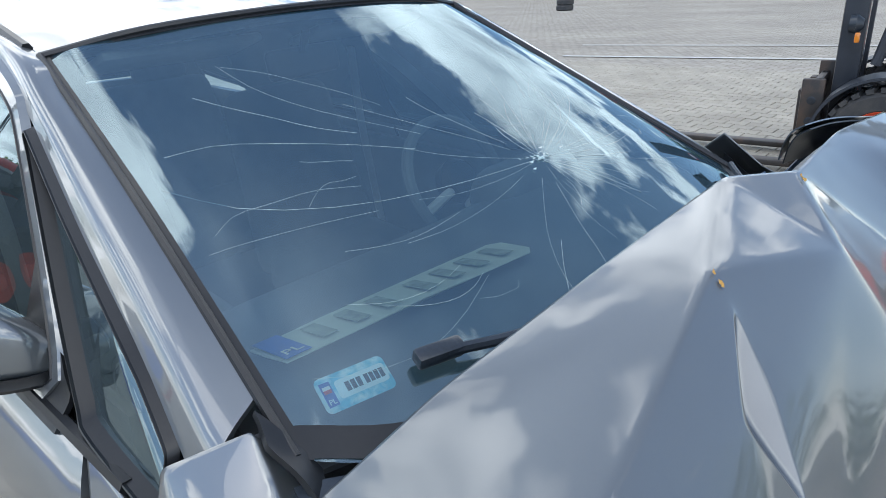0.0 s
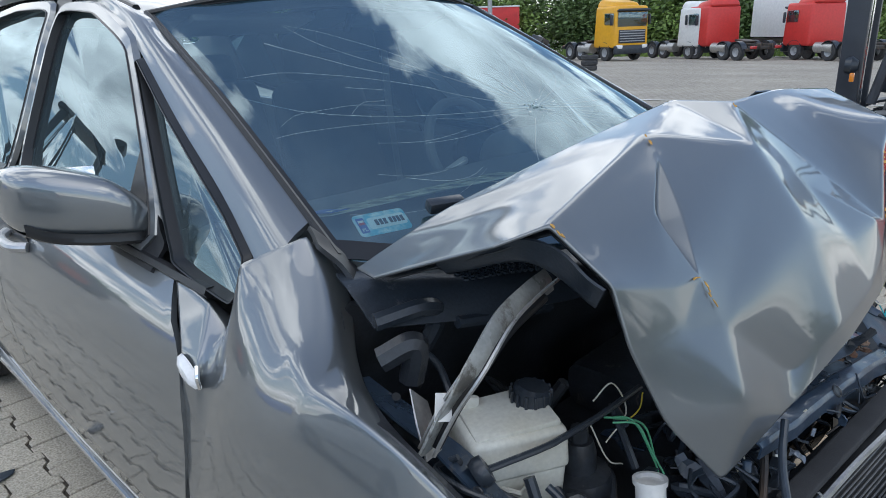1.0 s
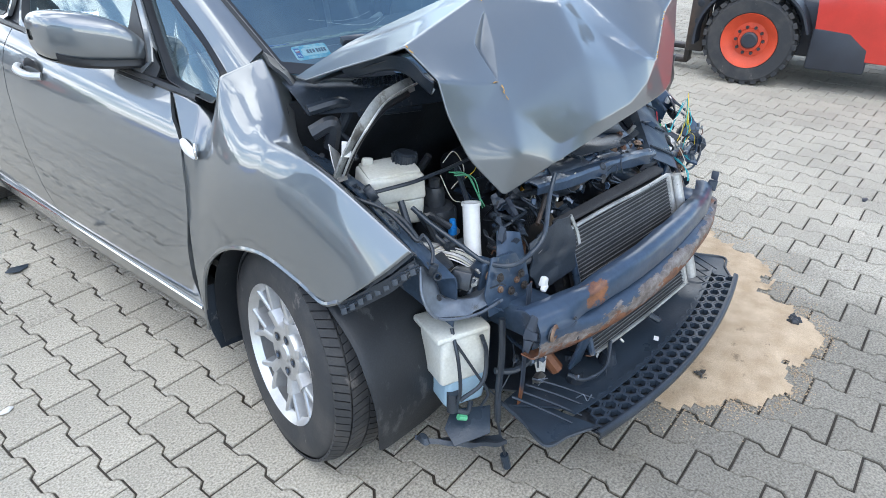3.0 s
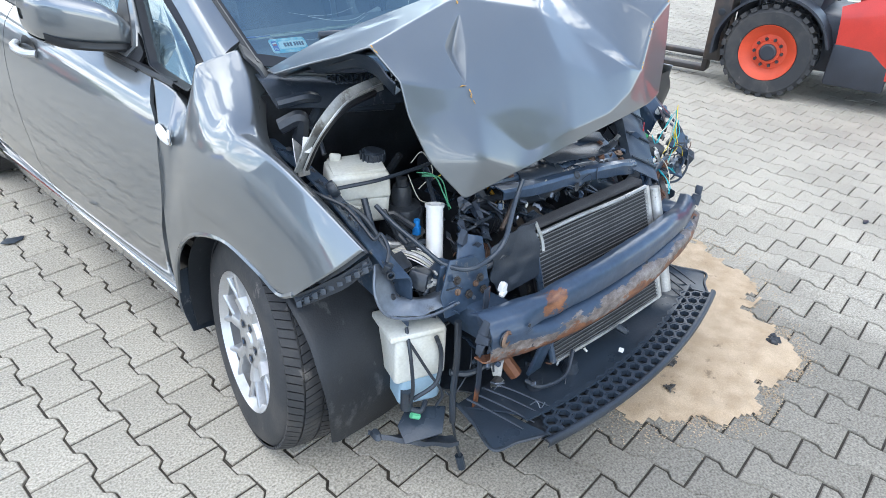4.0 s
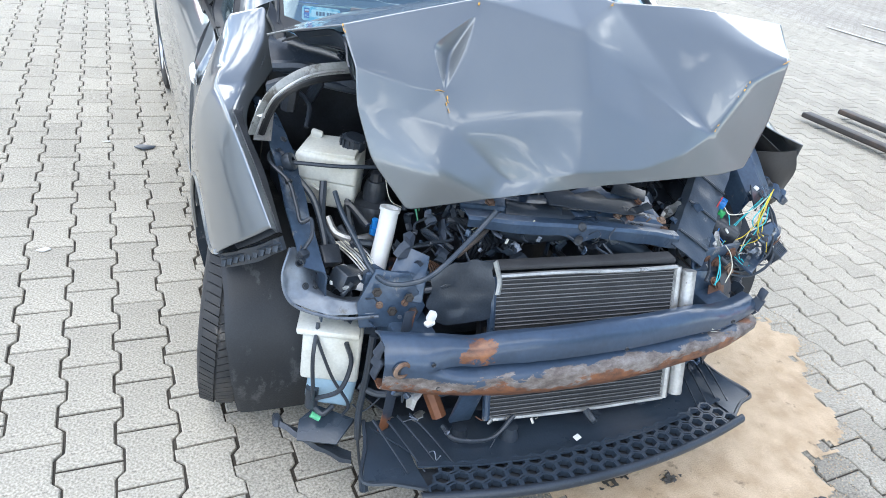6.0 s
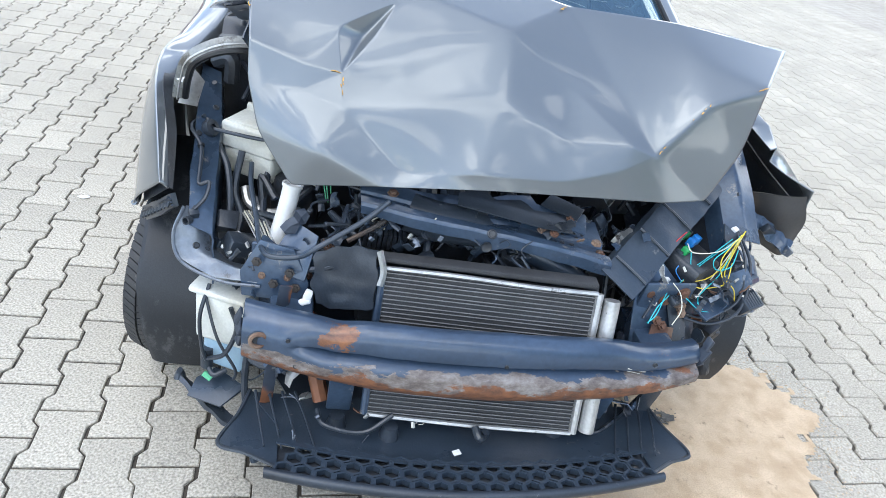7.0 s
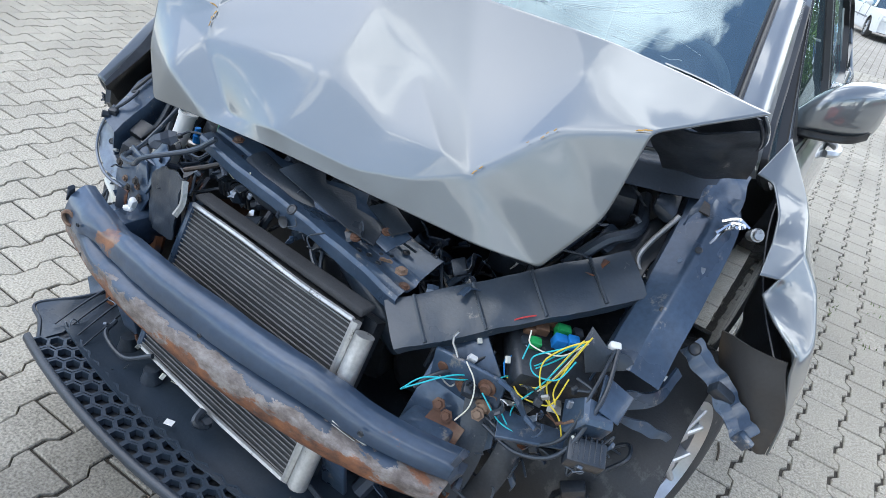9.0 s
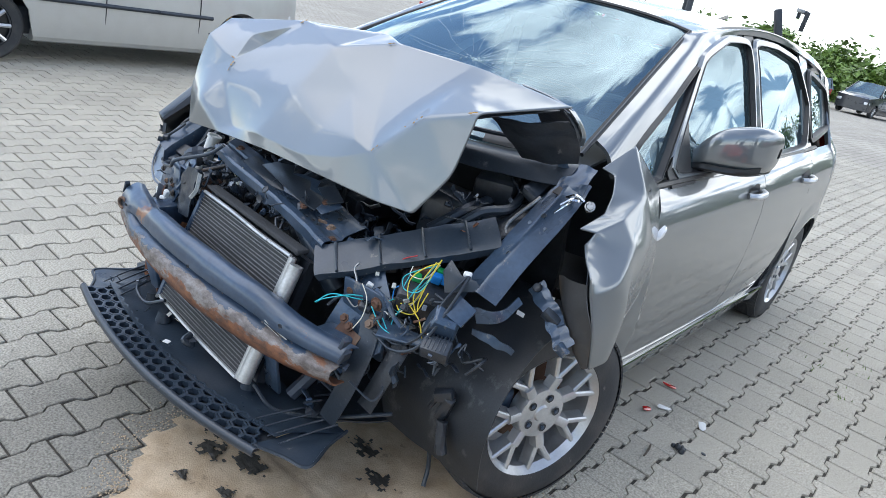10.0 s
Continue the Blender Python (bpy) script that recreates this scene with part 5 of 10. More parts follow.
# ---- bumper beam ----
def build_beam():
    xs = np.linspace(-0.560, 0.560, 90)
    # section from the rear flange over the top, the groove and the rounded rib to the lower lip: (depth, share of the height)
    prof = [(0.056, 0.07), (0.034, 0.0), (0.024, 0.0), (0.012, 0.03), (0.000, 0.12), (-0.006, 0.30), (-0.004, 0.37), (0.010, 0.405), (0.012, 0.425), (-0.012, 0.475), (-0.022, 0.51), (-0.027, 0.56), (-0.028, 0.74), (-0.024, 0.82), (-0.008, 0.96), (0.002, 1.0), (0.030, 1.0)]
    rows = []
    for dy, v in prof:
        row = []
        for x in xs:
            k = abs(x) / 0.565
            groove = min(1.0, max(0.0, (x + 0.46) / 0.07))
            flat_y = -0.004 - 0.018 * min(1.0, max(0.0, (v - 0.05) / 0.3)) if v < 0.97 else dy
            ddy = dy if v < 0.09 or v > 0.9 else flat_y + (dy - flat_y) * groove
            yc = -0.672 + 0.085 * k ** 2.4
            top = float(np.interp(x, (-0.56, -0.42, -0.355, -0.30, -0.2, 0.0, 0.25, 0.31, 0.39, 0.46, 0.56), (0.580, 0.580, 0.574, 0.588, 0.594, 0.594, 0.588, 0.580, 0.560, 0.550, 0.542)))
            bottom = float(np.interp(x, (-0.56, -0.45, -0.3, 0.0, 0.3, 0.45, 0.56), (0.452, 0.441, 0.430, 0.424, 0.426, 0.432, 0.440)))
            row.append((x, yc + ddy, top + (bottom - top) * v))
        rows.append(row)
    P = np.array(rows)
    bm = sheet(P, 0.004)
    beam = part("bumper_beam", dented(dented(bm, 0.003, 4.0), 0.0016, 19.0, 3.0), BEAM, car, "dented blue-black steel bumper beam with rust", sharp=0.75)
    for (x, z, r) in ((-0.524, 0.527, 0.017), (-0.192, 0.490, 0.006), (0.187, 0.487, 0.009), (-0.46, 0.545, 0.004), (-0.44, 0.478, 0.004), (0.40, 0.545, 0.005), (0.02, 0.548, 0.004)):
        k = abs(x) / 0.565
        y = -0.672 + 0.085 * k ** 2.4 - 0.021
        part("beam_hole", lathe([(0.0, 0.001), (r, 0.001), (r * 1.25, 0.003), (r * 1.3, 0.0)], 16, (x, y, z), (90, 0, 0)), DARK, beam)
    for z, w in ((0.002, 0.0016), (-0.006, 0.0008)):
        part("paint_scratch", tube([(0.335, -0.6555, 0.527 + z), (0.375, -0.6425, 0.510 + z), (0.415, -0.626, 0.492 + z), (0.432, -0.616, 0.484 + z)], w, 5, 20), WHITE_P, beam, "pale scratch")
    for s in (-1, 1):
        for k in range(3):
            part("torn_end", dented(box((0.012, 0.020 + 0.008 * (k % 2), 0.030), (s * 0.568, -0.592 + 0.006 * k, 0.566 - 0.036 * k), (10 * k, 20, 15 * k), 0.003), 0.010, 45, k), RUST, beam)
    part("tow_eye", lathe([(0.013, 0.0), (0.022, 0.001), (0.021, 0.006), (0.016, 0.008), (0.013, 0.005), (0.013, 0.0)], 22, (-0.524, -0.622, 0.527), (90, 0, 12)), RUSTY, beam)
    for s in (-1, 1):
        part("crash_box", box((0.10, 0.20, 0.085), (s * 0.46, -0.495, 0.505 if s < 0 else 0.485), (0, 0, 0), 0.01), STEEL, beam)
        part("mount_plate", box((0.15, 0.012, 0.20), (s * 0.485, -0.43 if s < 0 else -0.455, 0.56), (8, 0, s * 6), 0.008), STEEL, beam)
        for (dx, dz) in ((-0.05, 0.07), (0.045, 0.075), (0.0, 0.05), (0.05, 0.03)):
            part("bolt", lathe([(0.0, 0.012), (0.010, 0.012), (0.012, 0.009), (0.012, 0.005), (0.018, 0.004), (0.018, 0.0)], 12, (s * 0.485 + dx, -0.442 if s < 0 else -0.466, 0.555 + dz), (98, 0, s * 6)), RUSTY, beam)


build_beam()


# ---- radiator pack ----
def build_radiator():
    a, b, c = Vector((-0.255, -0.49, 0.652)), Vector((0.258, -0.535, 0.655)), Vector((-0.262, -0.612, 0.305))
    ux, down = (b - a), (c - a)
    nrm = ux.cross(down).normalized()
    if nrm.y > 0:
        nrm = -nrm
    def at(u, v, o=0.0):
        return tuple(a + ux * u + down * v + nrm * o)
    rad = part("condenser", join(loft([[at(0, 0), at(1, 0)], [at(0, 1), at(1, 1)]], 12, 8, 0.03)), FIN, car, "dusty finned condenser")
    for k in range(34):
        v = 0.03 + 0.945 * k / 33
        part("cooling_tube", tube([at(0.0, v, 0.003 + 0.001 * math.sin(k)), at(0.5, v + 0.004 * math.sin(k * 2.1), 0.0045), at(1.0, v, 0.003)], 0.0016, 5, 10), FIN_L, rad)
    part("top_edge", tube([at(0, 0.0, 0.004), at(0.35, -0.004, 0.004), at(0.7, 0.006, 0.006), at(1, 0, 0.004)], 0.006, 6, 16), ALU, rad, "bright dented top edge")
    part("bottom_edge", tube([at(0, 1.0, 0.004), at(0.5, 1.01, 0.006), at(1, 1.0, 0.004)], 0.006, 6, 12), ALU, rad)
    part("side_tank", tube([at(1.012, 0.0, 0.0), at(1.012, 1.0, 0.0)], 0.011, 8, 6), ALU, rad)
    part("side_tank", tube([at(-0.012, 0.0, 0.0), at(-0.012, 1.0, 0.0)], 0.010, 8, 6), STEEL, rad)
    part("dryer_bottle", tube([at(1.075, 0.03, 0.005), at(1.075, 0.97, 0.005)], 0.020, 16, 8), ALU, rad, "grey aluminium dryer bottle")
    part("foam_seal", dented(box((0.53, 0.040, 0.014), (0.0, -0.484, 0.664), (-4, 0, -4.5), 0.005, 1.0, 3), 0.006, 30), FOAM, rad, "black foam strip")
    part("radiator", loft([[at(-0.02, 0.0, -0.05), at(1.04, 0.0, -0.05)], [at(-0.02, 1.0, -0.05), at(1.04, 1.0, -0.05)]], 6, 6, 0.03), DARK, rad)
    part("drain_cock", tube([at(0.52, 1.0, 0.02), at(0.54, 1.05, 0.04), at(0.57, 1.06, 0.02), at(0.575, 1.02, 0.025)], 0.010, 8, 14), PLAST, rad)


build_radiator()


# ---- lower splash shield with its honeycomb lip ----
def build_shield():
    def lip_y(x):
        return -0.812 + 0.235 * x * x + 0.004 * x
    def lip_z(x):
        return 0.262 + 0.03 * x * x
    band = 0.088                       # depth of the perforated strip
    xs = np.linspace(-0.47, 0.47, 9)
    back = [(-0.545, -0.50, 0.252), (-0.3, -0.50, 0.242), (0, -0.50, 0.240), (0.3, -0.50, 0.242), (0.545, -0.50, 0.252)]
    step = [(x, lip_y(x) + band + 0.055, lip_z(x) - 0.012) for x in xs]
    edge = [(x, lip_y(x) + band - 0.006, lip_z(x) + 0.001) for x in xs]
    shield = part("splash_shield", dented(loft([back, step, edge], 60, 24, 0.005), 0.004, 9.0), PLAST_D, car, "black plastic splash shield with honeycomb lip")
    # honeycomb: a plate pierced by hexagonal openings, three rows
    cell, squash = 0.0258, 0.80
    hv = []
    for rr, dz in ((1.015, 0.0), (0.74, 0.0), (0.70, -0.016), (1.0, -0.016)):
        hv += [(cell * rr * math.cos(math.pi / 6 + j * math.pi / 3), squash * cell * rr * math.sin(math.pi / 6 + j * math.pi / 3), dz) for j in range(6)]
    hex_mesh = bpy.data.meshes.new("honeycomb_cell")
    hex_mesh.from_pydata(hv, [], quads(6, 4, True))
    hex_mesh.materials.append(PLAST_D)
    for row in range(3):
        for k in range(-11, 12):
            cx = k * cell * 1.732 + (cell * 0.866 if row % 2 else 0.0)
            cy = 0.018 + row * cell * 1.5 * squash
            if abs(cx) > 0.462 - 0.012 * row:
                continue
            ob = new("honeycomb_cell", hex_mesh)
            ob.parent = shield
            ob.matrix_basis = pose(cx, lip_y(cx) + cy, lip_z(cx), -2, 0, math.degrees(math.atan(0.47 * cx)))
    part("lip_edge", loft([[(x, lip_y(x) + d, lip_z(x) + h) for x in np.linspace(-0.49, 0.49, 15)] for d, h in ((0.010, 0.001), (0.004, 0.003), (-0.005, 0.0), (-0.008, -0.012), (-0.004, -0.022))], 80, 10, 0.004), PLAST, shield)
    for s in (-1, 1):
        wing = [[(s * 0.545, -0.50, 0.258), (s * 0.565, -0.58, 0.256), (s * 0.600, -0.672, 0.256)], [(s * 0.515, -0.51, 0.244), (s * 0.525, -0.60, 0.248), (s * 0.535, -0.700, 0.256)], [(s * 0.46, -0.52, 0.243), (s * 0.462, -0.62, 0.246), (s * 0.466, -0.742, 0.264)]]
        part("shield_wing", dented(loft(wing, 18, 14, 0.006), 0.003, 14), PLAST_D, shield)
        part("wing_edge", tube([wing[0][0], wing[0][1], wing[0][2], wing[1][2], wing[2][2]], 0.005, 6, 24), PLAST, shield)
        for k in range(4):
            part("shield_rib", tube([(s * (0.53 - 0.032 * k), -0.525, 0.280), (s * (0.515 - 0.036 * k), -0.60, 0.275), (s * (0.495 - 0.04 * k), -0.685 - 0.006 * k, 0.262)], 0.0040, 6, 10, 0.002), PLAST, shield)
    for (x, y) in ((-0.20, -0.63), (0.235, -0.60), (-0.33, -0.60)):
        part("rubber_plug", lathe([(0.0, 0.035), (0.018, 0.034), (0.020, 0.02), (0.026, 0.0)], 16, (x, y, 0.25)), PLAST, shield)
    # dark sheet added below the openings, so no bright paving shows through them
    part("shield_backing", loft([[(x, lip_y(x) + d, lip_z(x) - 0.020) for x in np.linspace(-0.475, 0.475, 15)] for d in (0.002, 0.095)], 40, 4, 0.003), DARK, shield, "dark sheet added behind the honeycomb")
    part("white_label", box((0.020, 0.014, 0.002), (-0.043, -0.702, 0.276), (6, 0, 20), 0.0), WHITE, shield)


build_shield()


# ---- engine bay ----
def slab(name, outline, depth, m, material, parent, label="", bevel=0.002, dent=0.0):
    bm = prism(outline, depth, m, bevel)
    return part(name, dented(bm, dent, 25) if dent else bm, material, parent, label)


def hose(pts, r, material, parent, name="hose", label=""):
    return part(name, tube(pts, r, 8, 7 * len(pts)), material, parent, label)


def bolt(at, rot, parent, r=0.010, material=None):
    return part("bolt", lathe([(0.0, r), (r * 0.9, r), (r, r * 0.8), (r, r * 0.35), (r * 1.6, r * 0.3), (r * 1.6, 0.0)], 6, at, rot), material or RUSTY, parent)


def build_bay():
    rnd = random.Random(3)
    # closing walls: bulkhead, floor tray and engine mass
    part("bulkhead", dented(loft([[(-0.70, 0.16, 0.25), (0, 0.14, 0.25), (0.70, 0.16, 0.25)], [(-0.70, 0.12, 0.65), (0, 0.10, 0.65), (0.70, 0.12, 0.65)], [(-0.68, 0.10, 0.98), (0, 0.0, 0.96), (0.68, 0.10, 0.98)]], 20, 16, 0.02), 0.015, 6), DARK, car)
    part("engine_tray", dented(loft([[(-0.60, 0.30, 0.20), (0.60, 0.30, 0.20)], [(-0.55, -0.2, 0.19), (0.55, -0.2, 0.19)], [(-0.45, -0.50, 0.23), (0.45, -0.50, 0.23)]], 16, 14, 0.006), 0.01, 8), PLAST, car)
    engine = part("engine_block", dented(box((0.46, 0.26, 0.38), (-0.05, -0.14, 0.47), (0, 0, 0), 0.03), 0.012, 12), DARK, car, "black grimy engine block")
    part("valve_cover", dented(box((0.40, 0.20, 0.10), (-0.05, -0.13, 0.71), (0, 0, 0), 0.03), 0.012, 12), DARK, engine)
    part("gearbox", dented(box((0.30, 0.26, 0.25), (0.33, -0.12, 0.42), (0, 0, 8), 0.05), 0.012, 12), DARK, engine)
    part("intake_manifold", join(tube([(-0.20, -0.36, 0.735), (-0.13, -0.38, 0.725), (-0.05, -0.37, 0.715), (0.03, -0.35, 0.70)], 0.050, 16, 16), tube([(-0.06, -0.35, 0.715), (-0.03, -0.36, 0.715)], 0.058, 16, 4)), PLAST, engine, "dented black intake barrel")
    for k in range(4):
        x = -0.16 + 0.07 * k
        part("intake_runner", tube([(x, -0.36, 0.70), (x + 0.01, -0.30, 0.76), (x, -0.20, 0.77), (x, -0.14, 0.72)], 0.024, 10, 14), PLAST, engine)
    part("air_pipe", tube([(0.05, -0.36, 0.68), (0.16, -0.40, 0.655), (0.25, -0.42, 0.61), (0.30, -0.40, 0.55)], 0.032, 14, 20), PLAST_D, engine, "dusty grey air pipe")
    part("alternator", join(lathe([(0.0, 0.05), (0.05, 0.05), (0.062, 0.03), (0.062, -0.03), (0.05, -0.05), (0, -0.05)], 24, (0.10, -0.34, 0.62), (0, 90, 0)), box((0.06, 0.04, 0.05), (0.10, -0.36, 0.66), (20, 0, 10), 0.01)), DARK, engine)
    for k in range(9):
        part("engine_rib", box((0.010, 0.05, 0.05), (-0.30 + 0.012 * k, -0.36, 0.66), (15, 0, 0), 0.002), DARK, engine)
    for k in range(46):
        x, y = rnd.uniform(-0.34, 0.34), rnd.uniform(-0.40, -0.18)
        z = 0.66 + rnd.uniform(-0.10, 0.06)
        if k % 2:
            part("engine_fitting", box((rnd.uniform(0.02, 0.06), rnd.uniform(0.02, 0.05), rnd.uniform(0.02, 0.05)), (x, y, z), (rnd.uniform(-40, 40), rnd.uniform(-40, 40), rnd.uniform(0, 90)), 0.005), (DARK, PLAST, PLAST_D, STEEL)[k % 4], engine)
        else:
            d = rnd.uniform(0.05, 0.13)
            part("engine_hose", tube([(x, y, z), (x + d * rnd.uniform(-1, 1), y + d * 0.4, z + 0.03), (x + d * rnd.uniform(-1, 1), y + d * rnd.uniform(-0.5, 0.8), z + rnd.uniform(-0.06, 0.05))], rnd.uniform(0.005, 0.012), 7, 12), (PLAST, DARK, PLAST_D)[k % 3], engine)
    for k in range(26):
        x = rnd.choice((-1, 1)) * rnd.uniform(0.38, 0.60)
        y, z = rnd.uniform(-0.36, 0.04), rnd.uniform(0.55, 0.80)
        d = rnd.uniform(0.06, 0.16)
        part("loose_hose", tube([(x, y, z), (x + d * rnd.uniform(-0.6, 0.6), y + d * rnd.uniform(-0.3, 0.6), z + 0.03), (x + d * rnd.uniform(-0.8, 0.8), y + d * rnd.uniform(-0.5, 0.8), z + rnd.uniform(-0.10, 0.04))], rnd.uniform(0.004, 0.011), 7, 12), (PLAST, DARK)[k % 2], car)
    # right inner apron: sloping steel plate beside the tank
    part("inner_apron", dented(loft([[(-0.740, 0.02, 0.905), (-0.725, -0.14, 0.855), (-0.715, -0.30, 0.765), (-0.700, -0.42, 0.680)], [(-0.690, 0.02, 0.885), (-0.665, -0.14, 0.830), (-0.655, -0.30, 0.735), (-0.645, -0.43, 0.660)], [(-0.680, 0.03, 0.66), (-0.665, -0.14, 0.62), (-0.655, -0.30, 0.56), (-0.645, -0.42, 0.52)]], 24, 14, 0.004, True), 0.004, 22), STEEL, car, "scuffed blue-black inner wing apron", sharp=0.5)
    for (y, z) in ((-0.05, 0.878), (-0.17, 0.826), (-0.27, 0.77), (-0.38, 0.70)):
        part("apron_hole", lathe([(0.0, 0.001), (0.006, 0.001), (0.007, 0.0)], 12, (-0.700, y, z + 0.004), (28, -12, 0)), DARK, car)
    part("left_apron_rail", dented(loft([[(0.790, -0.335, 0.722), (0.785, -0.18, 0.845), (0.772, -0.02, 0.950), (0.74, 0.08, 0.98)], [(0.735, -0.350, 0.740), (0.730, -0.19, 0.862), (0.718, -0.03, 0.965), (0.69, 0.08, 0.99)], [(0.680, -0.340, 0.722), (0.672, -0.18, 0.842), (0.660, -0.01, 0.945), (0.64, 0.09, 0.97)], [(0.668, -0.325, 0.66), (0.66, -0.17, 0.78), (0.645, -0.0, 0.88), (0.63, 0.1, 0.9)]], 30, 24, 0.004, True), 0.004, 9, 3), STEEL, car, "bent blue-black inner wing rail", sharp=0.5)
    for y, z in ((-0.12, 0.912), (-0.24, 0.822)):
        part("apron_hole", lathe([(0.0, 0.002), (0.006, 0.002), (0.008, 0.0)], 12, (0.73, y, z), (38, 0, 0)), DARK, car)
    # coolant tank
    tank = part("coolant_tank", dented(join(box((0.155, 0.125, 0.068), (-0.575, -0.150, 0.800), (0, 0, -28), 0.010, 0.94, 3), box((0.140, 0.110, 0.075), (-0.572, -0.150, 0.735), (0, 0, -28), 0.012, 1.06, 3), box((0.13, 0.10, 0.012), (-0.575, -0.150, 0.837), (3, -4, -28), 0.004)), 0.004, 14), WHITE_P, car, "milky plastic coolant tank")
    part("tank_cap", lathe([(0.0, 0.030), (0.024, 0.029), (0.030, 0.024), (0.031, 0.004), (0.026, 0.0), (0.026, -0.02)], 26, (-0.526, -0.158, 0.838), (6, 8, 0)), PLAST, tank, "black screw cap")
    for k in range(14):
        a = 2 * math.pi * k / 14
        part("cap_rib", box((0.004, 0.005, 0.022), (-0.526 + 0.031 * math.cos(a), -0.158 + 0.031 * math.sin(a), 0.852), (0, 0, math.degrees(a)), 0.001), PLAST, tank)
    part("tank_seam", tube([(-0.650, -0.125, 0.755), (-0.615, -0.215, 0.752), (-0.505, -0.160, 0.752), (-0.535, -0.08, 0.755)], 0.004, 6, 20, soft=False), WHITE_P, tank)
    part("filler_spout", box((0.03, 0.014, 0.022), (-0.60, -0.10, 0.848), (0, 10, -28), 0.008), WHITE_P, tank)
    part("bonnet_stay", tube([(-0.690, -0.200, 0.822), (-0.58, -0.232, 0.822), (-0.47, -0.245, 0.824), (-0.36, -0.25, 0.828)], 0.005, 8, 12, soft=False), PLAST, car, "black bonnet stay rod")
    part("stay_grommet", lathe([(0.008, 0.012), (0.020, 0.010), (0.022, 0.0), (0.018, -0.01), (0.008, -0.01)], 16, (-0.688, -0.200, 0.822), (60, 0, 60)), PLAST, car)
    # washer neck and tank
    neck = part("washer_neck", tube([(-0.482, -0.338, 0.760), (-0.492, -0.350, 0.70), (-0.508, -0.368, 0.63), (-0.515, -0.378, 0.60)], 0.0215, 18, 14, 0.0225), WHITE, car, "white plastic washer filler neck")
    part("neck_rim", lathe([(0.018, 0.0), (0.0245, 0.0), (0.025, 0.008), (0.019, 0.008), (0.018, -0.03)], 20, (-0.482, -0.338, 0.758), (-10, 9, 0)), WHITE, neck)
    part("neck_flange", dented(box((0.085, 0.05, 0.022), (-0.545, -0.395, 0.602), (0, 8, -20), 0.008), 0.006, 40), WHITE, neck, "broken white flange")
    wt = part("washer_tank", dented(join(box((0.140, 0.12, 0.15), (-0.605, -0.390, 0.43), (0, 0, -22), 0.012, 1.0, 3), box((0.15, 0.13, 0.02), (-0.615, -0.385, 0.50), (0, 0, -22), 0.008)), 0.005, 16), WHITE_P, car, "white washer tank half full of blue fluid")
    part("washer_fluid", dented(box((0.120, 0.105, 0.11), (-0.600, -0.395, 0.325), (0, 4, -22), 0.016, 1.0, 3), 0.004, 16), BLUE_FLUID, wt, "blue fluid showing through the tank")
    part("pump", join(lathe([(0, 0.03), (0.016, 0.03), (0.016, -0.03), (0, -0.03)], 16, (-0.66, -0.43, 0.30)), tube([(-0.66, -0.43, 0.275), (-0.64, -0.46, 0.265), (-0.61, -0.45, 0.275)], 0.007, 8, 10)), PLAST, wt)
    part("pump_nozzle", tube([(-0.665, -0.452, 0.262), (-0.645, -0.462, 0.252)], 0.008, 8, 5), W_GRN, wt)
    for pts, r in (([(-0.655, -0.42, 0.52), (-0.672, -0.455, 0.45), (-0.668, -0.46, 0.36), (-0.66, -0.445, 0.30)], 0.005), ([(-0.60, -0.47, 0.49), (-0.585, -0.475, 0.43), (-0.61, -0.485, 0.36), (-0.655, -0.45, 0.31)], 0.006), ([(-0.665, -0.43, 0.50), (-0.63, -0.475, 0.40), (-0.585, -0.485, 0.31), (-0.59, -0.47, 0.26)], 0.004), ([(-0.545, -0.49, 0.52), (-0.552, -0.50, 0.42), (-0.560, -0.50, 0.30), (-0.555, -0.50, 0.20)], 0.009), ([(-0.565, -0.49, 0.37), (-0.52, -0.52, 0.36), (-0.45, -0.54, 0.375)], 0.009)):
        hose(pts, r, PLAST, car, "wiring")
    hose([(-0.555, -0.50, 0.20), (-0.545, -0.51, 0.12), (-0.53, -0.515, 0.06)], 0.004, PLAST, car, "wiring")
    part("dangling_plug", tube([(-0.532, -0.512, 0.065), (-0.525, -0.52, 0.018)], 0.012, 8, 4), PLAST_D, car, "connector dangling over the paving")
    # headlamp support, right: curved pressed steel
    part("lamp_support", dented(loft([[(-0.715, -0.375, 0.700), (-0.735, -0.40, 0.640), (-0.715, -0.425, 0.590), (-0.63, -0.46, 0.568), (-0.535, -0.475, 0.570)], [(-0.680, -0.37, 0.690), (-0.690, -0.395, 0.640), (-0.672, -0.415, 0.606), (-0.61, -0.44, 0.592), (-0.535, -0.45, 0.595)], [(-0.655, -0.36, 0.660), (-0.66, -0.38, 0.63), (-0.65, -0.39, 0.60), (-0.60, -0.41, 0.58), (-0.535, -0.42, 0.585)]], 30, 12, 0.004, True), 0.005, 28), PRESSED, car, "grey-blue pressed steel headlamp support", sharp=0.5)
    part("support_edge", tube([(-0.718, -0.378, 0.702), (-0.738, -0.403, 0.640), (-0.717, -0.430, 0.586), (-0.63, -0.466, 0.564), (-0.535, -0.481, 0.566)], 0.004, 6, 30), PRESSED, car)
    slab("support_plate", [(0, 0), (0.13, 0.0), (0.15, 0.05), (0.11, 0.13), (0.03, 0.14), (-0.01, 0.06)], 0.006, pose(-0.575, -0.47, 0.535, 78, 0, -8), STEEL, car, "steel plate with rusty bolts", 0.002, 0.003)
    for p in ((-0.545, -0.478, 0.633), (-0.470, -0.488, 0.615), (-0.505, -0.485, 0.580), (-0.455, -0.490, 0.575)):
        bolt(p, (78, 0, -8), car, 0.0075, MAST)
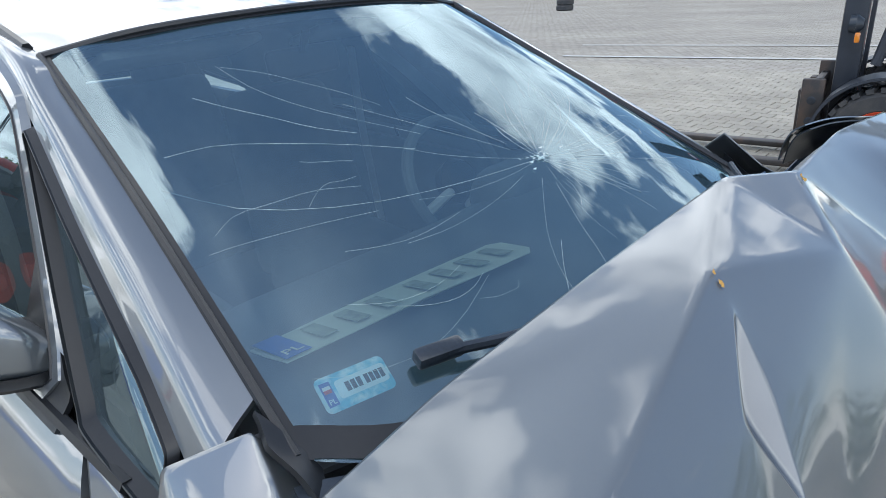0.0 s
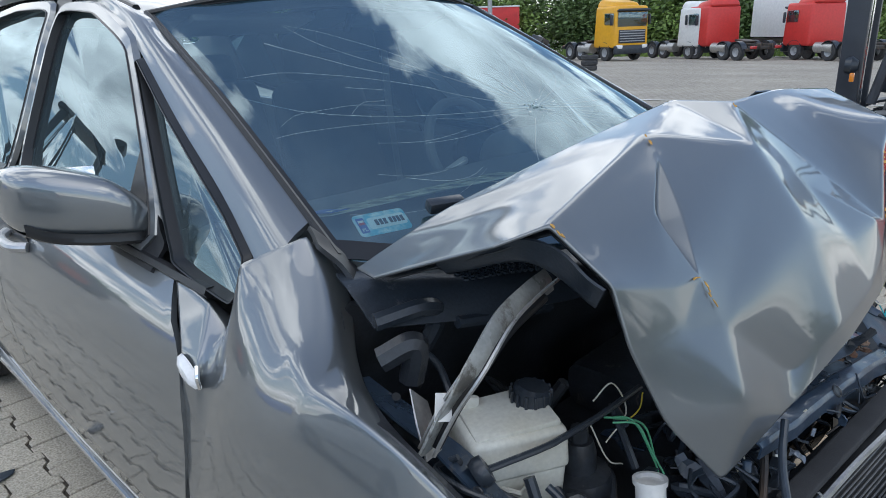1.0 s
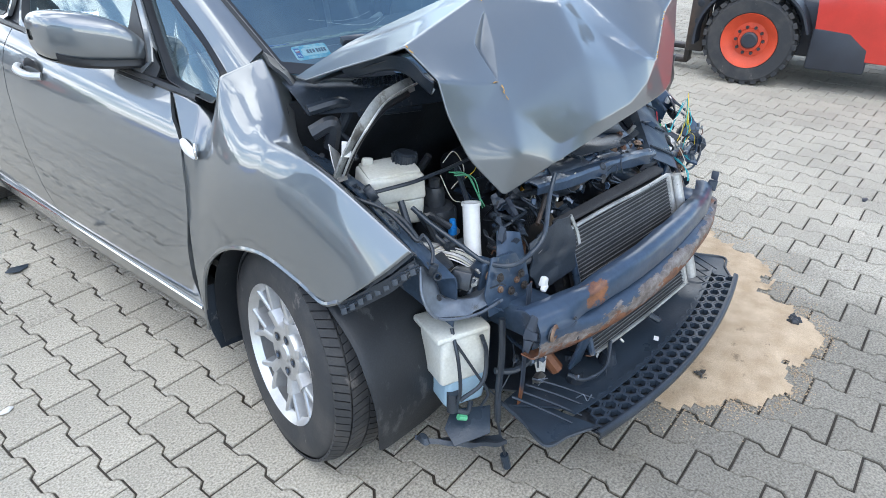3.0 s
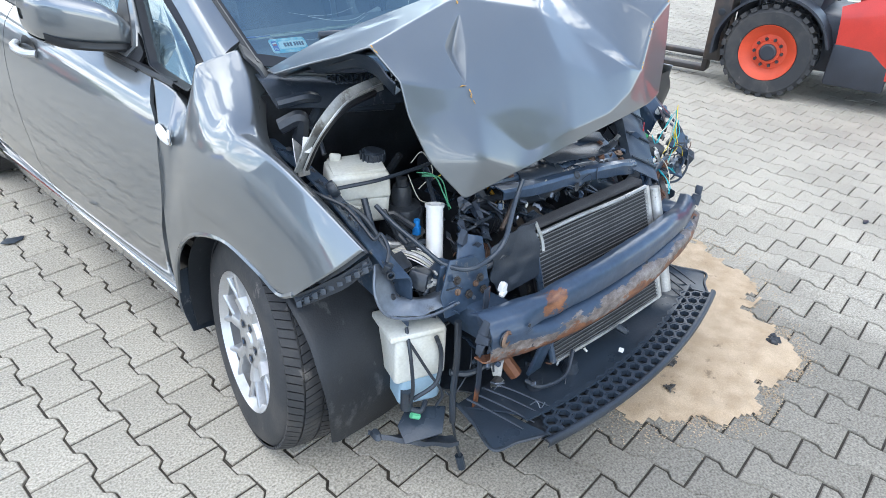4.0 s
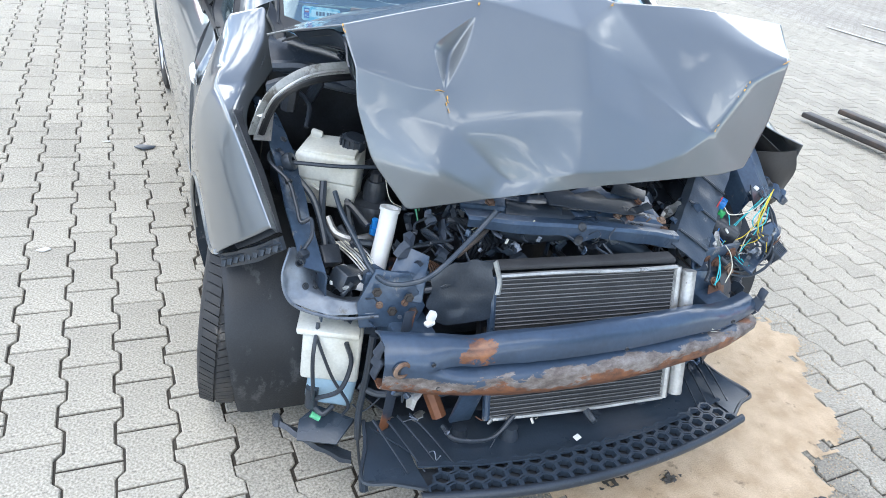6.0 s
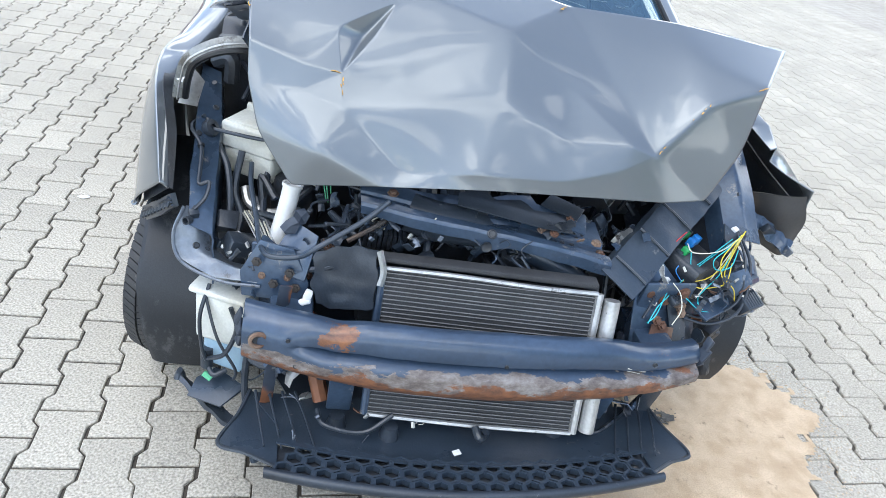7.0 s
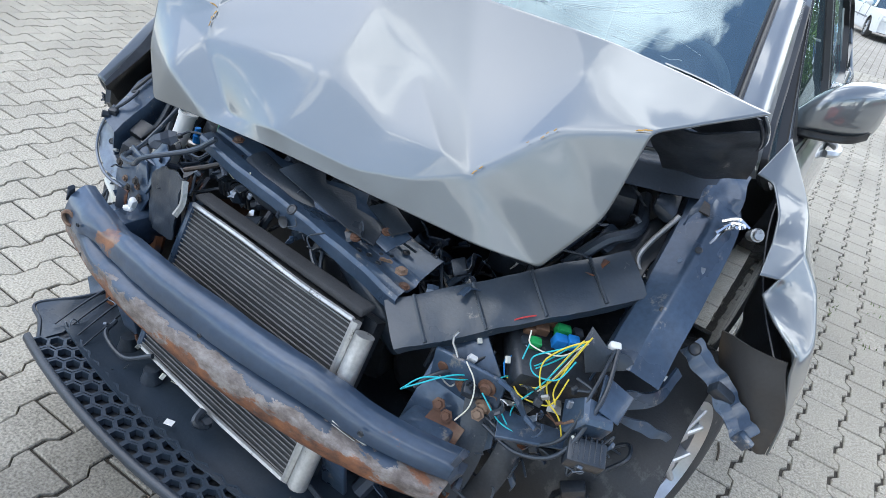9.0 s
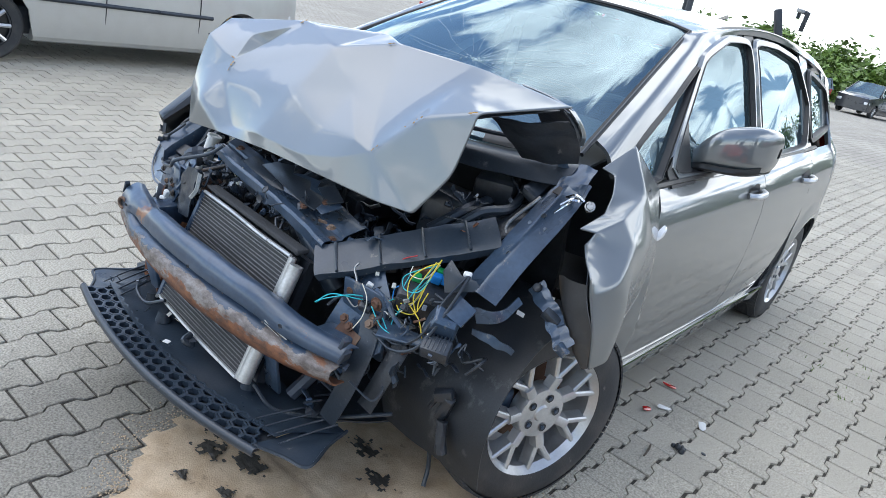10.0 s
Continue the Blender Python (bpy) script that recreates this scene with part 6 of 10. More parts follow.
    slab("support_web", [(0, 0), (0.10, 0.01), (0.09, 0.12), (0.02, 0.13)], 0.008, pose(-0.53, -0.455, 0.60, 60, 10, -20), STEEL, car, "", 0.003, 0.006)
    part("rusty_strut", strap_bm([(-0.475, -0.52, 0.60), (-0.49, -0.53, 0.45), (-0.50, -0.535, 0.30), (-0.51, -0.53, 0.20)], 0.030), RUST, car, "rusty vertical strut")
    for (p, sz, r, m) in (((-0.59, -0.40, 0.625), (0.07, 0.05, 0.045), (10, 20, 30), PLAST), ((-0.625, -0.36, 0.66), (0.05, 0.05, 0.03), (30, 10, 10), DARK), ((-0.53, -0.42, 0.63), (0.05, 0.035, 0.05), (20, 30, -20), STEEL), ((-0.61, -0.41, 0.62), (0.012, 0.05, 0.012), (0, 0, 70), WHITE), ((-0.43, -0.535, 0.572), (0.028, 0.014, 0.014), (0, -15, 10), WHITE), ((-0.425, -0.53, 0.585), (0.018, 0.018, 0.03), (0, 20, 0), WHITE)):
        part("broken_mount", dented(box(sz, p, r, 0.006), 0.005, 40), m, car)
    for k in range(9):
        part("cable_strand", tube([(-0.60 + 0.006 * k, -0.30, 0.660), (-0.57 + 0.005 * k, -0.36, 0.648 + 0.004 * (k % 3)), (-0.535 + 0.004 * k, -0.41, 0.615)], 0.0022, 5, 10), W_WHT if k % 2 else ALU, car)
    # strut mount, pipes
    part("strut_mount", join(lathe([(0.0, 0.05), (0.022, 0.05), (0.028, 0.03), (0.028, 0.0), (0.05, -0.005), (0.058, -0.03), (0.06, -0.10), (0.065, -0.20)], 24, (-0.478, -0.215, 0.725)), lathe([(0.0, 0.075), (0.014, 0.07), (0.016, 0.05)], 8, (-0.478, -0.215, 0.725))), DARK, car, "black brake servo fitting")
    hose([(-0.600, -0.235, 0.69), (-0.585, -0.265, 0.662), (-0.54, -0.29, 0.655), (-0.46, -0.275, 0.658)], 0.011, ALU, car, "air_con_pipe", "bare aluminium air-conditioning pipe")
    part("pipe_valve", join(lathe([(0, 0.02), (0.008, 0.02), (0.009, 0.0)], 12, (-0.497, -0.292, 0.690)), lathe([(0, 0.0), (0.012, 0.0), (0.012, -0.02)], 12, (-0.497, -0.292, 0.690))), BOX_BLUE, car, "blue valve cap")
    hose([(-0.545, -0.20, 0.745), (-0.55, -0.28, 0.68), (-0.535, -0.37, 0.637), (-0.49, -0.43, 0.618), (-0.43, -0.465, 0.615), (-0.38, -0.485, 0.640), (-0.345, -0.48, 0.672)], 0.0085, PLAST, car, "drooping_hose", "black corrugated hose")
    for pts, r in (([(-0.655, -0.10, 0.80), (-0.675, -0.18, 0.79), (-0.64, -0.25, 0.75), (-0.625, -0.31, 0.68), (-0.63, -0.35, 0.64)], 0.008), ([(-0.61, -0.22, 0.78), (-0.62, -0.27, 0.70), (-0.60, -0.31, 0.65), (-0.61, -0.36, 0.60)], 0.009), ([(-0.64, 0.0, 0.93), (-0.61, -0.04, 0.90), (-0.625, -0.09, 0.86)], 0.006), ([(-0.57, -0.25, 0.67), (-0.55, -0.30, 0.64), (-0.54, -0.34, 0.60)], 0.010)):
        hose(pts, r, PLAST, car)
    # torn plate beside the radiator's right end
    part("side_plate", dented(loft([[(-0.415, -0.475, 0.672), (-0.35, -0.490, 0.700), (-0.280, -0.505, 0.712)], [(-0.418, -0.488, 0.600), (-0.35, -0.506, 0.612), (-0.274, -0.522, 0.640)], [(-0.405, -0.500, 0.545), (-0.36, -0.515, 0.545), (-0.272, -0.535, 0.560)]], 12, 12, 0.004), 0.009, 30), PLAST, car, "torn dark plate beside the condenser")
    part("duct_edge", strap_bm([(-0.275, -0.505, 0.705), (-0.262, -0.52, 0.66), (-0.268, -0.535, 0.63)], 0.016), STRIP, car, "pale torn plastic edge")
    hose([(-0.219, -0.395, 0.765), (-0.28, -0.425, 0.725), (-0.347, -0.45, 0.690)], 0.006, MAST, car, "bent_stay")
    part("hook", tube([(-0.25, -0.31, 0.735), (-0.238, -0.325, 0.715), (-0.236, -0.335, 0.69), (-0.245, -0.335, 0.675)], 0.006, 8, 12), YELLOW, car, "yellow dipstick hook")
    part("copper_wires", join(*[tube([(-0.40 + 0.006 * k, -0.40, 0.66 - 0.004 * k), (-0.39 + 0.007 * k, -0.42, 0.63), (-0.385 + 0.004 * k, -0.43, 0.60)], 0.002, 5, 8) for k in range(6)]), RUSTY, car)
    # crossmember, twisted
    xa, xb = np.array((-0.325, -0.395, 0.785)), np.array((0.300, -0.440, 0.708))
    rows = []
    for k, (dy, dz) in enumerate(((-0.034, -0.034), (-0.036, -0.006), (-0.030, 0.002), (-0.006, 0.004), (0.002, -0.004), (0.026, -0.004), (0.034, 0.008), (0.094, 0.022), (0.104, 0.010))):
        row = []
        for u in np.linspace(0, 1, 15):
            wide = (0.45 + 0.85 * min(1.0, 1.25 * u) + 0.05 * math.sin(19 * u)) if k > 2 else 1.0
            tab = 0.018 * math.exp(-((u - 0.49) / 0.035) ** 2) if k == 0 else 0.0
            row.append(tuple(xa + (xb - xa) * u + np.array((0, dy * wide, dz * (0.8 + 0.3 * u) - 0.003 * math.sin(u * 7) - tab))))
        rows.append(row)
    xm = part("crossmember", dented(loft(rows, 60, 34, 0.003, True), 0.004, 13, 4), STEEL, car, "bent blue-black radiator crossmember", sharp=0.25)
    part("upper_plate", dented(prism([(0.0, 0.0), (0.12, -0.012), (0.20, 0.0), (0.25, -0.006), (0.262, 0.055), (0.20, 0.075), (0.185, 0.055), (0.13, 0.062), (0.11, 0.085), (0.05, 0.070), (0.005, 0.052)], 0.004, pose(-0.02, -0.405, 0.772, 22, 4, -4), 0.001), 0.006, 24), STEEL, xm, "torn upper plate")
    for k in range(7):
        part("small_hole", lathe([(0.0, 0.001), (0.004, 0.001), (0.005, 0.0)], 10, (0.165 + 0.022 * (k % 4), -0.41 + 0.022 * (k // 4), 0.752 - 0.004 * (k % 4)), (14, 6, 0)), DARK, xm)
    part("crossmember_hole", lathe([(0.0, 0.001), (0.009, 0.001), (0.013, 0.003), (0.013, 0.0)], 18, (-0.019, -0.4575, 0.712), (84, 0, 0)), DARK, xm)
    for u in (0.12, 0.30, 0.62, 0.72, 0.80, 0.86, 0.95):
        p = xa + (xb - xa) * u
        if u in (0.12, 0.72, 0.95):
            bolt((p[0], p[1] + 0.015, p[2] + 0.016), (10, 0, 0), xm, 0.009)
        else:
            part("small_hole", lathe([(0.0, 0.001), (0.004, 0.001), (0.005, 0.0)], 10, (p[0], p[1] + 0.012, p[2] + 0.021), (8, 0, 0)), DARK, xm)
    slab("torn_cover", [(0, 0), (0.22, -0.02), (0.30, -0.01), (0.28, 0.045), (0.20, 0.035), (0.17, 0.065), (0.10, 0.05), (0.06, 0.075), (0.01, 0.05)], 0.004, pose(-0.10, -0.405, 0.790, 14, 6, -4), PLAST, car, "torn black plastic cover", 0.001, 0.010)
    slab("torn_cover", [(0, 0), (0.10, 0.0), (0.11, 0.04), (0.02, 0.045)], 0.004, pose(0.12, -0.36, 0.79, 20, 10, -20), PLAST, car, "", 0.001, 0.006)
    # black ribbed channel cover, left
    a, b = np.array((0.319, -0.503, 0.662)), np.array((0.652, -0.190, 0.842))
    side = np.array((-0.052, 0.040, 0.026))
    rows = [[tuple(a + (b - a) * u + side * w + np.array((0, -0.7 * h, 0.7 * h))) for u in np.linspace(0, 1, 7)] for w, h in ((-0.80, -0.025), (-0.75, 0.0), (0.1, 0.010), (0.75, 0.010), (0.85, -0.020))]
    cover = part("channel_cover", dented(dented(loft(rows, 40, 14, 0.004, True), 0.006, 8, 2), 0.003, 24, 5), PLAST_D, car, "black ribbed plastic channel cover", sharp=0.5)
    for u in (0.12, 0.36, 0.60, 0.84):
        p = a + (b - a) * u
        part("cover_rib", tube([tuple(p - side * 0.72 + np.array((0, -0.003, 0.003))), tuple(p + side * 0.1 + np.array((0, -0.008, 0.008))), tuple(p + side * 0.72 + np.array((0, -0.009, 0.009)))], 0.004, 6, 10), PLAST, cover)
    # fuse box with relays and loose wires
    fuse = part("fuse_box", dented(box((0.17, 0.13, 0.06), (0.590, -0.335, 0.650), (14, 8, 38), 0.008), 0.006, 30), DARK, car, "open fuse box with blue and green relays")
    for (dx, dy, dz, sz, m) in ((0.0, 0.0, 0.055, (0.026, 0.022, 0.026), BOX_BLUE), (0.026, 0.0, 0.056, (0.024, 0.022, 0.026), BOX_BLUE), (0.012, 0.030, 0.060, (0.030, 0.020, 0.024), BOX_GRN), (-0.05, -0.01, 0.05, (0.022, 0.02, 0.02), BOX_GRN), (-0.03, 0.035, 0.055, (0.03, 0.025, 0.022), BROWN), (-0.055, 0.03, 0.05, (0.024, 0.022, 0.024), BROWN), (-0.01, 0.052, 0.06, (0.026, 0.02, 0.022), BROWN), (-0.06, 0.0, 0.04, (0.03, 0.02, 0.02), PLAST), (0.045, 0.035, 0.05, (0.02, 0.02, 0.03), PLAST)):
        v = Matrix.Rotation(radians(38), 3, "Z") @ Vector((dx, dy, 0))
        part("relay", box(sz, (0.590 + v.x, -0.325 + v.y, 0.648 + dz), (14, 8, 38), 0.003), m, fuse)
    part("white_connector", box((0.022, 0.016, 0.026), (0.690, -0.335, 0.755), (20, 0, 30), 0.004), WHITE, car)
    part("white_connector", box((0.018, 0.012, 0.016), (0.478, -0.45, 0.655), (20, 20, 30), 0.003), WHITE, car)
    wires = [(W_CYAN, [(0.403, -0.529, 0.582), (0.43, -0.50, 0.612), (0.48, -0.45, 0.610), (0.53, -0.40, 0.618), (0.60, -0.37, 0.68), (0.655, -0.385, 0.768)]),
             (W_CYAN, [(0.403, -0.525, 0.580), (0.425, -0.515, 0.60), (0.47, -0.455, 0.618), (0.52, -0.395, 0.605), (0.57, -0.39, 0.60)]),
             (W_CYAN, [(0.57, -0.45, 0.60), (0.60, -0.45, 0.575), (0.585, -0.425, 0.60), (0.62, -0.42, 0.68), (0.65, -0.388, 0.775)]),
             (W_CYAN, [(0.53, -0.455, 0.615), (0.575, -0.46, 0.585), (0.615, -0.455, 0.575), (0.63, -0.45, 0.565)]),
             (W_CYAN, [(0.555, -0.36, 0.70), (0.56, -0.38, 0.665), (0.585, -0.37, 0.67), (0.64, -0.38, 0.76)]),
             (W_YEL, [(0.54, -0.39, 0.625), (0.58, -0.40, 0.635), (0.615, -0.40, 0.655), (0.64, -0.40, 0.71), (0.662, -0.385, 0.79)]),
             (W_YEL, [(0.652, -0.39, 0.78), (0.635, -0.405, 0.73), (0.625, -0.415, 0.68), (0.645, -0.42, 0.645)]),
             (W_YEL, [(0.658, -0.388, 0.78), (0.645, -0.40, 0.72), (0.64, -0.41, 0.67), (0.655, -0.425, 0.655)]),
             (W_WHT, [(0.66, -0.385, 0.775), (0.62, -0.38, 0.72), (0.56, -0.365, 0.70), (0.545, -0.345, 0.715)]),
             (W_WHT, [(0.655, -0.39, 0.77), (0.62, -0.40, 0.66), (0.575, -0.43, 0.60)]),
             (W_CYAN, [(0.655, -0.388, 0.772), (0.615, -0.41, 0.745), (0.585, -0.42, 0.715), (0.600, -0.425, 0.690), (0.640, -0.42, 0.700), (0.655, -0.40, 0.74)]),
             (W_YEL, [(0.660, -0.386, 0.782), (0.628, -0.405, 0.755), (0.606, -0.42, 0.715), (0.625, -0.43, 0.668), (0.668, -0.43, 0.640), (0.690, -0.43, 0.600)]),
             (W_YEL, [(0.560, -0.40, 0.628), (0.585, -0.41, 0.620), (0.620, -0.415, 0.628), (0.648, -0.42, 0.650), (0.655, -0.40, 0.70)]),
             (W_WHT, [(0.480, -0.45, 0.655), (0.510, -0.455, 0.625), (0.520, -0.47, 0.585), (0.505, -0.48, 0.545)]),
             (BOX_BLUE, [(0.54, -0.392, 0.625), (0.525, -0.375, 0.645), (0.535, -0.365, 0.66)]),
             (W_RED, [(0.49, -0.36, 0.70), (0.515, -0.345, 0.725), (0.54, -0.33, 0.74)])]
    for m, pts in wires:
        part("loose_wire", tube([(x, y - 0.030, z + 0.012) for x, y, z in pts], 0.0015, 6, 30), m, fuse)
    for pts in ([(-0.44, -0.25, 0.80), (-0.42, -0.28, 0.80), (-0.41, -0.30, 0.76), (-0.40, -0.32, 0.72)], [(-0.45, -0.24, 0.81), (-0.415, -0.27, 0.80), (-0.40, -0.30, 0.74), (-0.395, -0.31, 0.71)], [(-0.43, -0.24, 0.80), (-0.40, -0.28, 0.79), (-0.39, -0.30, 0.73)]):
        part("loose_wire", tube(pts, 0.0017, 6, 20), W_GRN, car)
    for pts, m in (([(-0.45, -0.22, 0.83), (-0.43, -0.24, 0.86), (-0.40, -0.25, 0.80), (-0.44, -0.24, 0.76)], W_WHT), ([(-0.40, -0.24, 0.77), (-0.36, -0.25, 0.785), (-0.33, -0.24, 0.80)], W_YEL), ([(-0.46, -0.22, 0.80), (-0.45, -0.25, 0.74), (-0.42, -0.26, 0.72)], W_WHT)):
        part("loose_wire", tube(pts, 0.0013, 6, 20), m, car)
    hose([(0.70, -0.34, 0.76), (0.72, -0.42, 0.70), (0.70, -0.48, 0.60), (0.63, -0.49, 0.555), (0.55, -0.48, 0.56)], 0.0042, PLAST, car, "cable_loom", "black cable loom")
    hose([(0.695, -0.34, 0.76), (0.70, -0.42, 0.71), (0.69, -0.47, 0.62), (0.62, -0.47, 0.56), (0.54, -0.47, 0.57)], 0.0034, PLAST, car, "cable_loom")
    hose([(0.41, -0.52, 0.58), (0.43, -0.50, 0.61), (0.47, -0.44, 0.63), (0.50, -0.40, 0.66)], 0.004, PLAST, car, "cable_loom")
    part("black_plug", join(box((0.035, 0.03, 0.02), (0.505, -0.478, 0.612), (20, 10, 30), 0.006), *[lathe([(0, 0.008), (0.003, 0.008), (0.003, 0)], 8, (0.497 + 0.008 * (k % 3), -0.484 + 0.007 * (k // 3), 0.620)) for k in range(6)]), PLAST, car)
    # left mount and lamp shroud
    slab("mount_plate", [(0, 0), (0.14, -0.01), (0.19, 0.04), (0.17, 0.16), (0.10, 0.24), (0.03, 0.20)], 0.006, pose(0.395, -0.525, 0.475, 62, 0, 12), STEEL, car, "steel mount plate with rust", 0.002, 0.004)
    slab("rust_patch", [(0, 0), (0.08, -0.01), (0.09, 0.035), (0.02, 0.05)], 0.002, pose(0.44, -0.5275, 0.505, 62, 0, 12), RUSTY, car, "rust on the mount plate", 0.0, 0.002)
    for p in ((0.462, -0.503, 0.563), (0.483, -0.503, 0.548), (0.535, -0.485, 0.578)):
        bolt(p, (62, 0, 12), car, 0.0085)
    part("side_bracket", strap_bm([(0.52, -0.46, 0.60), (0.545, -0.50, 0.50), (0.53, -0.53, 0.38), (0.50, -0.54, 0.28)], 0.055), PLAST, car, "bent black side bracket")
    part("side_bracket", strap_bm([(0.60, -0.40, 0.56), (0.60, -0.46, 0.46), (0.57, -0.48, 0.34)], 0.05), DARK, car)
    part("lamp_mount", dented(join(box((0.080, 0.06, 0.055), (0.715, -0.42, 0.655), (25, 14, 34), 0.006, 0.8, 1), box((0.15, 0.05, 0.008), (0.645, -0.455, 0.592), (20, 0, 25), 0.002), box((0.06, 0.07, 0.006), (0.735, -0.395, 0.69), (35, 20, 20), 0.002)), 0.014, 26), STEEL, car, "crushed grey headlamp mount")
    part("vent_box", join(box((0.070, 0.045, 0.040), (0.735, -0.455, 0.605), (28, 0, 25), 0.004), *[box((0.003, 0.046, 0.022), (0.712 + 0.009 * k, -0.466 + 0.0042 * k, 0.617), (28, 0, 25), 0.001) for k in range(6)]), PLAST, car, "black vented plastic box")
    slab("bent_flap", [(0, 0), (0.085, 0.0), (0.08, 0.03), (0.045, 0.045), (0.02, 0.095), (0.0, 0.06)], 0.004, pose(0.672, -0.385, 0.705, 60, -20, 35), PLAST, car, "torn black plastic flap", 0.001, 0.010)
    part("wing_stay", dented(loft([[(0.745, -0.36, 0.70), (0.79, -0.30, 0.70), (0.80, -0.25, 0.735)], [(0.76, -0.35, 0.66), (0.80, -0.30, 0.675), (0.812, -0.245, 0.72)]], 14, 6, 0.006), 0.004, 20), STEEL, car, "bent grey wing stay")
    part("wing_stay", dented(loft([[(0.755, -0.35, 0.645), (0.80, -0.325, 0.640), (0.845, -0.285, 0.612)], [(0.752, -0.348, 0.625), (0.80, -0.328, 0.618), (0.842, -0.288, 0.596)]], 16, 6, 0.004), 0.006, 26, 3), STEEL, car, "grey bent strip")
    # bulb and wreck of the left headlamp, strut tower
    part("bulb_holder", lathe([(0.0, 0.022), (0.010, 0.022), (0.011, 0.016), (0.014, 0.015), (0.012, -0.006), (0.010, -0.016), (0.0, -0.016)], 18, (0.803, -0.028, 0.952), (50, 40, 0)), ALU, car, "dull silver indicator bulb holder")
    part("bulb_socket", join(*[tube([(0.79 - 0.005 * k, -0.04 - 0.006 * k, 0.965), (0.765 - 0.006 * k, -0.045, 0.975 - 0.012 * k), (0.74, -0.05 - 0.02 * k, 0.96 - 0.02 * k)], 0.004, 6, 10) for k in range(5)]), CHROME, car)
    part("left_tower", dented(loft([[(0.50, 0.05, 0.70), (0.60, 0.0, 0.88), (0.70, 0.02, 0.93)], [(0.50, -0.10, 0.70), (0.58, -0.10, 0.85), (0.67, -0.10, 0.86)], [(0.52, -0.22, 0.66), (0.58, -0.22, 0.74), (0.65, -0.22, 0.78)]], 16, 14, 0.006), 0.018, 12), DARK, car)
    for (p, sz, r, m) in (((0.56, -0.10, 0.84), (0.06, 0.07, 0.02), (30, 20, 10), PLAST_D), ((0.62, 0.0, 0.94), (0.05, 0.12, 0.03), (15, 10, 10), PLAST), ((0.50, -0.02, 0.90), (0.12, 0.10, 0.08), (10, 0, 20), DARK), ((0.42, -0.12, 0.80), (0.12, 0.12, 0.14), (0, 10, 20), PLAST)):
        part("bay_fitting", dented(box(sz, p, r, 0.012), 0.008, 20), m, car)
    part("hinge_bracket", strap_bm([(0.665, 0.05, 0.99), (0.655, 0.03, 1.03), (0.67, 0.00, 1.06), (0.705, -0.02, 1.09)], 0.028), STEEL, car, "bent bonnet hinge bracket")
    part("hinge_bracket", strap_bm([(0.70, 0.06, 0.985), (0.705, 0.02, 0.975), (0.71, -0.04, 0.955)], 0.040), MAST, car)
    part("tower_plate", dented(loft([[(0.69, 0.07, 1.03), (0.75, 0.075, 1.035)], [(0.675, 0.0, 0.97), (0.755, 0.005, 0.975)], [(0.67, -0.06, 0.925), (0.745, -0.06, 0.93)]], 12, 14, 0.004), 0.012, 24, 3.0), STEEL, car, "crumpled strut tower plate", sharp=0.3)
    part("battery", join(box((0.20, 0.17, 0.17), (0.40, -0.02, 0.73), (0, 0, 6), 0.01), box((0.20, 0.17, 0.02), (0.40, -0.02, 0.825), (0, 0, 6), 0.006)), PLAST, car, "black car battery")
    hose([(0.52, -0.22, 0.80), (0.56, -0.16, 0.86), (0.60, -0.08, 0.88), (0.57, 0.02, 0.92)], 0.014, PLAST, car)
    hose([(0.46, -0.24, 0.78), (0.50, -0.16, 0.84), (0.51, -0.05, 0.87)], 0.017, PLAST, car)
    hose([(0.66, -0.15, 0.82), (0.63, -0.12, 0.85), (0.66, -0.04, 0.93)], 0.006, ALU, car)
    # loose silver seam strip over the right side
    st = part("seam_strip", strap_bm([(-0.762, -0.175, 0.878), (-0.748, -0.200, 0.940), (-0.725, -0.225, 0.995), (-0.66, -0.215, 1.033), (-0.58, -0.195, 1.040), (-0.515, -0.180, 1.040)], 0.034), STRIP, car, "bent bright seam strip hanging loose")
    for off in (-0.013, 0.013):
        part("strip_bead", tube([(-0.764, -0.178 + off, 0.882), (-0.750, -0.203 + off, 0.944), (-0.727, -0.228 + off, 0.999), (-0.66, -0.218 + off, 1.037), (-0.58, -0.198 + off, 1.044), (-0.515, -0.183 + off, 1.044)], 0.0028, 6, 30), ALU, st)
    part("strip_seal", tube([(-0.748, -0.180, 0.885), (-0.735, -0.205, 0.945), (-0.712, -0.225, 0.992), (-0.65, -0.217, 1.020), (-0.55, -0.195, 1.026)], 0.008, 8, 30), TRIM, st)
    slab("strip_flap", [(0, 0), (0.045, 0.004), (0.05, 0.07), (0.02, 0.09), (0.0, 0.05)], 0.003, pose(-0.765, -0.18, 0.868, 60, 20, 20), ALU, st, "", 0.0005, 0.006)
    slab("white_label", [(0, 0), (0.022, 0), (0.022, 0.034), (0, 0.034)], 0.001, pose(-0.767, -0.197, 0.935, 66, 12, -28), WHITE, st, "white paper label", 0.0)
    # scuttle panel with grille
    sc = part("scuttle_panel", dented(loft([[(-0.68, 0.10, 1.030), (-0.40, -0.035, 1.008), (0, -0.10, 1.0), (0.40, -0.035, 1.008), (0.68, 0.10, 1.030)], [(-0.69, 0.06, 1.02), (-0.42, -0.09, 1.0), (0, -0.16, 0.99), (0.42, -0.09, 1.0), (0.69, 0.06, 1.02)], [(-0.69, 0.0, 0.97), (-0.42, -0.12, 0.955), (0, -0.19, 0.95), (0.42, -0.12, 0.955), (0.69, 0.0, 0.97)]], 40, 12, 0.004), 0.004, 14), PLAST, car, "black plastic scuttle panel with a grille")
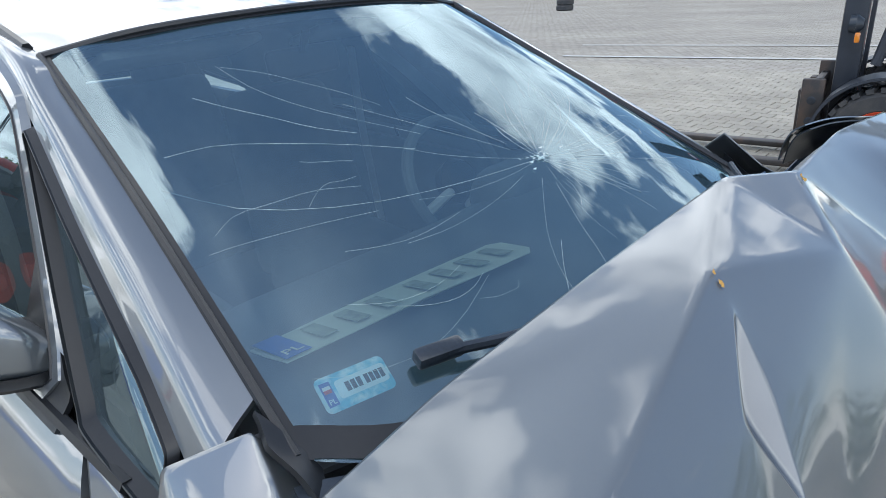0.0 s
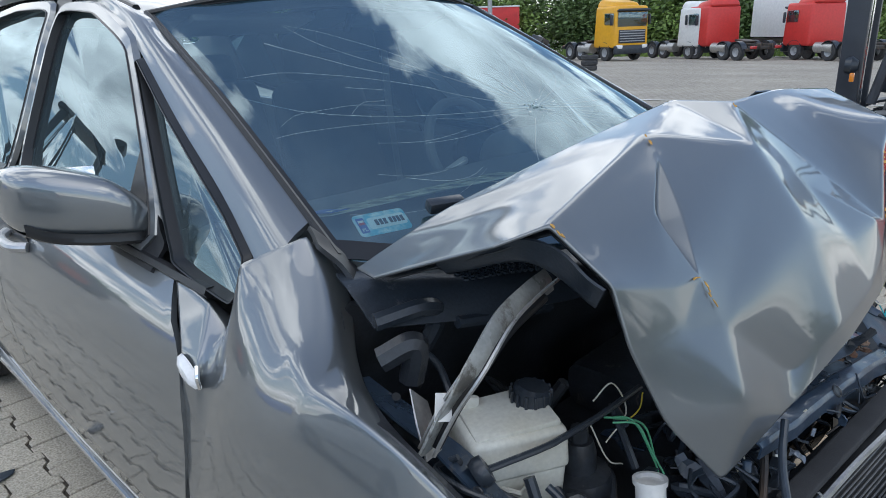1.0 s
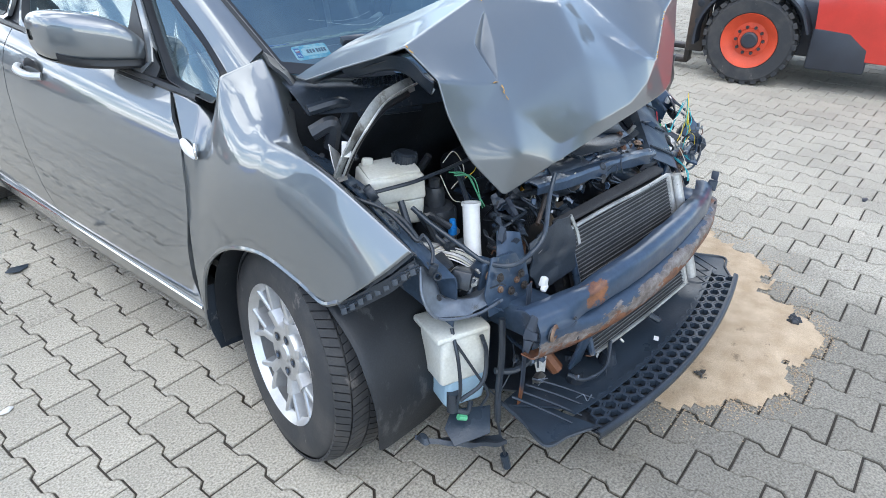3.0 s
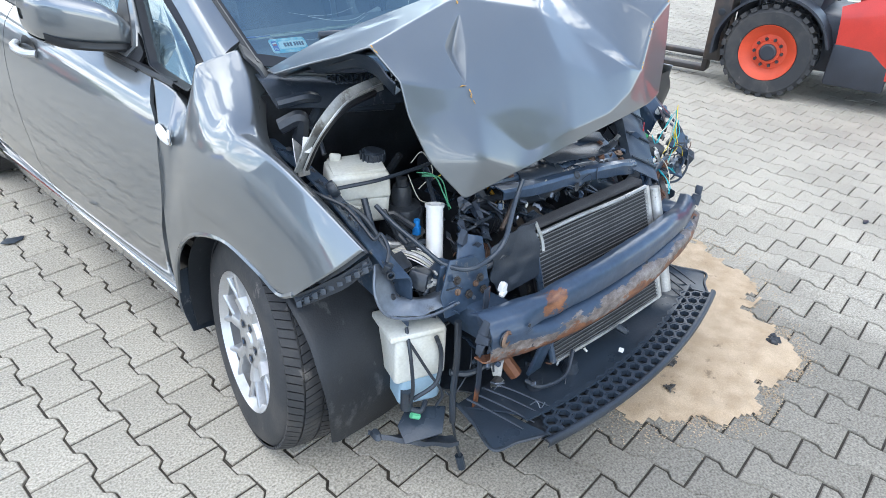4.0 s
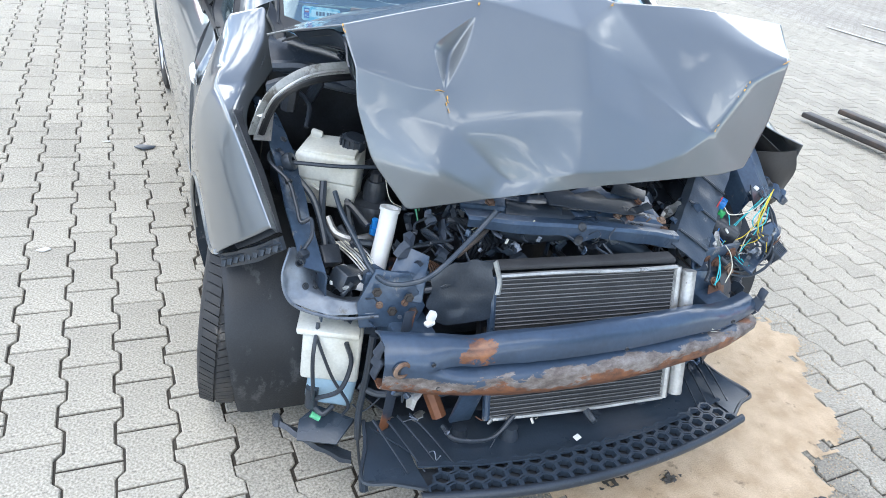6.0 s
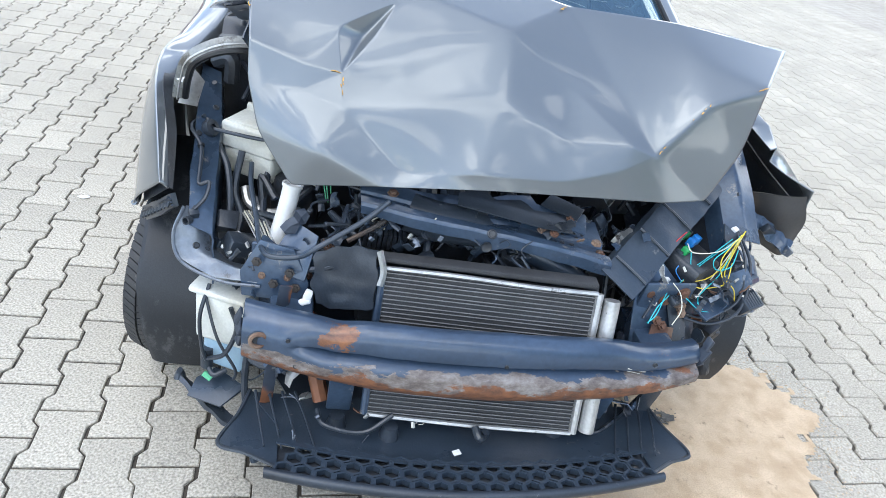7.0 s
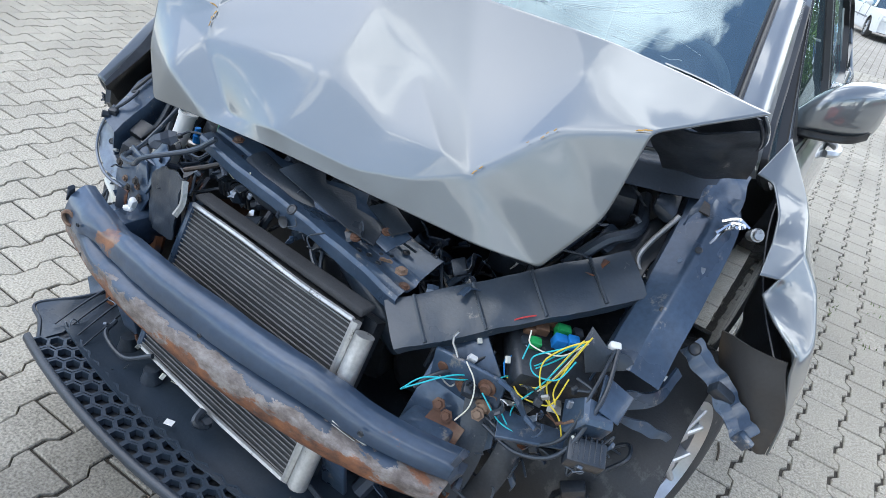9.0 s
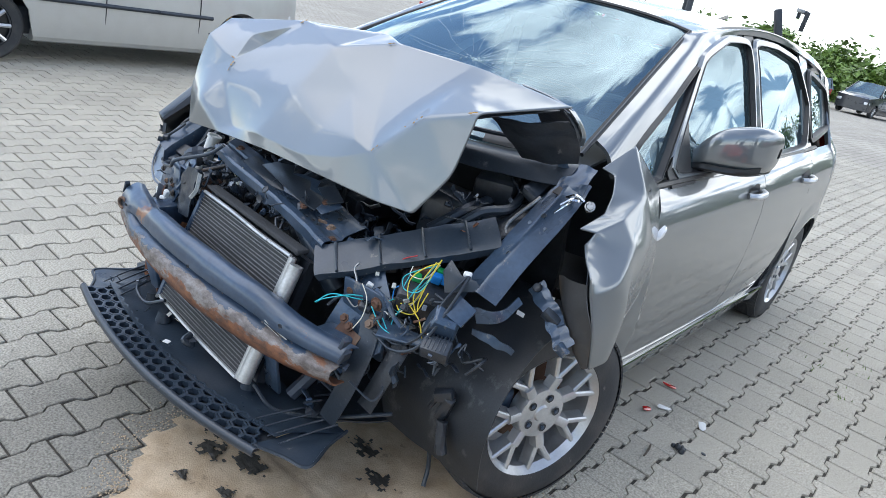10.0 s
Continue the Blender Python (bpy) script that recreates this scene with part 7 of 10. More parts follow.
    hv = [(0.0058 * rr * math.cos(j * math.pi / 3), 0.0058 * rr * math.sin(j * math.pi / 3), dz) for rr, dz in ((1.0, 0.0), (0.8, 0.003), (0.8, -0.004)) for j in range(6)]
    hm = bpy.data.meshes.new("grille_cell")
    hm.from_pydata(hv, [], quads(6, 3, True))
    hm.materials.append(PLAST_D)
    for i in range(14):
        for j in range(5):
            ob = new("grille_cell", hm)
            ob.parent = sc
            x = -0.53 + 0.0105 * i + (0.005 if j % 2 else 0)
            ob.matrix_basis = pose(x, -0.012 - 0.45 * (x + 0.5) - 0.0085 * j, 1.018 - 0.0025 * j, 14, 0, -24)
    for pts, r, m in (([(-0.69, 0.0, 0.98), (-0.62, -0.03, 0.99), (-0.58, -0.02, 0.96), (-0.60, 0.0, 0.90)], 0.014, PLAST), ([(-0.70, -0.02, 0.93), (-0.66, -0.05, 0.95), (-0.66, -0.04, 0.89)], 0.020, DARK), ([(-0.58, -0.06, 0.96), (-0.50, -0.08, 0.95), (-0.40, -0.10, 0.94)], 0.010, PLAST)):
        hose(pts, r, m, car)
    # wheel-arch liners: curved black sheets round the front of both wheels
    for s in (-1, 1):
        rows = []
        for x, r in (((0.845, 0.358), (0.815, 0.366), (0.66, 0.372), (0.55, 0.368)) if s < 0 else ((0.868, 0.36), (0.76, 0.362), (0.62, 0.36), (0.50, 0.36))):
            low = -0.34 if s < 0 else -0.28
            rows.append([(s * (x - (0.05 * max(0.0, -a + 0.1) if s < 0 and x > 0.8 else 0.0)), FAX - r * math.cos(a) * (1.0 + (0.0 if s < 0 else 0.06) * math.sin(3 * a)), 0.30 + r * math.sin(a)) for a in np.linspace(low, 1.75 if s < 0 else 1.55, 8)])
        part("wheel_liner", dented(loft(rows, 40, 14, 0.004), 0.008, 7, s), LINER, car, "scuffed black plastic wheel-arch liner")
        rear_rows = [[(s * x, FAX + 0.355 * math.cos(a), 0.30 + 0.355 * math.sin(a)) for a in np.linspace(-0.30, 1.3, 7)] for x in (0.815, 0.55)]
        part("wheel_liner", loft(rear_rows, 26, 4, 0.004), LINER, car)
        part("mud_flap", dented(loft([[(s * 0.845, 0.375, 0.40), (s * 0.70, 0.375, 0.40)], [(s * 0.84, 0.385, 0.25), (s * 0.70, 0.385, 0.25)], [(s * 0.83, 0.375, 0.17), (s * 0.75, 0.375, 0.16)]], 8, 10, 0.005), 0.006, 12), PLAST, car)
    slab("white_tag", [(0, 0), (0.022, 0), (0.022, 0.012), (0, 0.012)], 0.001, pose(0.782, -0.212, 0.668, 50, 20, 40), WHITE, car, "", 0.0)
    slab("white_tag", [(0, 0), (0.018, 0), (0.018, 0.006), (0, 0.006)], 0.001, pose(0.80, -0.10, 0.70, 60, 0, 20), WHITE, car, "", 0.0)
    # ribbed bracket under the tip of the right wing
    rb = part("lamp_bracket", dented(loft([[(-0.845, -0.232, 0.605), (-0.80, -0.315, 0.668), (-0.745, -0.385, 0.735)], [(-0.835, -0.240, 0.572), (-0.79, -0.325, 0.635), (-0.738, -0.392, 0.705)]], 16, 6, 0.012), 0.002, 20), PLAST, car, "black ribbed plastic lamp bracket")
    for k in range(9):
        u = (k + 0.5) / 9
        p = np.array((-0.845, -0.238, 0.590)) * (1 - u) + np.array((-0.745, -0.392, 0.722)) * u
        part("bracket_rib", box((0.004, 0.014, 0.030), tuple(p), (-20, 30, 32), 0.001), PLAST, rb)
    for v in (0.25, 0.5, 0.75):
        part("bracket_rib", tube([(-0.846 + 0.01 * v, -0.242, 0.605 - 0.033 * v), (-0.745 + 0.007 * v, -0.396, 0.735 - 0.03 * v)], 0.003, 5, 4), PLAST, rb)
    # low hanging bracket and liner remains
    part("low_bracket", dented(join(loft([[(-0.745, -0.375, 0.19), (-0.66, -0.45, 0.17), (-0.575, -0.525, 0.165)], [(-0.735, -0.41, 0.20), (-0.66, -0.49, 0.175), (-0.585, -0.555, 0.175)]], 18, 6, 0.012), lathe([(0.0, 0.012), (0.010, 0.012), (0.018, 0.0)], 12, (-0.735, -0.395, 0.20))), 0.008, 24), PLAST, car, "bent black lower bracket")
    slab("liner_scrap", [(0, 0), (0.10, -0.01), (0.14, 0.05), (0.05, 0.09), (0.0, 0.05)], 0.006, pose(-0.70, -0.47, 0.20, 20, -10, -20), PLAST_D, car, "broken dusty liner scrap", 0.001, 0.012)
    part("hanging_clip", dented(join(box((0.034, 0.026, 0.085), (0.742, -0.362, 0.405), (18, 16, 20), 0.005, 0.8), box((0.048, 0.030, 0.030), (0.735, -0.372, 0.445), (10, -20, 30), 0.004), tube([(0.748, -0.368, 0.370), (0.762, -0.376, 0.325), (0.775, -0.380, 0.290)], 0.016, 10, 8), box((0.010, 0.030, 0.060), (0.715, -0.372, 0.420), (10, 30, 10), 0.002)), 0.006, 40), DARK, car, "broken black plastic clip hanging from the liner", sharp=0.5)
    hose([(-0.38, -0.60, 0.30), (-0.36, -0.64, 0.29), (-0.27, -0.655, 0.285), (-0.20, -0.63, 0.32)], 0.006, PLAST, car, "bumper_hose")
    hose([(0.28, -0.62, 0.29), (0.36, -0.60, 0.25), (0.48, -0.52, 0.27), (0.62, -0.42, 0.33)], 0.006, PLAST, car, "bumper_hose")
    hose([(0.60, -0.28, 0.30), (0.63, -0.24, 0.18), (0.64, -0.22, 0.08), (0.66, -0.25, 0.03)], 0.007, PLAST, car, "hanging_cable")
    for s in (-1, 1):
        part("lower_arm", tube([(s * 0.42, -0.46, 0.48), (s * 0.40, -0.50, 0.38), (s * 0.37, -0.56, 0.29)], 0.020, 8, 12), RUST, car, "rusty lower support")
        part("lower_plate", dented(box((0.06, 0.012, 0.13), (s * 0.33, -0.605, 0.36), (14, 0, 0), 0.004), 0.004, 20), STEEL, car)


def strap_bm(pts, w, thick=0.004):
    c = spline(pts, 8 * len(pts))
    t = np.gradient(c, axis=0)
    L, R = [], []
    for p, d in zip(c, t):
        side = np.cross(d, (0.25, -0.85, 0.45)); side /= np.linalg.norm(side) + 1e-9
        L.append(p - side * w / 2); R.append(p + side * w / 2)
    M = [(np.array(l) + np.array(r)) / 2 + np.array((0, -0.004, 0.003)) for l, r in zip(L, R)]
    return sheet(np.array([L, M, R]), thick)


def bent_strip(rnd, at, size, rot, name, material, parent):
    """A torn, folded scrap of sheet metal or plastic."""
    n = 5
    w, ln = size
    y, z, a, P = 0.0, 0.0, 0.0, [[], [], []]
    for k in range(n):
        ww = w * rnd.uniform(0.55, 1.1)
        for r, s in enumerate((-0.5, 0.0, 0.5)):
            P[r].append((s * ww + rnd.uniform(-0.1, 0.1) * w, y, z + (0.12 * w if r == 1 else 0.0)))
        a += rnd.uniform(-0.9, 0.9)
        y += ln / (n - 1) * math.cos(a)
        z += ln / (n - 1) * math.sin(a)
    m = pose(*at, *rot)
    Q = np.array([[tuple(m @ Vector(p)) for p in r] for r in P])
    return part(name, sheet(Q, 0.0025), material, parent, smooth=False)


def build_clutter():
    rnd = random.Random(77)
    zones = [((-0.36, 0.28), (-0.45, -0.26), (0.63, 0.74), 34), ((0.44, 0.72), (-0.50, -0.28), (0.46, 0.70), 40), ((-0.64, -0.44), (-0.42, -0.24), (0.54, 0.62), 18), ((0.30, 0.66), (-0.26, 0.02), (0.70, 0.88), 30), ((-0.52, -0.36), (-0.60, -0.46), (0.28, 0.50), 14), ((0.36, 0.56), (-0.58, -0.44), (0.28, 0.48), 16), ((-0.32, 0.22), (-0.38, -0.22), (0.66, 0.755), 44), ((0.22, 0.46), (-0.40, -0.16), (0.62, 0.74), 28), ((-0.46, -0.26), (-0.44, -0.30), (0.62, 0.74), 22)]
    for (xr, yr, zr, n) in zones:
        for k in range(n):
            p = (rnd.uniform(*xr), rnd.uniform(*yr), rnd.uniform(*zr))
            kind = k % 4
            if kind == 0:
                bent_strip(rnd, p, (rnd.uniform(0.012, 0.04), rnd.uniform(0.05, 0.12)), (rnd.uniform(-50, 50), rnd.uniform(-50, 50), rnd.uniform(0, 360)), "metal_scrap", (STEEL, STEEL, ALU, RUST)[rnd.randrange(4)], car)
            elif kind == 1:
                bent_strip(rnd, p, (rnd.uniform(0.015, 0.045), rnd.uniform(0.04, 0.10)), (rnd.uniform(-60, 60), rnd.uniform(-60, 60), rnd.uniform(0, 360)), "plastic_scrap", (PLAST, PLAST_D, DARK)[rnd.randrange(3)], car)
            elif kind == 2:
                pts, q = [p], np.array(p)
                for _ in range(4):
                    q = q + np.array((rnd.uniform(-0.06, 0.06), rnd.uniform(-0.04, 0.04), rnd.uniform(-0.05, 0.03)))
                    pts.append(tuple(q))
                part("cable", tube(pts, rnd.uniform(0.0018, 0.0045), 6, 26), (PLAST, PLAST, DARK, PLAST_D)[rnd.randrange(4)] if k % 8 else PLAST_D, car)
            else:
                c = part("connector", join(box((rnd.uniform(0.010, 0.022), rnd.uniform(0.008, 0.016), rnd.uniform(0.010, 0.022)), p, (rnd.uniform(-40, 40), rnd.uniform(-40, 40), rnd.uniform(0, 90)), 0.002, 1.0, 1)), (PLAST, DARK, PLAST_D, STEEL)[rnd.randrange(4)], car)
                q = np.array(p)
                part("cable", tube([p, tuple(q + (rnd.uniform(-0.03, 0.03), rnd.uniform(-0.02, 0.03), 0.01)), tuple(q + (rnd.uniform(-0.06, 0.06), rnd.uniform(-0.03, 0.05), rnd.uniform(-0.05, 0.02)))], 0.003, 6, 14), PLAST, c)


def build_small():
    """Torn clips, tags, stubs and thin leads that catch the light in the open bay."""
    rnd = random.Random(31)
    for (xr, yr, zr, n) in (((-0.30, 0.25), (-0.47, -0.36), (0.685, 0.74), 26), ((0.42, 0.76), (-0.50, -0.36), (0.54, 0.70), 30), ((-0.62, -0.42), (-0.46, -0.36), (0.58, 0.66), 16), ((0.50, 0.72), (-0.22, 0.02), (0.80, 0.93), 18), ((-0.52, 0.52), (-0.66, -0.55), (0.27, 0.31), 18)):
        for k in range(n):
            p = np.array((rnd.uniform(*xr), rnd.uniform(*yr), rnd.uniform(*zr)))
            if k % 3 == 0:
                part("clip", join(box((0.010, 0.006, 0.014), tuple(p), (rnd.uniform(-60, 60), rnd.uniform(-60, 60), rnd.uniform(0, 90)), 0.001, 1.0, 1)), (ALU, PRESSED, WHITE_P, STRIP)[rnd.randrange(4)], car)
            elif k % 3 == 1:
                q = [tuple(p)]
                for _ in range(3):
                    p = p + np.array((rnd.uniform(-0.03, 0.03), rnd.uniform(-0.02, 0.01), rnd.uniform(-0.03, 0.025)))
                    q.append(tuple(p))
                part("thin_lead", tube(q, rnd.uniform(0.0010, 0.0020), 5, 16), (W_WHT, ALU, PLAST, BROWN, PRESSED)[rnd.randrange(5)], car)
            else:
                bent_strip(rnd, tuple(p), (rnd.uniform(0.006, 0.018), rnd.uniform(0.02, 0.06)), (rnd.uniform(-70, 70), rnd.uniform(-70, 70), rnd.uniform(0, 360)), "torn_sliver", (PRESSED, STEEL, ALU, RUSTY, PLAST)[rnd.randrange(5)], car)


def facing(n):
    """The turn that lays a disc's axis along n."""
    e = Vector((0, 0, 1)).rotation_difference(Vector(n)).to_euler()
    return tuple(math.degrees(a) for a in e)


def build_fixings():
    """Bolts, open holes and the long leads that hang over the pressed sheets."""
    for p, n, r, rusty in (((-0.533, -0.473, 0.592), (-0.14, -0.97, 0.21), 0.0085, True), ((-0.475, -0.481, 0.596), (-0.14, -0.97, 0.21), 0.008, True), ((-0.484, -0.482, 0.560), (-0.14, -0.97, 0.21), 0.009, False),
                           ((0.150, -0.430, 0.752), (0.12, -0.30, 0.95), 0.011, True), ((0.196, -0.391, 0.774), (0.12, -0.41, 0.9), 0.011, True), ((0.286, -0.428, 0.704), (0.14, 0.01, 0.99), 0.012, True)):
        b = part("bolt", lathe([(0.0, 0.006), (r * 0.55, 0.006), (r * 0.6, 0.002), (r, 0.002), (r * 1.05, -0.004)], 14, p, facing(n)), RUSTY if rusty else PRESSED, car, "rusty bolt" if rusty else "")
    for p, n, r in (((-0.686, -0.122, 0.844), (0.37, -0.33, 0.87), 0.006), ((-0.712, -0.216, 0.813), (0.32, -0.48, 0.82), 0.006), ((-0.687, -0.407, 0.617), (0.3, -0.77, 0.57), 0.006), ((-0.664, -0.399, 0.604), (0.52, -0.1, 0.85), 0.005),
                    ((0.182, -0.416, 0.719), (0.15, 0.0, 0.99), 0.005), ((0.209, -0.418, 0.715), (0.1, 0.01, 1.0), 0.005), ((0.236, -0.364, 0.735), (0.11, -0.17, 0.98), 0.006), ((0.160, -0.425, 0.722), (0.15, 0.0, 0.99), 0.005), ((-0.01, -0.449, 0.744), (-0.05, -0.76, 0.65), 0.009)):
        part("bolt_hole", lathe([(0.0, 0.0010), (r * 0.8, 0.0012), (r, 0.0030), (r * 1.25, 0.0024), (r * 1.4, 0.0)], 14, p, facing(n)), DARK, car)
    br = part("lamp_bracket", dented(strap_bm([(0.795, -0.180, 0.750), (0.850, -0.198, 0.730), (0.905, -0.226, 0.702), (0.958, -0.252, 0.670)], 0.046, 0.005), 0.008, 40, 2.0), STEEL, car, "bent blue-grey headlamp bracket", sharp=0.4)
    part("bracket_hole", lathe([(0.0, 0.001), (0.008, 0.001), (0.011, 0.003), (0.013, 0.0)], 16, (0.808, -0.189, 0.752), facing((0.2, -0.75, 0.6))), DARK, br)
    part("bracket_socket", dented(box((0.045, 0.022, 0.030), (0.885, -0.222, 0.712), (30, 25, 20), 0.004), 0.003, 40), PLAST, br)
    part("bracket_foot", dented(box((0.034, 0.016, 0.026), (0.952, -0.255, 0.664), (20, 30, 10), 0.003), 0.004, 50), STEEL, br)
    lead = part("rail_lead", tube([(-0.705, -0.175, 0.842), (-0.722, -0.150, 0.822), (-0.730, -0.205, 0.822), (-0.700, -0.255, 0.800), (-0.693, -0.310, 0.768), (-0.690, -0.345, 0.746), (-0.668, -0.345, 0.752), (-0.672, -0.375, 0.728), (-0.692, -0.392, 0.705)], 0.0045, 8, 60), PLAST, car, "black cable with a hanging plug")
    part("plug", join(box((0.022, 0.018, 0.026), (-0.694, -0.396, 0.692), (20, 0, 25), 0.003), lathe([(0.009, 0.0), (0.010, 0.016), (0.007, 0.016), (0.006, 0.004)], 14, (-0.699, -0.408, 0.686), facing((-0.5, -0.8, 0.2)))), PLAST, lead)
    part("cable_tie", lathe([(0.0075, -0.003), (0.0082, -0.003), (0.0082, 0.003), (0.0075, 0.003)], 12, (-0.700, -0.255, 0.800), facing((0.2, -0.8, -0.5))), DARK, lead)
    part("bay_hose", tube([(-0.585, -0.235, 0.758), (-0.580, -0.290, 0.730), (-0.560, -0.365, 0.690), (-0.545, -0.430, 0.660), (-0.520, -0.490, 0.660), (-0.455, -0.505, 0.672), (-0.410, -0.510, 0.708), (-0.315, -0.460, 0.755), (-0.262, -0.440, 0.800)], 0.0062, 10, 60), PLAST_D, car, "thin black hose sagging across the bay")


build_bay()
build_fixings()
build_clutter()
build_small()


# ---- cabin ----
def build_cabin():
    part("dashboard", dented(loft([[(-0.66, 0.14, 1.0), (0, -0.02, 0.975), (0.66, 0.14, 1.0)], [(-0.66, 0.32, 1.035), (0, 0.22, 1.040), (0.66, 0.32, 1.035)], [(-0.66, 0.55, 1.02), (0, 0.50, 1.035), (0.66, 0.55, 1.02)], [(-0.66, 0.66, 0.92), (0, 0.62, 0.92), (0.66, 0.66, 0.92)], [(-0.66, 0.62, 0.60), (0, 0.60, 0.55), (0.66, 0.62, 0.60)]], 30, 26, 0.01), 0.004, 6), DASH, car, "dark moulded dashboard")
    part("instrument_hood", dented(box((0.36, 0.16, 0.10), (0.36, 0.53, 1.045), (-8, 0, 0), 0.045, 0.8, 4), 0.004, 8), DASH, car)
    wheel = part("steering_wheel", warp(lathe([(0.172 + 0.016 * math.cos(a), 0.016 * math.sin(a)) for a in np.linspace(0, 2 * math.pi, 11)], 48, (0.36, 0.76, 1.0), (62, 0, 0)), lambda c: c), DASH, car, "black steering wheel with silver spokes")
    for a in (-20, 200, 90):
        d = pose(0.36, 0.76, 1.0, 62, 0, 0) @ Vector((0.165 * math.cos(radians(a)), -0.165 * abs(math.sin(radians(a))), 0))
        part("spoke", tube([(0.36, 0.745, 0.995), tuple(d)], 0.014, 8, 6), GREYPL, wheel)
    part("wheel_boss", dented(lathe([(0.0, 0.03), (0.05, 0.025), (0.065, 0.0), (0.06, -0.03)], 24, (0.36, 0.755, 0.995), (62, 0, 0)), 0.002, 10), TRIM, wheel)
    for x in (-0.36, 0.36):
        seat = part("seat", join(box((0.50, 0.50, 0.16), (x, 1.18, 0.60), (6, 0, 0), 0.06, 1.0, 4), box((0.50, 0.14, 0.62), (x, 1.50, 0.90), (-16, 0, 0), 0.06, 0.82, 4)), FABRIC, car, "dark fabric front seat")
        part("headrest", box((0.26, 0.10, 0.18), (x, 1.60, 1.29), (-12, 0, 0), 0.045, 0.9, 4), FABRIC, seat)
        for dx in (-0.06, 0.06):
            part("headrest_post", tube([(x + dx, 1.575, 1.15), (x + dx, 1.60, 1.25)], 0.006, 6, 4), CHROME, seat)
    part("rear_seat", join(box((1.20, 0.45, 0.16), (0, 2.05, 0.62), (4, 0, 0), 0.06, 1.0, 3), box((1.22, 0.14, 0.58), (0, 2.36, 0.88), (-18, 0, 0), 0.05, 0.95, 3)), FABRIC, car)
    for x in (-0.38, 0.38):
        part("headrest", box((0.24, 0.09, 0.14), (x, 2.45, 1.22), (-12, 0, 0), 0.04, 0.9, 3), FABRIC, car)
    part("cabin_floor", box((1.36, 2.3, 0.03), (0, 1.6, 0.34), (0, 0, 0), 0.0), DARK, car)
    part("headlining", loft([[(-0.46, 1.02, 1.425), (0, 0.92, 1.455), (0.46, 1.02, 1.425)], [(-0.47, 1.6, 1.495), (0, 1.6, 1.53), (0.47, 1.6, 1.495)], [(-0.44, 2.9, 1.41), (0, 2.9, 1.44), (0.44, 2.9, 1.41)]], 20, 20, 0.008), GREYPL, car)
    part("rear_view_mirror", join(box((0.22, 0.03, 0.07), (0.02, 0.93, 1.355), (-10, 0, 6), 0.02, 1.0, 3), tube([(0.0, 0.88, 1.43), (0.01, 0.915, 1.38)], 0.010, 8, 6)), TRIM, car, "black rear-view mirror")
    for s in (-1, 1):
        part("sun_visor", box((0.36, 0.14, 0.02), (s * 0.26, 1.0, 1.405), (-16, 0, 0), 0.008), GREYPL, car)
        part("inner_trim", loft([[(s * 0.70, 0.50, 0.95), (s * 0.72, 1.4, 0.97), (s * 0.70, 2.3, 1.0)], [(s * 0.73, 0.50, 0.60), (s * 0.76, 1.4, 0.60), (s * 0.73, 2.3, 0.62)]], 20, 6, 0.02), DASH, car)
        part("seat_belt", strap_bm([(s * 0.60, 1.44, 1.30), (s * 0.58, 1.40, 1.05), (s * 0.60, 1.36, 0.65)], 0.045, 0.002), GREYPL, car)
    # wipers
    w = part("wiper", join(tube([tuple(screen_point(-0.315, 0.118, 0.025)), tuple(screen_point(-0.17, 0.105, 0.03)), tuple(screen_point(0.06, 0.105, 0.02))], 0.008, 8, 16), box((0.07, 0.025, 0.022), tuple(screen_point(-0.310, 0.122, 0.022)), (20, 0, -18), 0.006)), PLAST, car, "black wiper with a broken end")
    part("wiper_blade", tube([tuple(screen_point(-0.27, 0.098, 0.012)), tuple(screen_point(-0.1, 0.085, 0.012)), tuple(screen_point(0.15, 0.085, 0.012))], 0.005, 6, 16), TRIM, w)
    part("wiper", tube([tuple(screen_point(0.08, 0.02, 0.02)), tuple(screen_point(0.3, 0.03, 0.02)), tuple(screen_point(0.55, 0.05, 0.02))], 0.007, 8, 16), PLAST, car, "black wiper")
    # cracks radiating from the point of impact
    rnd = random.Random(12)
    cx, cv = 0.045, 0.385
    ws = 0.00026
    for k in range(58):
        a = 2 * math.pi * (k + rnd.uniform(-0.4, 0.4)) / 58
        r1 = rnd.uniform(0.07, 0.20)
        if math.cos(a) < -0.35:
            r1 = rnd.uniform(0.18, 0.58)
        elif math.cos(a) > 0.3:
            r1 = rnd.uniform(0.10, 0.34)
        r0 = rnd.choice((0.0, 0.0, 0.02, 0.06)) if r1 < 0.3 else rnd.choice((0.0, 0.05, 0.18, 0.26))
        pts = []
        bend = rnd.uniform(-0.22, 0.22)
        for f in np.linspace(0, 1, 5):
            r = r0 + (r1 - r0) * f
            t = a + bend * f * f + rnd.uniform(-0.012, 0.012)
            v = cv + r * math.sin(t) / 0.94
            x = cx + r * math.cos(t)
            if 0.03 < v < 0.97 and abs(x) < 0.62 - 0.17 * v:
                pts.append(tuple(screen_point(x, v, 0.001)))
        if len(pts) >= 3:
            part("crack", tube(pts, ws * rnd.uniform(0.45, 1.0), 4, 10), CRACK, car)
    for k in range(34):
        a, r = rnd.uniform(0, 6.28), abs(rnd.gauss(0, 0.026))
        q = screen_point(cx + r * math.cos(a), cv + r * math.sin(a), 0.001)
        part("glass_splinter", prism([(0.0, 0.0), (rnd.uniform(0.003, 0.010), 0.001), (rnd.uniform(0.001, 0.006), rnd.uniform(0.002, 0.007))], 0.001, pose(q.x, q.y, q.z, 24, rnd.uniform(-20, 20), rnd.uniform(0, 360))), CRACK, car)
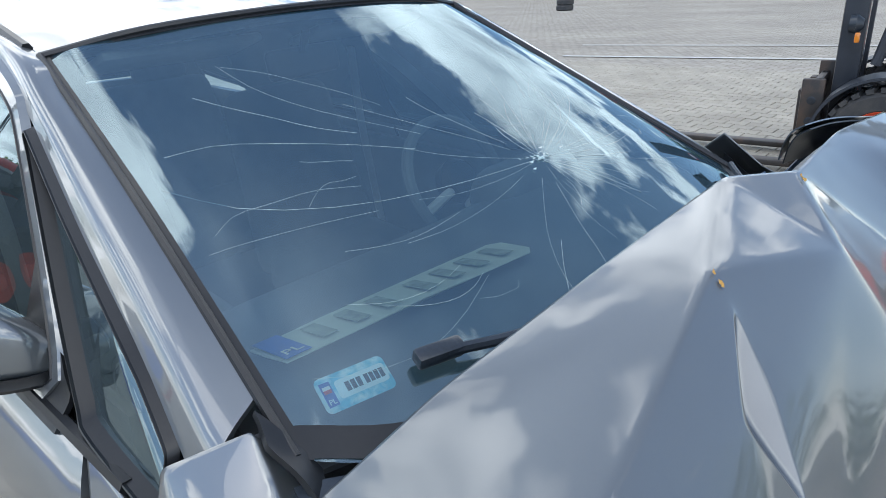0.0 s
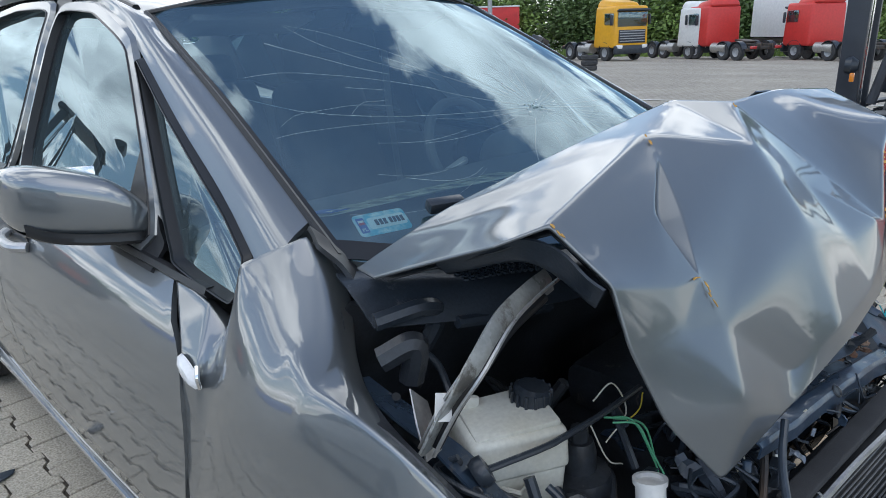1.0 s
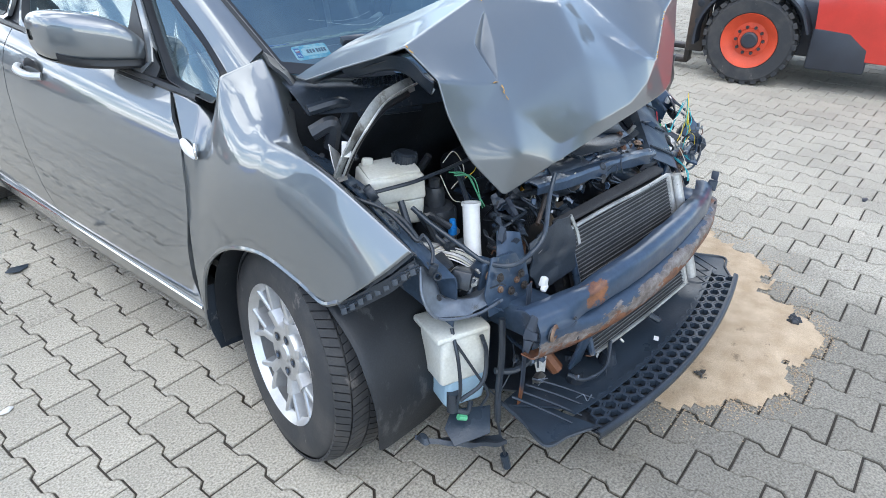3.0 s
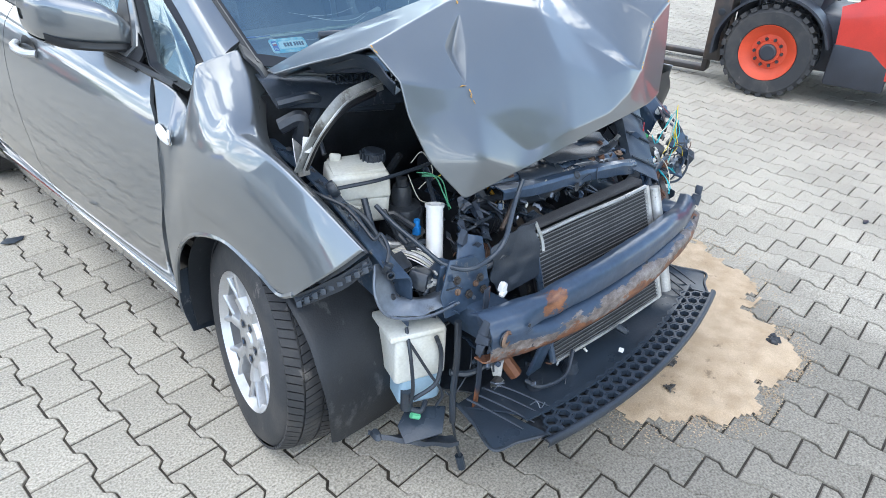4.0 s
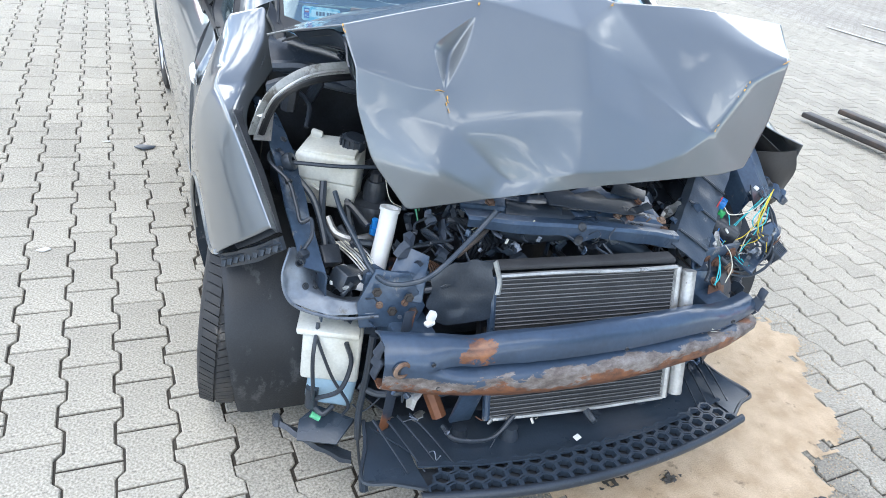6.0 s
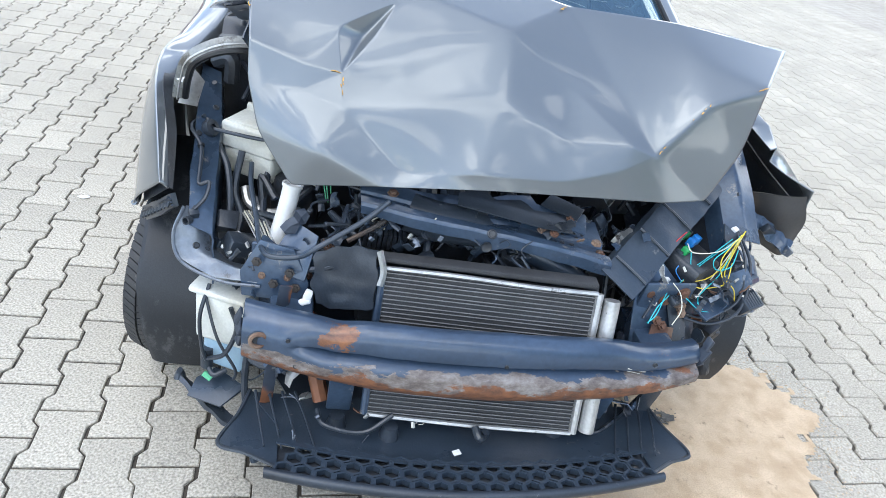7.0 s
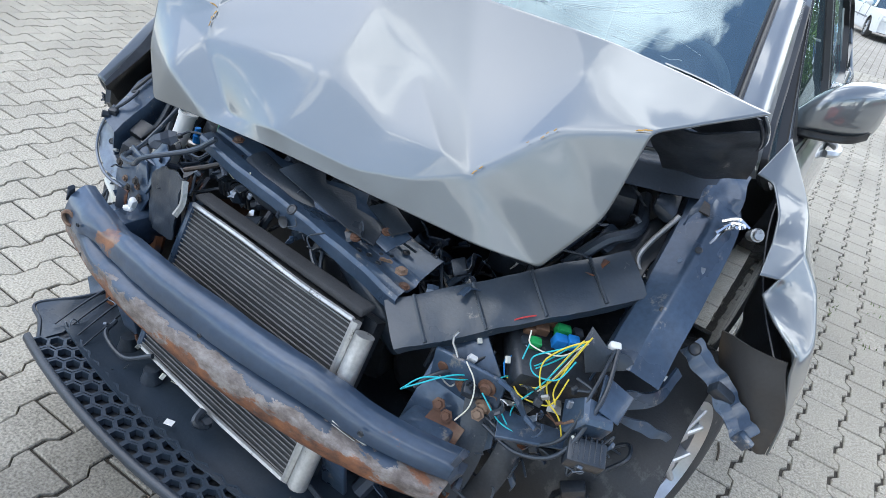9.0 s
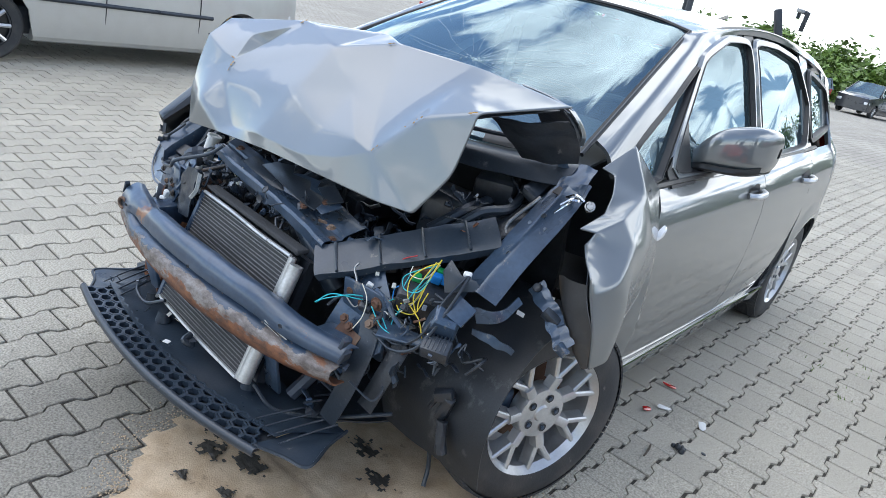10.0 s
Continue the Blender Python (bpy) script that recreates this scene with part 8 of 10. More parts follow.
    # sticker inside the screen
    def on_screen(x, v, o):
        return screen_point(x, v, o)
    c = Vector((-0.543, 0.146, 1.0715))
    ex = Vector((0.094, -0.021, 0.0)).normalized()
    ey = Vector((0.008, 0.036, 0.023)).normalized()
    ez = ex.cross(ey).normalized()
    ey = ez.cross(ex)
    fr = Matrix(((ex.x, ey.x, ez.x, c.x), (ex.y, ey.y, ez.y, c.y), (ex.z, ey.z, ez.z, c.z), (0, 0, 0, 1)))
    rr = 0.008
    def rounded(w, h, r=rr):
        o = []
        for sx, sy, a0 in ((1, 1, 0), (-1, 1, 90), (-1, -1, 180), (1, -1, 270)):
            o += [(sx * (w / 2 - r) + r * math.cos(radians(a0 + t)), sy * (h / 2 - r) + r * math.sin(radians(a0 + t))) for t in (0, 30, 60, 90)]
        return o
    stk = part("windscreen_sticker", prism(rounded(0.098, 0.050), 0.0008, fr), STK, car, "pale blue registration sticker on the windscreen")
    part("sticker_panel", prism(rounded(0.070, 0.026, 0.004), 0.0006, fr @ pose(0.010, 0.001, 0.0008)), STK_W, stk)
    part("sticker_band", prism([(-0.007, -0.017), (0.007, -0.017), (0.007, 0.017), (-0.007, 0.017)], 0.0006, fr @ pose(-0.037, 0, 0.0008)), PLATE_B, stk)
    part("sticker_flag", prism([(-0.005, -0.005), (0.005, -0.005), (0.005, 0.0), (-0.005, 0.0)], 0.0006, fr @ pose(-0.037, 0.006, 0.0016)), W_RED, stk)
    part("sticker_flag", prism([(-0.005, 0.0), (0.005, 0.0), (0.005, 0.005), (-0.005, 0.005)], 0.0006, fr @ pose(-0.037, 0.006, 0.0016)), WHITE, stk)
    for k in range(3):
        part("print_bar", prism([(0, 0), (0.006, 0), (0.006, 0.013), (0, 0.013)], 0.0006, fr @ pose(-0.013 + 0.008 * k, -0.0055, 0.0016)), INK, stk)
    for k in range(4):
        part("print_bar", prism([(0, 0), (0.0055, 0), (0.0055, 0.013), (0, 0.013)], 0.0006, fr @ pose(0.014 + 0.0072 * k, -0.0055, 0.0016)), INK, stk)
    txt = bpy.data.curves.new("country_code", "FONT")
    txt.body, txt.size, txt.align_x, txt.extrude = "PL", 0.010, "CENTER", 0.0003
    t = new("country_code", txt)
    txt.materials.append(STK_W)
    t.parent = stk
    t.matrix_basis = fr @ pose(-0.037, -0.014, 0.0018)


build_cabin()


def build_plate():
    """Number plate lying on the dashboard; its signs are plain bars."""
    e1, e2 = Vector((-0.566, 0.262, 1.066)), Vector((-0.050, 0.212, 1.068))
    ex = (e2 - e1).normalized()
    ey = (Vector((0.0, 0.97, -0.20)) - ex * ex.dot(Vector((0.0, 0.97, -0.20)))).normalized()
    ez = ex.cross(ey)
    fr = Matrix(((ex.x, ey.x, ez.x, e1.x), (ex.y, ey.y, ez.y, e1.y), (ex.z, ey.z, ez.z, e1.z), (0, 0, 0, 1)))
    root = thing("number_plate", "creased white number plate lying on the dashboard", "number plate", tuple(e1))
    base = prism([(0, 0), (0.50, 0), (0.52, 0.02), (0.52, 0.095), (0.50, 0.114), (0, 0.114)], 0.0015, None, 0.0)
    bmesh.ops.subdivide_edges(base, edges=base.edges[:], cuts=3, use_grid_fill=True)
    part("plate_sheet", dented(warp(base, lambda c: fr @ c), 0.006, 9), PLATE_W, root)
    part("plate_band", prism([(0.004, 0.004), (0.045, 0.004), (0.045, 0.110), (0.004, 0.110)], 0.001, fr @ pose(0, 0, 0.006)), PLATE_B, root)
    for k, x in enumerate((0.075, 0.135, 0.195, 0.275, 0.335, 0.395, 0.455)):
        part("plate_sign", prism([(x, 0.022), (x + 0.026, 0.022), (x + 0.026, 0.092), (x, 0.092)], 0.001, fr @ pose(0, 0, 0.006)), PLATE_INK, root)
    txt = bpy.data.curves.new("country_code", "FONT")
    txt.body, txt.size, txt.align_x, txt.extrude = "PL", 0.030, "CENTER", 0.0003
    t = new("country_code", txt)
    txt.materials.append(WHITE)
    t.parent = root
    t.matrix_parent_inverse = root.matrix_basis.inverted()
    t.matrix_basis = fr @ pose(0.0245, 0.014, 0.008)


build_plate()


# ---- spilled sand and litter ----
def build_sand():
    n = 150
    xs, ys = np.linspace(-0.25, 1.75, n), np.linspace(-1.25, 0.45, n)
    lobes = [(0.55, -0.72, 0.42, 0.30), (0.85, -0.52, 0.42, 0.28), (1.05, -0.22, 0.36, 0.28), (0.55, -0.25, 0.50, 0.38), (0.25, -0.70, 0.26, 0.22), (0.35, -0.90, 0.18, 0.14), (0.68, -0.93, 0.16, 0.12)]
    H = np.full((n, n), -1.0)
    for j, y in enumerate(ys):
        for i, x in enumerate(xs):
            d = max(1 - math.hypot((x - a) / p, (y - b) / q) for a, b, p, q in lobes)
            e = 0.18 * noise.noise(Vector((x * 4, y * 4, 0))) + 0.20 * noise.noise(Vector((x * 13, y * 13, 5))) + 0.15 * noise.noise(Vector((x * 38, y * 38, 2)))
            d += e - 0.05
            if d > 0:
                H[j, i] = 0.001 + 0.011 * min(1.0, d * 3.5) + 0.004 * noise.noise(Vector((x * 9, y * 9, 3))) + 0.0022 * noise.noise(Vector((x * 45, y * 45, 1)))
    verts, index, faces = [], {}, []
    for j in range(n):
        for i in range(n):
            if H[j, i] > -0.5:
                index[(j, i)] = len(verts)
                verts.append((xs[i], ys[j], max(0.0016, H[j, i])))
    for j in range(n - 1):
        for i in range(n - 1):
            q = [(j, i), (j, i + 1), (j + 1, i + 1), (j + 1, i)]
            if all(k in index for k in q):
                faces.append(tuple(index[k] for k in q))
    ob = stuff("spilled_sand", verts, faces, SAND, "pale orange absorbent sand spilled on the paving under the car", "sand")
    for p in ob.data.polygons:
        p.use_smooth = True
    # sand swept into the joints around the heap
    rnd = random.Random(5)
    gv, gf = [], []
    for _ in range(6000):
        a = rnd.uniform(0, 6.28)
        r = 0.95 + abs(rnd.gauss(0, 0.22))
        lx, ly, p, q = lobes[rnd.randrange(len(lobes))]
        x, y, k = lx + p * r * math.cos(a), ly + q * r * math.sin(a), rnd.uniform(0.001, 0.0035)
        i = len(gv)
        gv += [(x - k, y - k * 0.6, 0.001), (x + k, y - k, 0.001), (x + k * 0.3, y + k, 0.001), (x, y, 0.001 + k)]
        gf += [(i, i + 1, i + 3), (i + 1, i + 2, i + 3), (i + 2, i, i + 3)]
    stuff("sand_grains", gv, gf, SAND, "loose sand grains scattered on the paving", "sand")
    for (x, y, k) in ((0.18, -0.66, 0.06), (0.29, -0.60, 0.07), (0.10, -0.60, 0.05), (0.55, -0.33, 0.06), (0.42, -0.27, 0.06), (0.66, -0.42, 0.035), (0.36, -0.72, 0.03), (0.78, -0.30, 0.05), (0.90, -0.12, 0.05), (0.22, -0.78, 0.025)):
        cl = thing("oily_clump", "dark oily clump of soaked sand", "oily sand", (x, y, 0.01), "oily clumps")
        m = 26
        gv2, idx, gf2 = [], {}, []
        for j in range(m):
            for i in range(m):
                u, v = (i / (m - 1) * 2 - 1), (j / (m - 1) * 2 - 1)
                q = Vector((x + u * k * 1.5, y + v * k, 0))
                d = 1 - math.hypot(u, v) + 0.55 * noise.noise(q * 38) + 0.5 * noise.noise(q * 95)
                if d > 0.38:
                    idx[(i, j)] = len(gv2)
                    gv2.append((q.x, q.y, 0.0155 + 0.004 * noise.noise(q * 120) + 0.004 * min(1, d)))
        for j in range(m - 1):
            for i in range(m - 1):
                c4 = [(i, j), (i + 1, j), (i + 1, j + 1), (i, j + 1)]
                if all(t in idx for t in c4):
                    gf2.append(tuple(idx[t] for t in c4))
        part("soaked_patch", bm_from(gv2, gf2), OIL, cl)


build_sand()


def shard(name, at, size, material, label, category, turn=0.0, thick=0.004, tip=8.0, seed=0, group=""):
    rnd = random.Random(seed)
    o = [(size * rnd.uniform(0.55, 1.0) * math.cos(t), size * 0.6 * rnd.uniform(0.5, 1.0) * math.sin(t)) for t in np.linspace(0, 5.5, 7)]
    bm = dented(prism(o, thick, pose(at[0], at[1], at[2] + 0.004, tip * rnd.uniform(-1, 1), tip * rnd.uniform(-1, 1), turn), 0.0008), size * 0.12, 40, seed)
    low = min(v.co.z for v in bm.verts)
    bmesh.ops.translate(bm, vec=(0, 0, ground_z(at[0], at[1]) + 0.002 - low), verts=bm.verts[:])
    return tagged(part(name, bm, material, None), label, category, group)


shard("plastic_shard", (-1.335, 0.816, 0), 0.034, WHITE, "flat white plastic shard lying on the paving", "debris", 20, seed=1)
shard("plastic_shard", (0.90, 0.98, 0), 0.036, WHITE, "small white plastic shard on the paving", "debris", 50, seed=2)
shard("plastic_shard", (1.063, 0.996, 0), 0.040, WHITE, "white and brown plastic shard on the paving", "debris", 110, tip=25, seed=3)
shard("lens_shard", (0.84, 1.19, 0), 0.042, RED_LENS, "broken red lamp lens shard on the paving", "debris", 10, seed=4)
shard("lens_shard", (0.862, 0.90, 0), 0.032, RED_LENS, "small broken red lens shard", "debris", 70, tip=20, seed=5)
shard("plastic_scrap", (-0.96, 1.705, 0), 0.060, PLAST_D, "thin dark plastic strip on the paving", "debris", 15, seed=6)
shard("plastic_shard", (-1.12, 1.78, 0), 0.022, WHITE, "tiny pale chip on the paving", "debris", 0, seed=8)
shard("plastic_scrap", (2.14, -0.89, 0), 0.030, PLAST, "small black scrap on the paving", "debris", 0, seed=9)
shard("plastic_scrap", (1.14, 0.82, 0), 0.012, PLAST, "tiny black scrap on the paving", "debris", 0, seed=10)
tagged(part("twig", tube([(0.985, 0.68, 0.004), (0.995, 0.64, 0.006), (1.0, 0.59, 0.004)], 0.0035, 6, 10), BARK, None), "dark thin twig lying on the paving", "twig")


def clod(at, size, label, seed):
    rnd = random.Random(seed)
    bms = []
    for _ in range(9):
        b = bmesh.new()
        bmesh.ops.create_icosphere(b, subdivisions=2, radius=size * rnd.uniform(0.25, 0.5))
        bmesh.ops.translate(b, vec=(at[0] + rnd.uniform(-1, 1) * size * 0.7, at[1] + rnd.uniform(-1, 1) * size * 0.45, size * rnd.uniform(0.2, 0.4)), verts=b.verts[:])
        bms.append(b)
    bm = dented(join(*bms), size * 0.25, 90, seed)
    for v in bm.verts:
        v.co.z = max(v.co.z, 0.001)
    return tagged(part("dirt_lump", bm, DARK, None, sharp=2), label, "dirt lump")


clod((0.768, -0.93), 0.036, "black oily lump of dirt beside the sand", 1)
clod((1.061, 0.761), 0.028, "black crumbly lump on the paving", 2)


# ---- fork-lift truck ----
def build_forklift(at, turn, label):
    """Fork-lift facing local +y, its front axle at the origin."""
    root = thing("forklift", label, "forklift")
    for s in (-1, 1):
        w = part("wheel", lathe([(0.20, -0.10), (0.215, -0.115), (0.30, -0.12), (0.325, -0.10), (0.335, -0.05), (0.335, 0.05), (0.325, 0.10), (0.30, 0.12), (0.215, 0.115), (0.2, 0.1)], 48, (s * 0.50, 0, 0.335), (0, 90, 0)), RUBBER, root, "black industrial tyre")
        tv, tf = [], []
        for k in range(26):
            for lane in (-1, 1):
                i = len(tv)
                for (x, da) in ((lane * 0.115, 0.0), (lane * 0.012, 0.10), (lane * 0.012, 0.22), (lane * 0.115, 0.13)):
                    for r in (0.315, 0.345):
                        a = 2 * math.pi * k / 26 + da + (0.12 if lane > 0 else 0)
                        tv.append((s * 0.50 + x, r * math.cos(a), 0.345 + r * math.sin(a)))
                tf += [(i + 1, i + 3, i + 5, i + 7), (i, i + 1, i + 3, i + 2), (i + 2, i + 3, i + 5, i + 4), (i + 4, i + 5, i + 7, i + 6), (i + 6, i + 7, i + 1, i)]
        part("tread", bm_from(tv, tf), RUBBER, w, smooth=False)
        rim = part("rim", lathe([(0.0, 0.07), (0.085, 0.07), (0.09, 0.055), (0.13, 0.05), (0.17, 0.075), (0.205, 0.115), (0.21, 0.10), (0.20, 0.05), (0.0, 0.0)], 40, (s * 0.50, 0, 0.335), (0, 90 * s, 0)), RED_RIM, w, "orange-red wheel rim")
        part("hub", lathe([(0.0, 0.10), (0.05, 0.10), (0.062, 0.09), (0.064, 0.06)], 24, (s * 0.50, 0, 0.335), (0, 90 * s, 0)), GREY_M, rim)
        for k in range(10):
            a = 2 * math.pi * k / 10
            part("wheel_nut", lathe([(0, 0.088), (0.012, 0.088), (0.014, 0.07)], 6, (s * 0.50, 0.10 * math.cos(a), 0.335 + 0.10 * math.sin(a)), (0, 90 * s, 0)), DARK, rim)
        rw = part("wheel", lathe([(0.10, -0.08), (0.24, -0.085), (0.265, -0.06), (0.27, 0.0), (0.265, 0.06), (0.24, 0.085), (0.1, 0.08)], 36, (s * 0.46, -1.55, 0.27), (0, 90, 0)), RUBBER, root)
        part("rim", lathe([(0.0, 0.05), (0.07, 0.05), (0.14, 0.075), (0.15, 0.085), (0.14, 0.03), (0, 0)], 30, (s * 0.46, -1.55, 0.27), (0, 90 * s, 0)), RED_RIM, rw)
        part("mudguard", loft([[(s * x, 0.42 * math.cos(t), 0.335 + 0.42 * math.sin(t)) for t in np.linspace(-0.15, 2.9, 9)] for x in (0.395, 0.64)], 30, 4, 0.018), GREY_M, root, "anthracite mudguard")
        # mast uprights and forks
        part("mast_rail", box((0.09, 0.14, 2.25), (s * 0.34, 0.26, 1.22), (0, 0, 0), 0.012), GREY_M, root, "dark mast upright")
        part("mast_rail", box((0.07, 0.10, 2.10), (s * 0.25, 0.29, 1.15), (0, 0, 0), 0.010), MAST, root)
        part("fork", join(box((0.11, 0.045, 0.55), (s * 0.27, 0.51, 0.33), (0, 0, 0), 0.008), box((0.11, 1.15, 0.042), (s * 0.27, 1.07, 0.065), (0, 0, 0), 0.010), ), MAST, root, "worn steel fork")
        part("guard_post", tube([(s * 0.44, 0.10, 0.80), (s * 0.42, -0.05, 1.50), (s * 0.40, -0.20, 2.10), (s * 0.40, -0.4, 2.14)], 0.032, 8, 20), GREY_M, root)
        part("guard_post", tube([(s * 0.42, -1.2, 1.05), (s * 0.41, -1.15, 1.6), (s * 0.40, -1.05, 2.12)], 0.032, 8, 12), GREY_M, root)
        part("work_lamp", lathe([(0, 0.04), (0.05, 0.04), (0.06, 0.0), (0.03, -0.04)], 20, (s * 0.46, 0.24, 1.05), (-90, 0, 0)), PLAST, root)
        part("indicator", box((0.05, 0.03, 0.06), (s * 0.56, 0.22, 0.98), (0, 0, 0), 0.008), AMBER, root)
        part("step_plate", box((0.06, 0.40, 0.30), (s * 0.54, -0.62, 0.32), (0, 0, 0), 0.02), GREY_M, root)
        part("side_panel", loft([[(s * 0.555, -0.45, 0.28), (s * 0.57, -1.0, 0.26), (s * 0.54, -1.22, 0.26)], [(s * 0.565, -0.42, 0.62), (s * 0.58, -1.0, 0.68), (s * 0.55, -1.25, 0.72)], [(s * 0.53, -0.40, 0.72), (s * 0.54, -1.0, 0.98), (s * 0.52, -1.3, 1.02)]], 20, 12, 0.03), RED, root, "red side panel")
    for k in range(5):
        part("carriage_plate", box((0.85, 0.05, 0.10), (0, 0.45, 0.25 + 0.11 * k), (0, 0, 0), 0.008) if k in (0, 3) else box((0.05, 0.05, 0.42), (-0.34 + 0.17 * k, 0.45, 0.42), (0, 0, 0), 0.008), MAST, root, "scratched carriage plate")
    part("carriage_side", box((0.05, 0.14, 0.52), (-0.44, 0.43, 0.44), (0, 0, 0), 0.01), MAST, root)
    part("carriage_side", box((0.05, 0.14, 0.52), (0.44, 0.43, 0.44), (0, 0, 0), 0.01), MAST, root)
    for z in (0.28, 0.42, 0.56):
        for s in (-1, 1):
            part("carriage_hole", lathe([(0, 0.002), (0.022, 0.002), (0.028, 0.0)], 16, (s * 0.466, 0.43, z), (0, 90 * s, 0)), DARK, root)
    part("mast_beam", box((0.60, 0.10, 0.10), (0, 0.26, 2.30), (0, 0, 0), 0.01), GREY_M, root)
    part("lift_cylinder", tube([(0, 0.24, 0.25), (0, 0.24, 1.9)], 0.04, 12, 4), CHROME, root)
    part("chassis", join(box((0.84, 1.55, 0.42), (0, -0.70, 0.43), (0, 0, 0), 0.05), box((0.72, 0.30, 0.42), (0, -0.10, 0.62), (8, 0, 0), 0.06)), GREY_M, root, "anthracite chassis")
    part("counterweight", dented(join(box((1.08, 0.62, 0.92), (0, -1.72, 0.66), (0, 0, 0), 0.16, 0.9, 5), box((1.04, 0.50, 0.16), (0, -1.30, 1.02), (6, 0, 0), 0.06)), 0.004, 3), RED, root, "rounded red counterweight")
    part("guard_roof", join(box((0.92, 1.05, 0.05), (0, -0.58, 2.15), (0, 0, 0), 0.02), *[box((0.80, 0.03, 0.05), (0, -0.98 + 0.16 * k, 2.18), (0, 0, 0), 0.008) for k in range(6)]), GREY_M, root, "dark overhead guard")
    seat = part("driver_seat", join(box((0.44, 0.42, 0.12), (0, -0.82, 0.98), (4, 0, 0), 0.05), box((0.42, 0.12, 0.48), (0, -1.04, 1.22), (-10, 0, 0), 0.05)), FABRIC, root, "black driver's seat")
    part("steering_wheel", join(lathe([(0.15 + 0.013 * math.cos(a), 0.013 * math.sin(a)) for a in np.linspace(0, 6.283, 9)], 30, (0, -0.30, 1.18), (35, 0, 0)), tube([(0, -0.18, 0.85), (0, -0.30, 1.17)], 0.03, 8, 4)), PLAST, root)
    sign = part("warning_sign", lathe([(0.0, 0.002), (0.045, 0.002), (0.045, 0.0)], 24, (-0.34, 0.338, 1.62), (-90, 0, 0)), WHITE, root, "round prohibition sign")
    part("sign_ring", lathe([(0.034, 0.004), (0.044, 0.004), (0.044, 0.002), (0.034, 0.002)], 24, (-0.34, 0.338, 1.62), (-90, 0, 0)), W_RED, sign)
    sg2 = part("warning_sign", lathe([(0.0, 0.002), (0.045, 0.002), (0.045, 0.0)], 24, (-0.386, 0.26, 1.70), (0, -90, 0)), WHITE, root, "round prohibition sign")
    part("sign_ring", lathe([(0.034, 0.004), (0.044, 0.004), (0.044, 0.002), (0.034, 0.002)], 24, (-0.386, 0.26, 1.70), (0, -90, 0)), W_RED, sg2)
    root.matrix_basis = pose(*at, 0, 0, turn)
    return root


fork = build_forklift((4.56, 0.46, 0.0), 8, "red and anthracite fork-lift truck with lowered forks")


